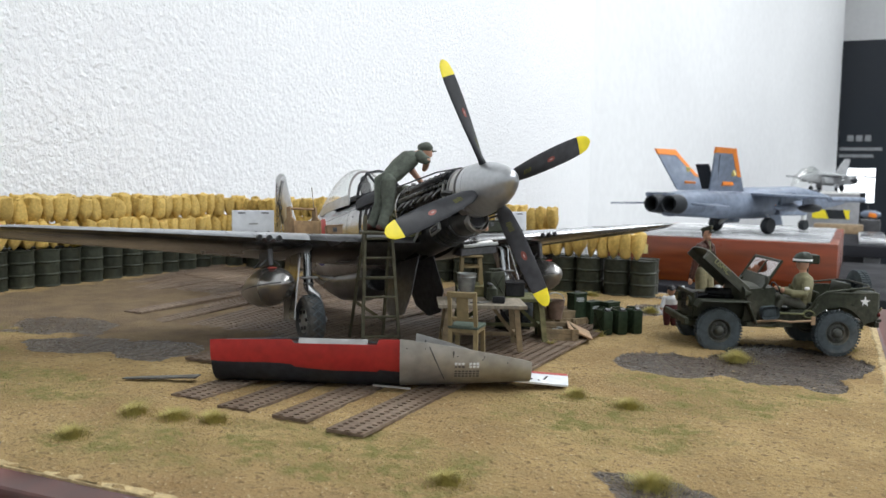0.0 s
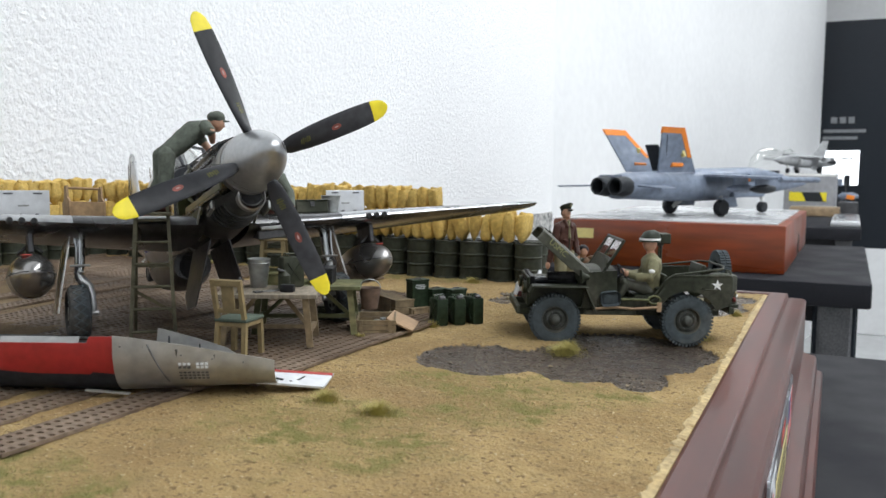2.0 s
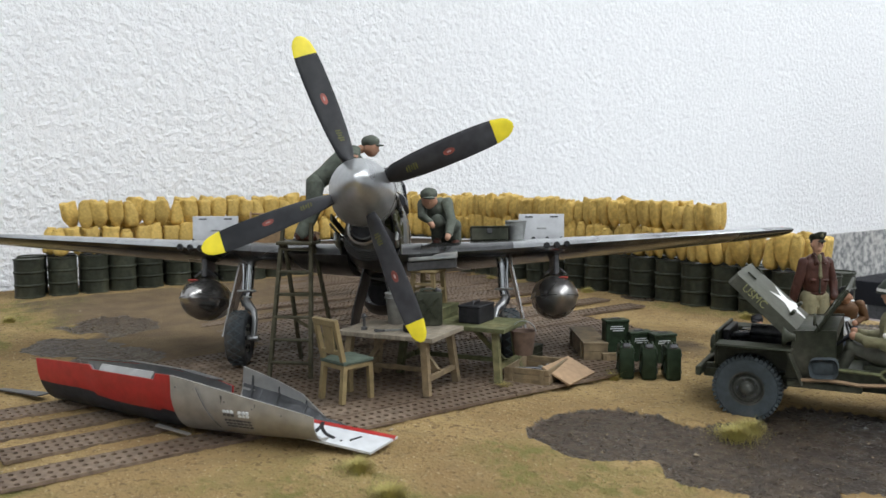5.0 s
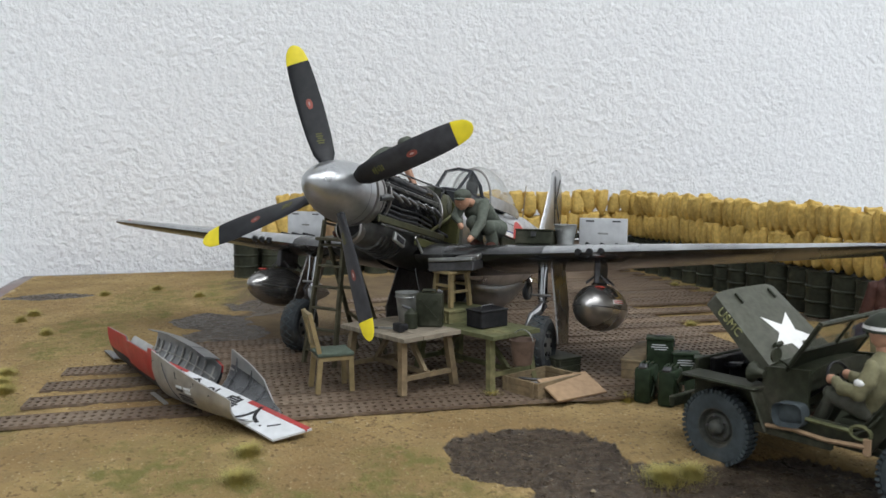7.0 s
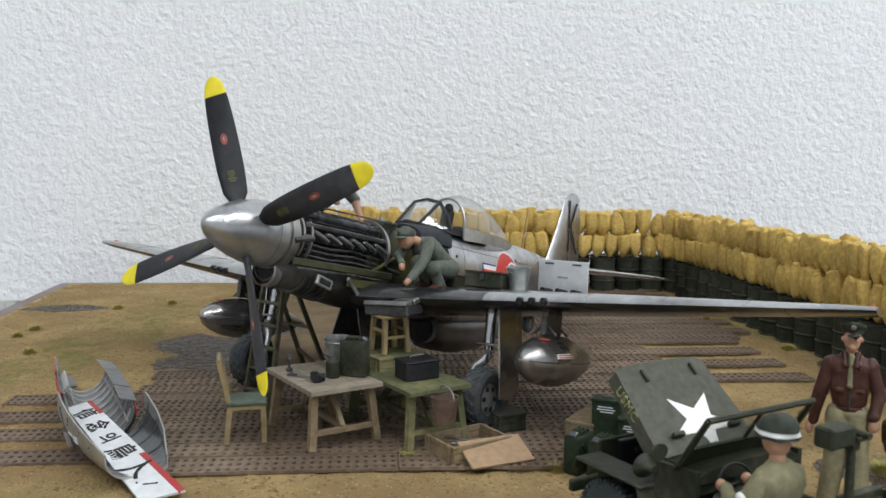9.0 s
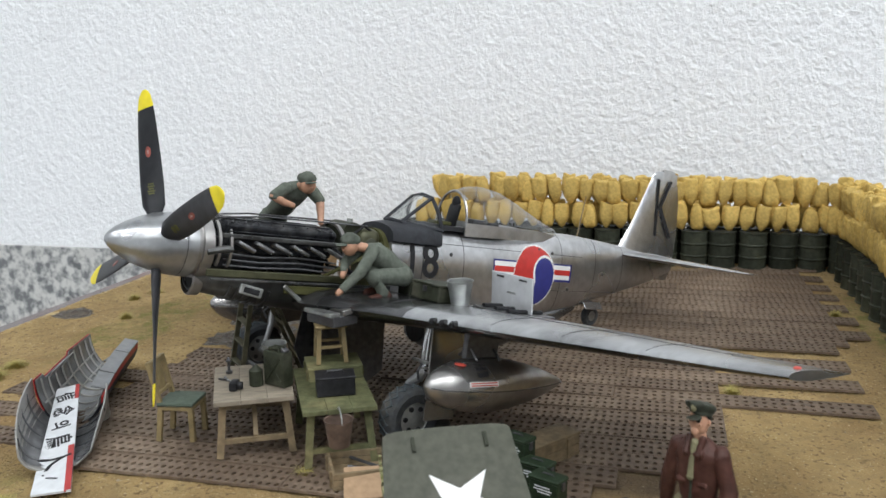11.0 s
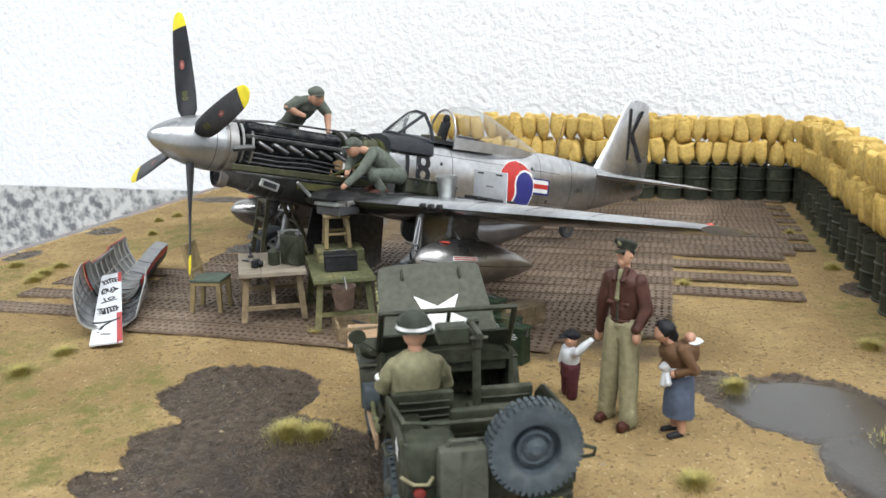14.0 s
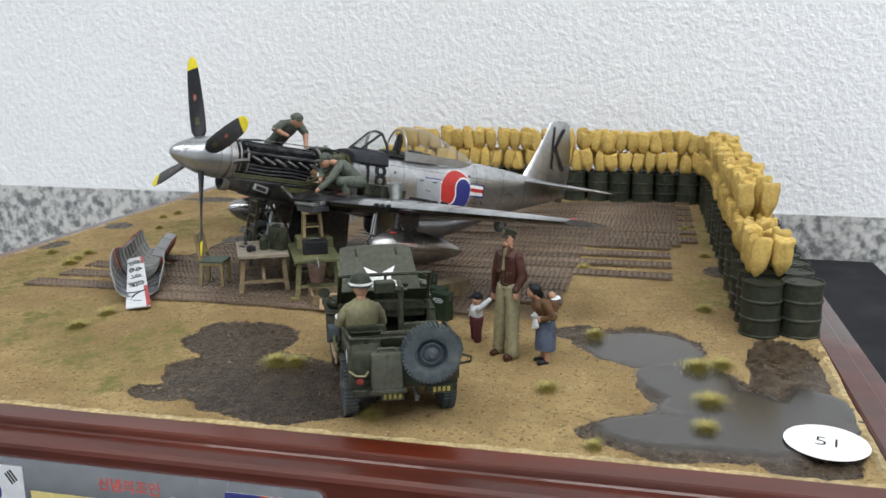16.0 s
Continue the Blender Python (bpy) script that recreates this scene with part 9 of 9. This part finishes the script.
def jet(x, y, z, rz, k, mats, label, stretch=(1, 1, 1)):
    grey, dark, tip = mats
    t = thing("jet_model", label, "model aircraft", cm(x, y, z, 0, 0, rz) @ Matrix.Diagonal((*stretch, 1)))
    single = not tip
    tip = tip or grey
    F = [(-24, 2.2, 0.9, 4.9), (-20, 3.2, 0.8, 5.4), (-12, 3.9, 0.4, 5.9), (-4, 3.8, 0.3, 6.2), (3, 3.3, 0.6, 6.4), (9, 2.0, 1.2, 6.6), (15, 1.5, 1.7, 6.0), (20, 1.1, 2.2, 5.0), (24, 0.6, 2.8, 4.2), (27, 0.08, 3.3, 3.5)]

    def body(b):
        rings = []
        for s in np.linspace(-24, 27, 30):
            w, zb, zt = table_of(F, s)
            zc, h = (zb + zt) / 2 + 2.2, (zt - zb) / 2
            rings.append([V(s * k, w * math.copysign(abs(math.cos(a)) ** 0.7, math.cos(a)) * k, (zc + h * math.copysign(abs(math.sin(a)) ** 0.8, math.sin(a))) * k) for a in np.linspace(0, math.tau, 24, endpoint=False)])
        loft(b, rings)
    made("fuselage", body, grey, t)
    for s in (-1, 1):
        made("wing", lambda b: loft(b, [[V(p[0] * k, s * p[1] * k, (p[2] + d) * k) for p in ((2, 3.4, 7.0), (-8, 3.4, 7.0), (-9.5, 18, 6.6), (-5.5, 18, 6.6))] for d in (0, 0.35)]), grey, t)
        made("strake", lambda b: loft(b, [[V(p[0] * k, s * p[1] * k, (p[2] + d) * k) for p in ((16, 1.3, 6.9), (2, 3.2, 7.2), (2, 5.2, 7.2), (9, 3.2, 7.1))] for d in (0, 0.25)]), grey, t)
        made("tailplane", lambda b: loft(b, [[V(p[0] * k, s * p[1] * k, (p[2] + d) * k) for p in ((-17, 3.4, 5.2), (-23, 3.4, 5.2), (-26, 10.5, 4.9), (-23, 10.5, 4.9))] for d in (0, 0.25)]), grey, t)
        if not single:
            fin = made("tail_fin", lambda b: loft(b, [[V(p[0] * k, s * (p[1] + d) * k, p[2] * k) for p in ((-9.8, 3.0, 7.6), (-18.5, 3.0, 7.6), (-20.8, 5.6, 14.2), (-15.8, 5.6, 14.2))] for d in (0, 0.3)]), grey, t)
            made("fin_cap", lambda b: loft(b, [[V(p[0] * k, s * (p[1] + d) * k, p[2] * k) for p in ((-15.4, 5.42, 13.9), (-20.75, 5.42, 13.9), (-21.0, 5.85, 14.9), (-16.2, 5.85, 14.9))] for d in (-0.03, 0.36)]), tip, fin, "orange fin cap")
            made("fin_mark", lambda b: box(b, (-15.0 * k, s * 3.75 * k, 8.9 * k), (2.6 * k, 0.6 * k, 0.7 * k), (s * 21, 0, 0)), tip, fin)
            made("fin_stripe", lambda b: loft(b, [[V(p[0] * k, s * (p[1] + d) * k, p[2] * k) for p in ((-12.2, 3.98, 10.1), (-13.1, 3.98, 10.1), (-16.7, 5.55, 14.1), (-15.6, 5.55, 14.1))] for d in (-0.04, 0.37)]), tip, fin, "orange leading-edge stripe")
            made("rudder_line", lambda b: tube(b, [(-17.3 * k, s * 3.6 * k, 8.6 * k), (-19.6 * k, s * 5.75 * k, 13.7 * k)], 0.06 * k, 5), dark, fin)
            made("code_mark", lambda b: box(b, (-14.6 * k, s * 4.55 * k, 11.0 * k), (0.5 * k, 0.5 * k, 1.6 * k), (s * 21, 0, 0)), M_BRASS, fin, "pale code mark")
        for yy, ln in ((7.5, 8.0), (11.5, 7.0)):
            st = made("store", lambda b: lathe(b, [(0.02 * k, 0.5 * ln * k), (0.55 * k, 0.36 * ln * k), (0.8 * k, 0.1 * ln * k), (0.75 * k, -0.2 * ln * k), (0.3 * k, -0.45 * ln * k), (0.05 * k, -0.5 * ln * k)], 14, (-3.5 * k, s * yy * k, 4.9 * k), "x"), grey if yy < 10 else dark, t, "slung under-wing store")
            made("pylon", lambda b: box(b, (-3.8 * k, s * yy * k, 6.1 * k), (3.6 * k, 0.3 * k, 1.5 * k)), grey, st)
        made("intake_duct", lambda b: box(b, (4.0 * k, s * 3.0 * k, 4.7 * k), (9 * k, 2.0 * k, 3.0 * k), bevel=0.6 * k, seg=2), grey, t)
        made("gear_bay_door", lambda b: box(b, (-2.5 * k, s * 4.2 * k, 2.4 * k), (4.5 * k, 0.2 * k, 1.8 * k), (s * 15, 0, 0)), grey, t)
        made("nozzle", lambda b: lathe(b, [(1.5 * k, 0), (1.7 * k, -0.8 * k), (1.45 * k, -2.6 * k), (1.2 * k, -2.6 * k), (1.1 * k, -0.5 * k)], 20, (-23.6 * k, s * 1.75 * k, 5.2 * k), "x"), dark, t)
        made("pylon_store", lambda b: (tube(b, [(-9 * k, s * 18 * k, 6.6 * k), (1 * k, s * 18 * k, 6.6 * k)], 0.45 * k, 8),), grey, t)
        leg = made("gear_leg", lambda b: tube(b, [(-3.5 * k, s * 3.6 * k, 3.2 * k), (-5.5 * k, s * 4.8 * k, 1.4 * k)], 0.4 * k, 8), M_WHITE, t)
        made("wheel", lambda b: lathe(b, [(0.5 * k, -0.6 * k), (1.3 * k, -0.6 * k), (1.5 * k, -0.3 * k), (1.5 * k, 0.3 * k), (1.3 * k, 0.6 * k), (0.5 * k, 0.6 * k)], 18, (-5.5 * k, s * 5.2 * k, 1.5 * k), "y"), dark, leg)
    leg = made("nose_gear_leg", lambda b: tube(b, [(13 * k, 0, 4.0 * k), (13.2 * k, 0, 1.0 * k)], 0.4 * k, 8), M_WHITE, t)
    made("wheel", lambda b: lathe(b, [(0.4 * k, -0.5 * k), (1.0 * k, -0.5 * k), (1.1 * k, 0), (1.0 * k, 0.5 * k), (0.4 * k, 0.5 * k)], 16, (13.2 * k, 0, 1.1 * k), "y"), dark, leg)

    if single:
        made("tail_fin", lambda b: loft(b, [[V(p[0] * k, d * k, p[1] * k) for p in ((-9.0, 8.2), (-20.5, 7.6), (-23.5, 15.2), (-18.5, 15.2))] for d in (-0.25, 0.25)]), grey, t)
    else:
        made("airbrake", lambda b: box(b, (-15.0 * k, 0.4 * k, 10.0 * k), (0.35 * k, 2.6 * k, 5.0 * k), (0, -24, 0), 0.08 * k), dark, t, "dark raised airbrake")
        for bx, bz, ln in ((3.0, 6.4, 2.6), (-2.0, 5.0, 2.2)):
            made("body_mark", lambda b: box(b, (bx * k, -3.42 * k, bz * k), (ln * k, 0.3 * k, 0.5 * k)), tip, t, "orange body mark")

    def bubble(b):
        rings = []
        for s, w, h in ((9, 0.6, 0.6), (11, 1.25, 2.3), (13.5, 1.3, 2.9), (16, 1.1, 2.2), (18.4, 0.5, 0.7)):
            rings.append([V(s * k, w * math.cos(a) * k, (8.1 + h * max(math.sin(a), 0) ** 0.8 - (s - 9) * 0.08) * k) for a in np.linspace(0, math.pi, 13)])
        rows = [[b.verts.new(p) for p in r] for r in rings]
        for p, q in zip(rows, rows[1:]):
            for i in range(12):
                b.faces.new((p[i], p[i + 1], q[i + 1], q[i]))
        bmesh.ops.rotate(b, cent=V(9 * k, 0, 8.6 * k), matrix=Matrix.Rotation(radians(-6 if single else -26), 3, "Y"), verts=b.verts)
    g = made("canopy", bubble, M_GLASS, t, "clear canopy raised open")
    g.visible_shadow = False
    made("cockpit", lambda b: box(b, (13.5 * k, 0, 8.0 * k), (7 * k, 2 * k, 0.5 * k), bevel=0.2 * k), dark, t)
    return t


jet(-15.9, 140.4, PTOP, 63.7, 0.93, (M_JETGREY, M_JETDARK, M_ORANGE), "blue-grey jet model with orange fin caps on a plinth", (1.12, 1.0, 0.955))
M_PALEJET = material("pale_jet", (0.36, 0.37, 0.38), 0.5, 0.0, 0.2, 100, 20)
BLOCK_Z = 8.2
jet(-11.8, 322.0, BLOCK_Z, 246, 0.78, (M_PALEJET, M_JETDARK, None), "pale grey single-finned jet model on a grey block")
t = thing("display_block", "grey display block with a yellow and black striped front", "block", cm(-8.6, 326, TABLE_Z))
BH = BLOCK_Z - TABLE_Z
made("block", lambda b: box(b, (0, 0, BH / 2), (16.5, 26, BH), bevel=0.3), material("grey_block", (0.27, 0.275, 0.29), 0.5, 0.0, 0.15, 60, 10), t)
made("white_edge", lambda b: box(b, (0, -13.06, BH - 0.5), (16.5, 0.12, 0.9)), M_WHITE, t, "white upper edge")
made("black_band", lambda b: box(b, (-0.6, -13.06, 6.0), (11.8, 0.12, 3.1)), M_JETDARK, t, "black warning band")
for q in (((-6.5, 4.45), (-1.2, 4.45), (-2.6, 7.55), (-6.5, 7.55)), ((4.4, 4.45), (5.3, 4.45), (5.3, 7.55), (3.2, 7.55))):
    made("stripe", lambda b: slab(b, list(q), 0.06, place(0, -13.12, 0, 90, 0, 0)), M_YELLOW, t, "yellow warning stripe")
t = thing("wooden_block", "low brown wooden block on the further table", "block", cm(-6.4, 303, TABLE_Z))
made("base", lambda b: box(b, (0, 0, 1.5), (15, 9, 3.0), bevel=0.3, seg=2), material("tan_base_wood", (0.27, 0.19, 0.11), 0.5, 0.0, 0.25, 60, 8), t)
made("base_top", lambda b: box(b, (0, 0, 3.05), (13.6, 7.6, 0.2), bevel=0.05), M_WOODGREY, t)
t = thing("small_model", "small dark and orange model on a low grey stand", "model", cm(3.4, 322, TABLE_Z))
made("stand", lambda b: box(b, (0, 0, 2.2), (6.4, 10, 4.4), bevel=0.3), M_DARKMETAL, t)
made("hull", lambda b: loft(b, [[V(x, w * math.cos(a), 6.2 + h * math.sin(a)) for a in np.linspace(0, math.tau, 10, endpoint=False)] for x, w, h in ((-3.4, 0.4, 0.4), (-2, 1.2, 1.4), (1.2, 1.3, 1.5), (3.2, 0.5, 0.6))]), M_JETGREY, t)
made("orange_panel", lambda b: box(b, (0.6, -1.3, 5.9), (2.6, 0.5, 1.6), (0, 12, 0), 0.15), M_ORANGE, t)
made("mast", lambda b: tube(b, [(-0.8, 0, 7.4), (-1.2, 0, 11.2)], [0.22, 0.1], 6), M_DARKMETAL, t)
t = thing("glass_tray", "long pale glossy tray at the table edge", "tray", cm(3.2, 262, TABLE_Z))
made("tray", lambda b: box(b, (0, 0, 0.7), (7.0, 46, 1.4), bevel=0.3, seg=2), M_DOOR, t)
made("tray_top", lambda b: box(b, (0, 0, 1.5), (6.0, 44, 0.2), bevel=0.05), M_CHROME, t)

# added dark block; its glowing squares make the bright spots below the tabletop
t = thing("equipment_rack", "added black block with three glowing squares under the table", "rack", cm(3.3, 114, FLOOR_Z))
made("rack_body", lambda b: box(b, (-0.3, 0, 35.5), (5.2, 6, 71), bevel=0.3), M_NIGHT, t)
for sx in (-1.6, 0.9):
    made("rack_rail", lambda b: box(b, (sx, -3.1, 34.5), (0.5, 0.3, 68)), M_DARKMETAL, t)
M_SPOTGLOW = glow("spot_glow", (0.85, 0.93, 1.0), 2.5)
for lx, lz in ((0.1, 70.2), (0.05, 68.3), (0.0, 66.2)):
    made("indicator_lamp", lambda b: box(b, (lx, -3.15, lz), (0.75, 0.3, 0.75), bevel=0.1), M_SPOTGLOW, t, "small glowing square")

# smooth wall running on behind the second table, dark exhibit panel beyond it
WALL_A, WALL_B = V(-60, 189, 0), V(-12.4, 506, 0)
along = (WALL_B - WALL_A).normalized()
out = V(-along.y, along.x, 0)
bm = bmesh.new()
rings = [[V(p.x, p.y, z) for p in (WALL_A, WALL_B, WALL_B + out * 8, WALL_A + out * 8)] for z in (FLOOR_Z, CEIL_Z)]
loft(bm, rings)
bmesh.ops.recalc_face_normals(bm, faces=bm.faces)
solo("wall_end", bm, M_PLAIN, "smooth white wall running on behind the second table", "wall", kind="structure")
M_CAPTION = material("pale_caption", (0.20, 0.21, 0.22), 0.6)
M_SCREEN = glow("lit_display", (0.92, 0.96, 1.0), 2.2)
t = thing("exhibit_panel", "dark exhibit panel with pale lettering and a lit display", "panel", cm(20, 520, FLOOR_Z))
made("panel", lambda b: box(b, (0, 2, 110), (90, 4, 124)), M_NIGHT, t)
# added pale block below the panel, in place of the bright floor
made("panel_base", lambda b: box(b, (0, 3, 24), (90, 8, 48), bevel=0.5), M_PLAIN, t, "pale block added where the floor shows below the panel")
for k in range(3):
    made("caption_bar", lambda b: box(b, (-26.2 + 4.4 * k, -0.1, 118.2), (3.2, 0.3, 3.4)), M_CAPTION, t)
for z, w in ((112.2, 21.5), (108.4, 17.5)):
    made("caption_bar", lambda b: box(b, (-31.6 + w / 2, -0.1, z), (w, 0.3, 1.7)), M_CAPTION, t)
made("lit_window", lambda b: box(b, (-21.8, -0.1, 92), (18.4, 0.3, 19.0), bevel=0.1), M_SCREEN, t, "bright lit display window")
for k in range(4):
    made("display_object", lambda b: box(b, (-29 + 3.6 * k, -1.6, 84.0 + 0.8 * (k % 2)), (3.0, 2.4, 4 + 2.5 * (k % 2)), bevel=0.3), M_JETDARK if k % 2 else M_JETGREY, t)

# ---- grass and stones on the groundwork ----
TUFTS = [(-21.9, 5.6, 1.0), (-20.4, 5.8, 1.1), (-19.2, 6.2, 1.0), (-8.2, 14.7, 1.0), (-10.2, 15.0, 0.8), (-10.5, 4.8, 0.9), (-5.9, 7.5, 1.3), (-6.0, 25.9, 1.25), (-12.6, 38.8, 0.9), (-5.75, 37.4, 0.9), (-9.4, 43.2, 1.3), (-9.8, 44.2, 1.0), (-5.9, 43.5, 1.75), (-1.6, 31.6, 1.0),
         (-21.7, 3.0, 0.9), (-25.3, 37.3, 0.7), (-37.0, 3.3, 0.8), (-35.0, 3.1, 0.6), (-17.8, 47.0, 0.7), (-17.8, 43.9, 1.0), (-6.1, 26.75, 0.9), (-30.2, 44.6, 0.9), (-39, 43.6, 0.6), (-3.4, 43.2, 1.1), (-44, 6, 0.7), (-42, 12, 0.7), (-12.9, 28.0, 0.4), (-14.0, 23.4, 0.45), (-46, 9, 0.8), (-1.0, 39.5, 0.5), (-31, 5.2, 0.6)]


def grass_tuft(x, y, r, seed):
    rnd = random.Random(seed)
    bm = bmesh.new()
    for k in range(int(1500 * r)):
        a, d = rnd.uniform(0, math.tau), min(abs(rnd.gauss(0, 0.5)), 1.25) * r
        px, py = d * math.cos(a), d * math.sin(a) * 0.8
        h = rnd.uniform(0.10, 0.42) * max(0.3, 1.05 - 0.75 * d / r)
        la, ll = a + rnd.uniform(-0.8, 0.8), h * rnd.uniform(0.3, 1.5)
        w = 0.0065
        ca, sa = math.cos(la + 1.57) * w, math.sin(la + 1.57) * w
        dx, dy = math.cos(la) * ll, math.sin(la) * ll
        v = [bm.verts.new(p) for p in ((px - ca, py - sa, -0.05), (px + ca, py + sa, -0.05), (px + dx * 0.4 + ca * 0.7, py + dy * 0.4 + sa * 0.7, h * 0.6), (px + dx * 0.4 - ca * 0.7, py + dy * 0.4 - sa * 0.7, h * 0.6), (px + dx, py + dy, h))]
        bm.faces.new(v[:4])
        bm.faces.new((v[3], v[2], v[4]))
    return solo("grass_tuft", bm, M_DRYGRASS, "tuft of dry yellow-green grass on the sand", "grass", cm(x, y, ground_z(x, y)), "grass tufts", angle=180)


for k, (x, y, r) in enumerate(TUFTS):
    grass_tuft(x, y, r * 0.72, k)


def scatter():
    rnd = random.Random(9)
    bm = bmesh.new()
    n = 0
    while n < 16000:
        x, y = rnd.uniform(SX + 0.5, -0.4), rnd.uniform(0.4, SY - 0.4)
        g = inside(x, y, GREEN) + 0.5 * noise.noise(V(x * 0.9, y * 0.9, 0)) + 0.3 * noise.noise(V(x * 2.3, y * 2.3, 5))
        if g < 1.12 or inside(x, y, WET) > 0.95 or (MATS[0] < x < MATS[1] and MATS[2] + 4 < y < MATS[3] - 6):
            n += 0.12
            continue
        n += 1
        z = terrain(x, y)
        a, h = rnd.uniform(0, math.tau), rnd.uniform(0.04, 0.13)
        c, s = math.cos(a) * 0.016, math.sin(a) * 0.016
        ox, oy = rnd.uniform(-0.09, 0.09), rnd.uniform(-0.09, 0.09)
        v = [bm.verts.new(p) for p in ((x - c, y - s, z - 0.05), (x + c, y + s, z - 0.05), (x + ox, y + oy, z + h))]
        bm.faces.new(v)
    solo("grass_flock", bm, M_GREENGRASS, "short faded green flock grass in patches", "grass", kind="stuff", angle=180)
    bm = bmesh.new()
    for k in range(1500):
        x, y = rnd.uniform(SX + 0.3, -0.3), rnd.uniform(0.3, SY - 0.3)
        if rnd.random() < 0.25:
            cx, cy, rx, ry = rnd.choice(WET)
            x, y = cx + rnd.gauss(0, 0.5) * rx, cy + rnd.gauss(0, 0.5) * ry
            if not (SX < x < 0 and 0 < y < SY):
                continue
        if MATS[0] < x < MATS[1] and MATS[2] + 4 < y < MATS[3] - 6:
            continue
        r = rnd.choice((0.014, 0.017, 0.02, 0.026, 0.04)) * rnd.uniform(0.8, 1.3)
        if k < 12:
            r = 0.10
        z = terrain(x, y) - (0.1 if inside(x, y, WET) > 1 else 0)
        p = [V(rnd.uniform(0.7, 1.2), 0, 0), V(0, rnd.uniform(0.7, 1.2), 0), V(-rnd.uniform(0.7, 1.2), 0, 0), V(0, -rnd.uniform(0.7, 1.2), 0)]
        a = Matrix.Rotation(rnd.uniform(0, 6.3), 3, "Z")
        q = [bm.verts.new(V(x, y, z) + a @ (w * r)) for w in p]
        top = bm.verts.new((x, y, z + r * rnd.uniform(0.5, 0.9)))
        bot = bm.verts.new((x, y, z - r * 0.5))
        for i in range(4):
            bm.faces.new((q[i], q[(i + 1) % 4], top))
            bm.faces.new((q[(i + 1) % 4], q[i], bot))
    solo("pebbles", bm, M_PEBBLE, "small pale pebbles and grit on the sand", "pebbles", kind="stuff", angle=80)


scatter()
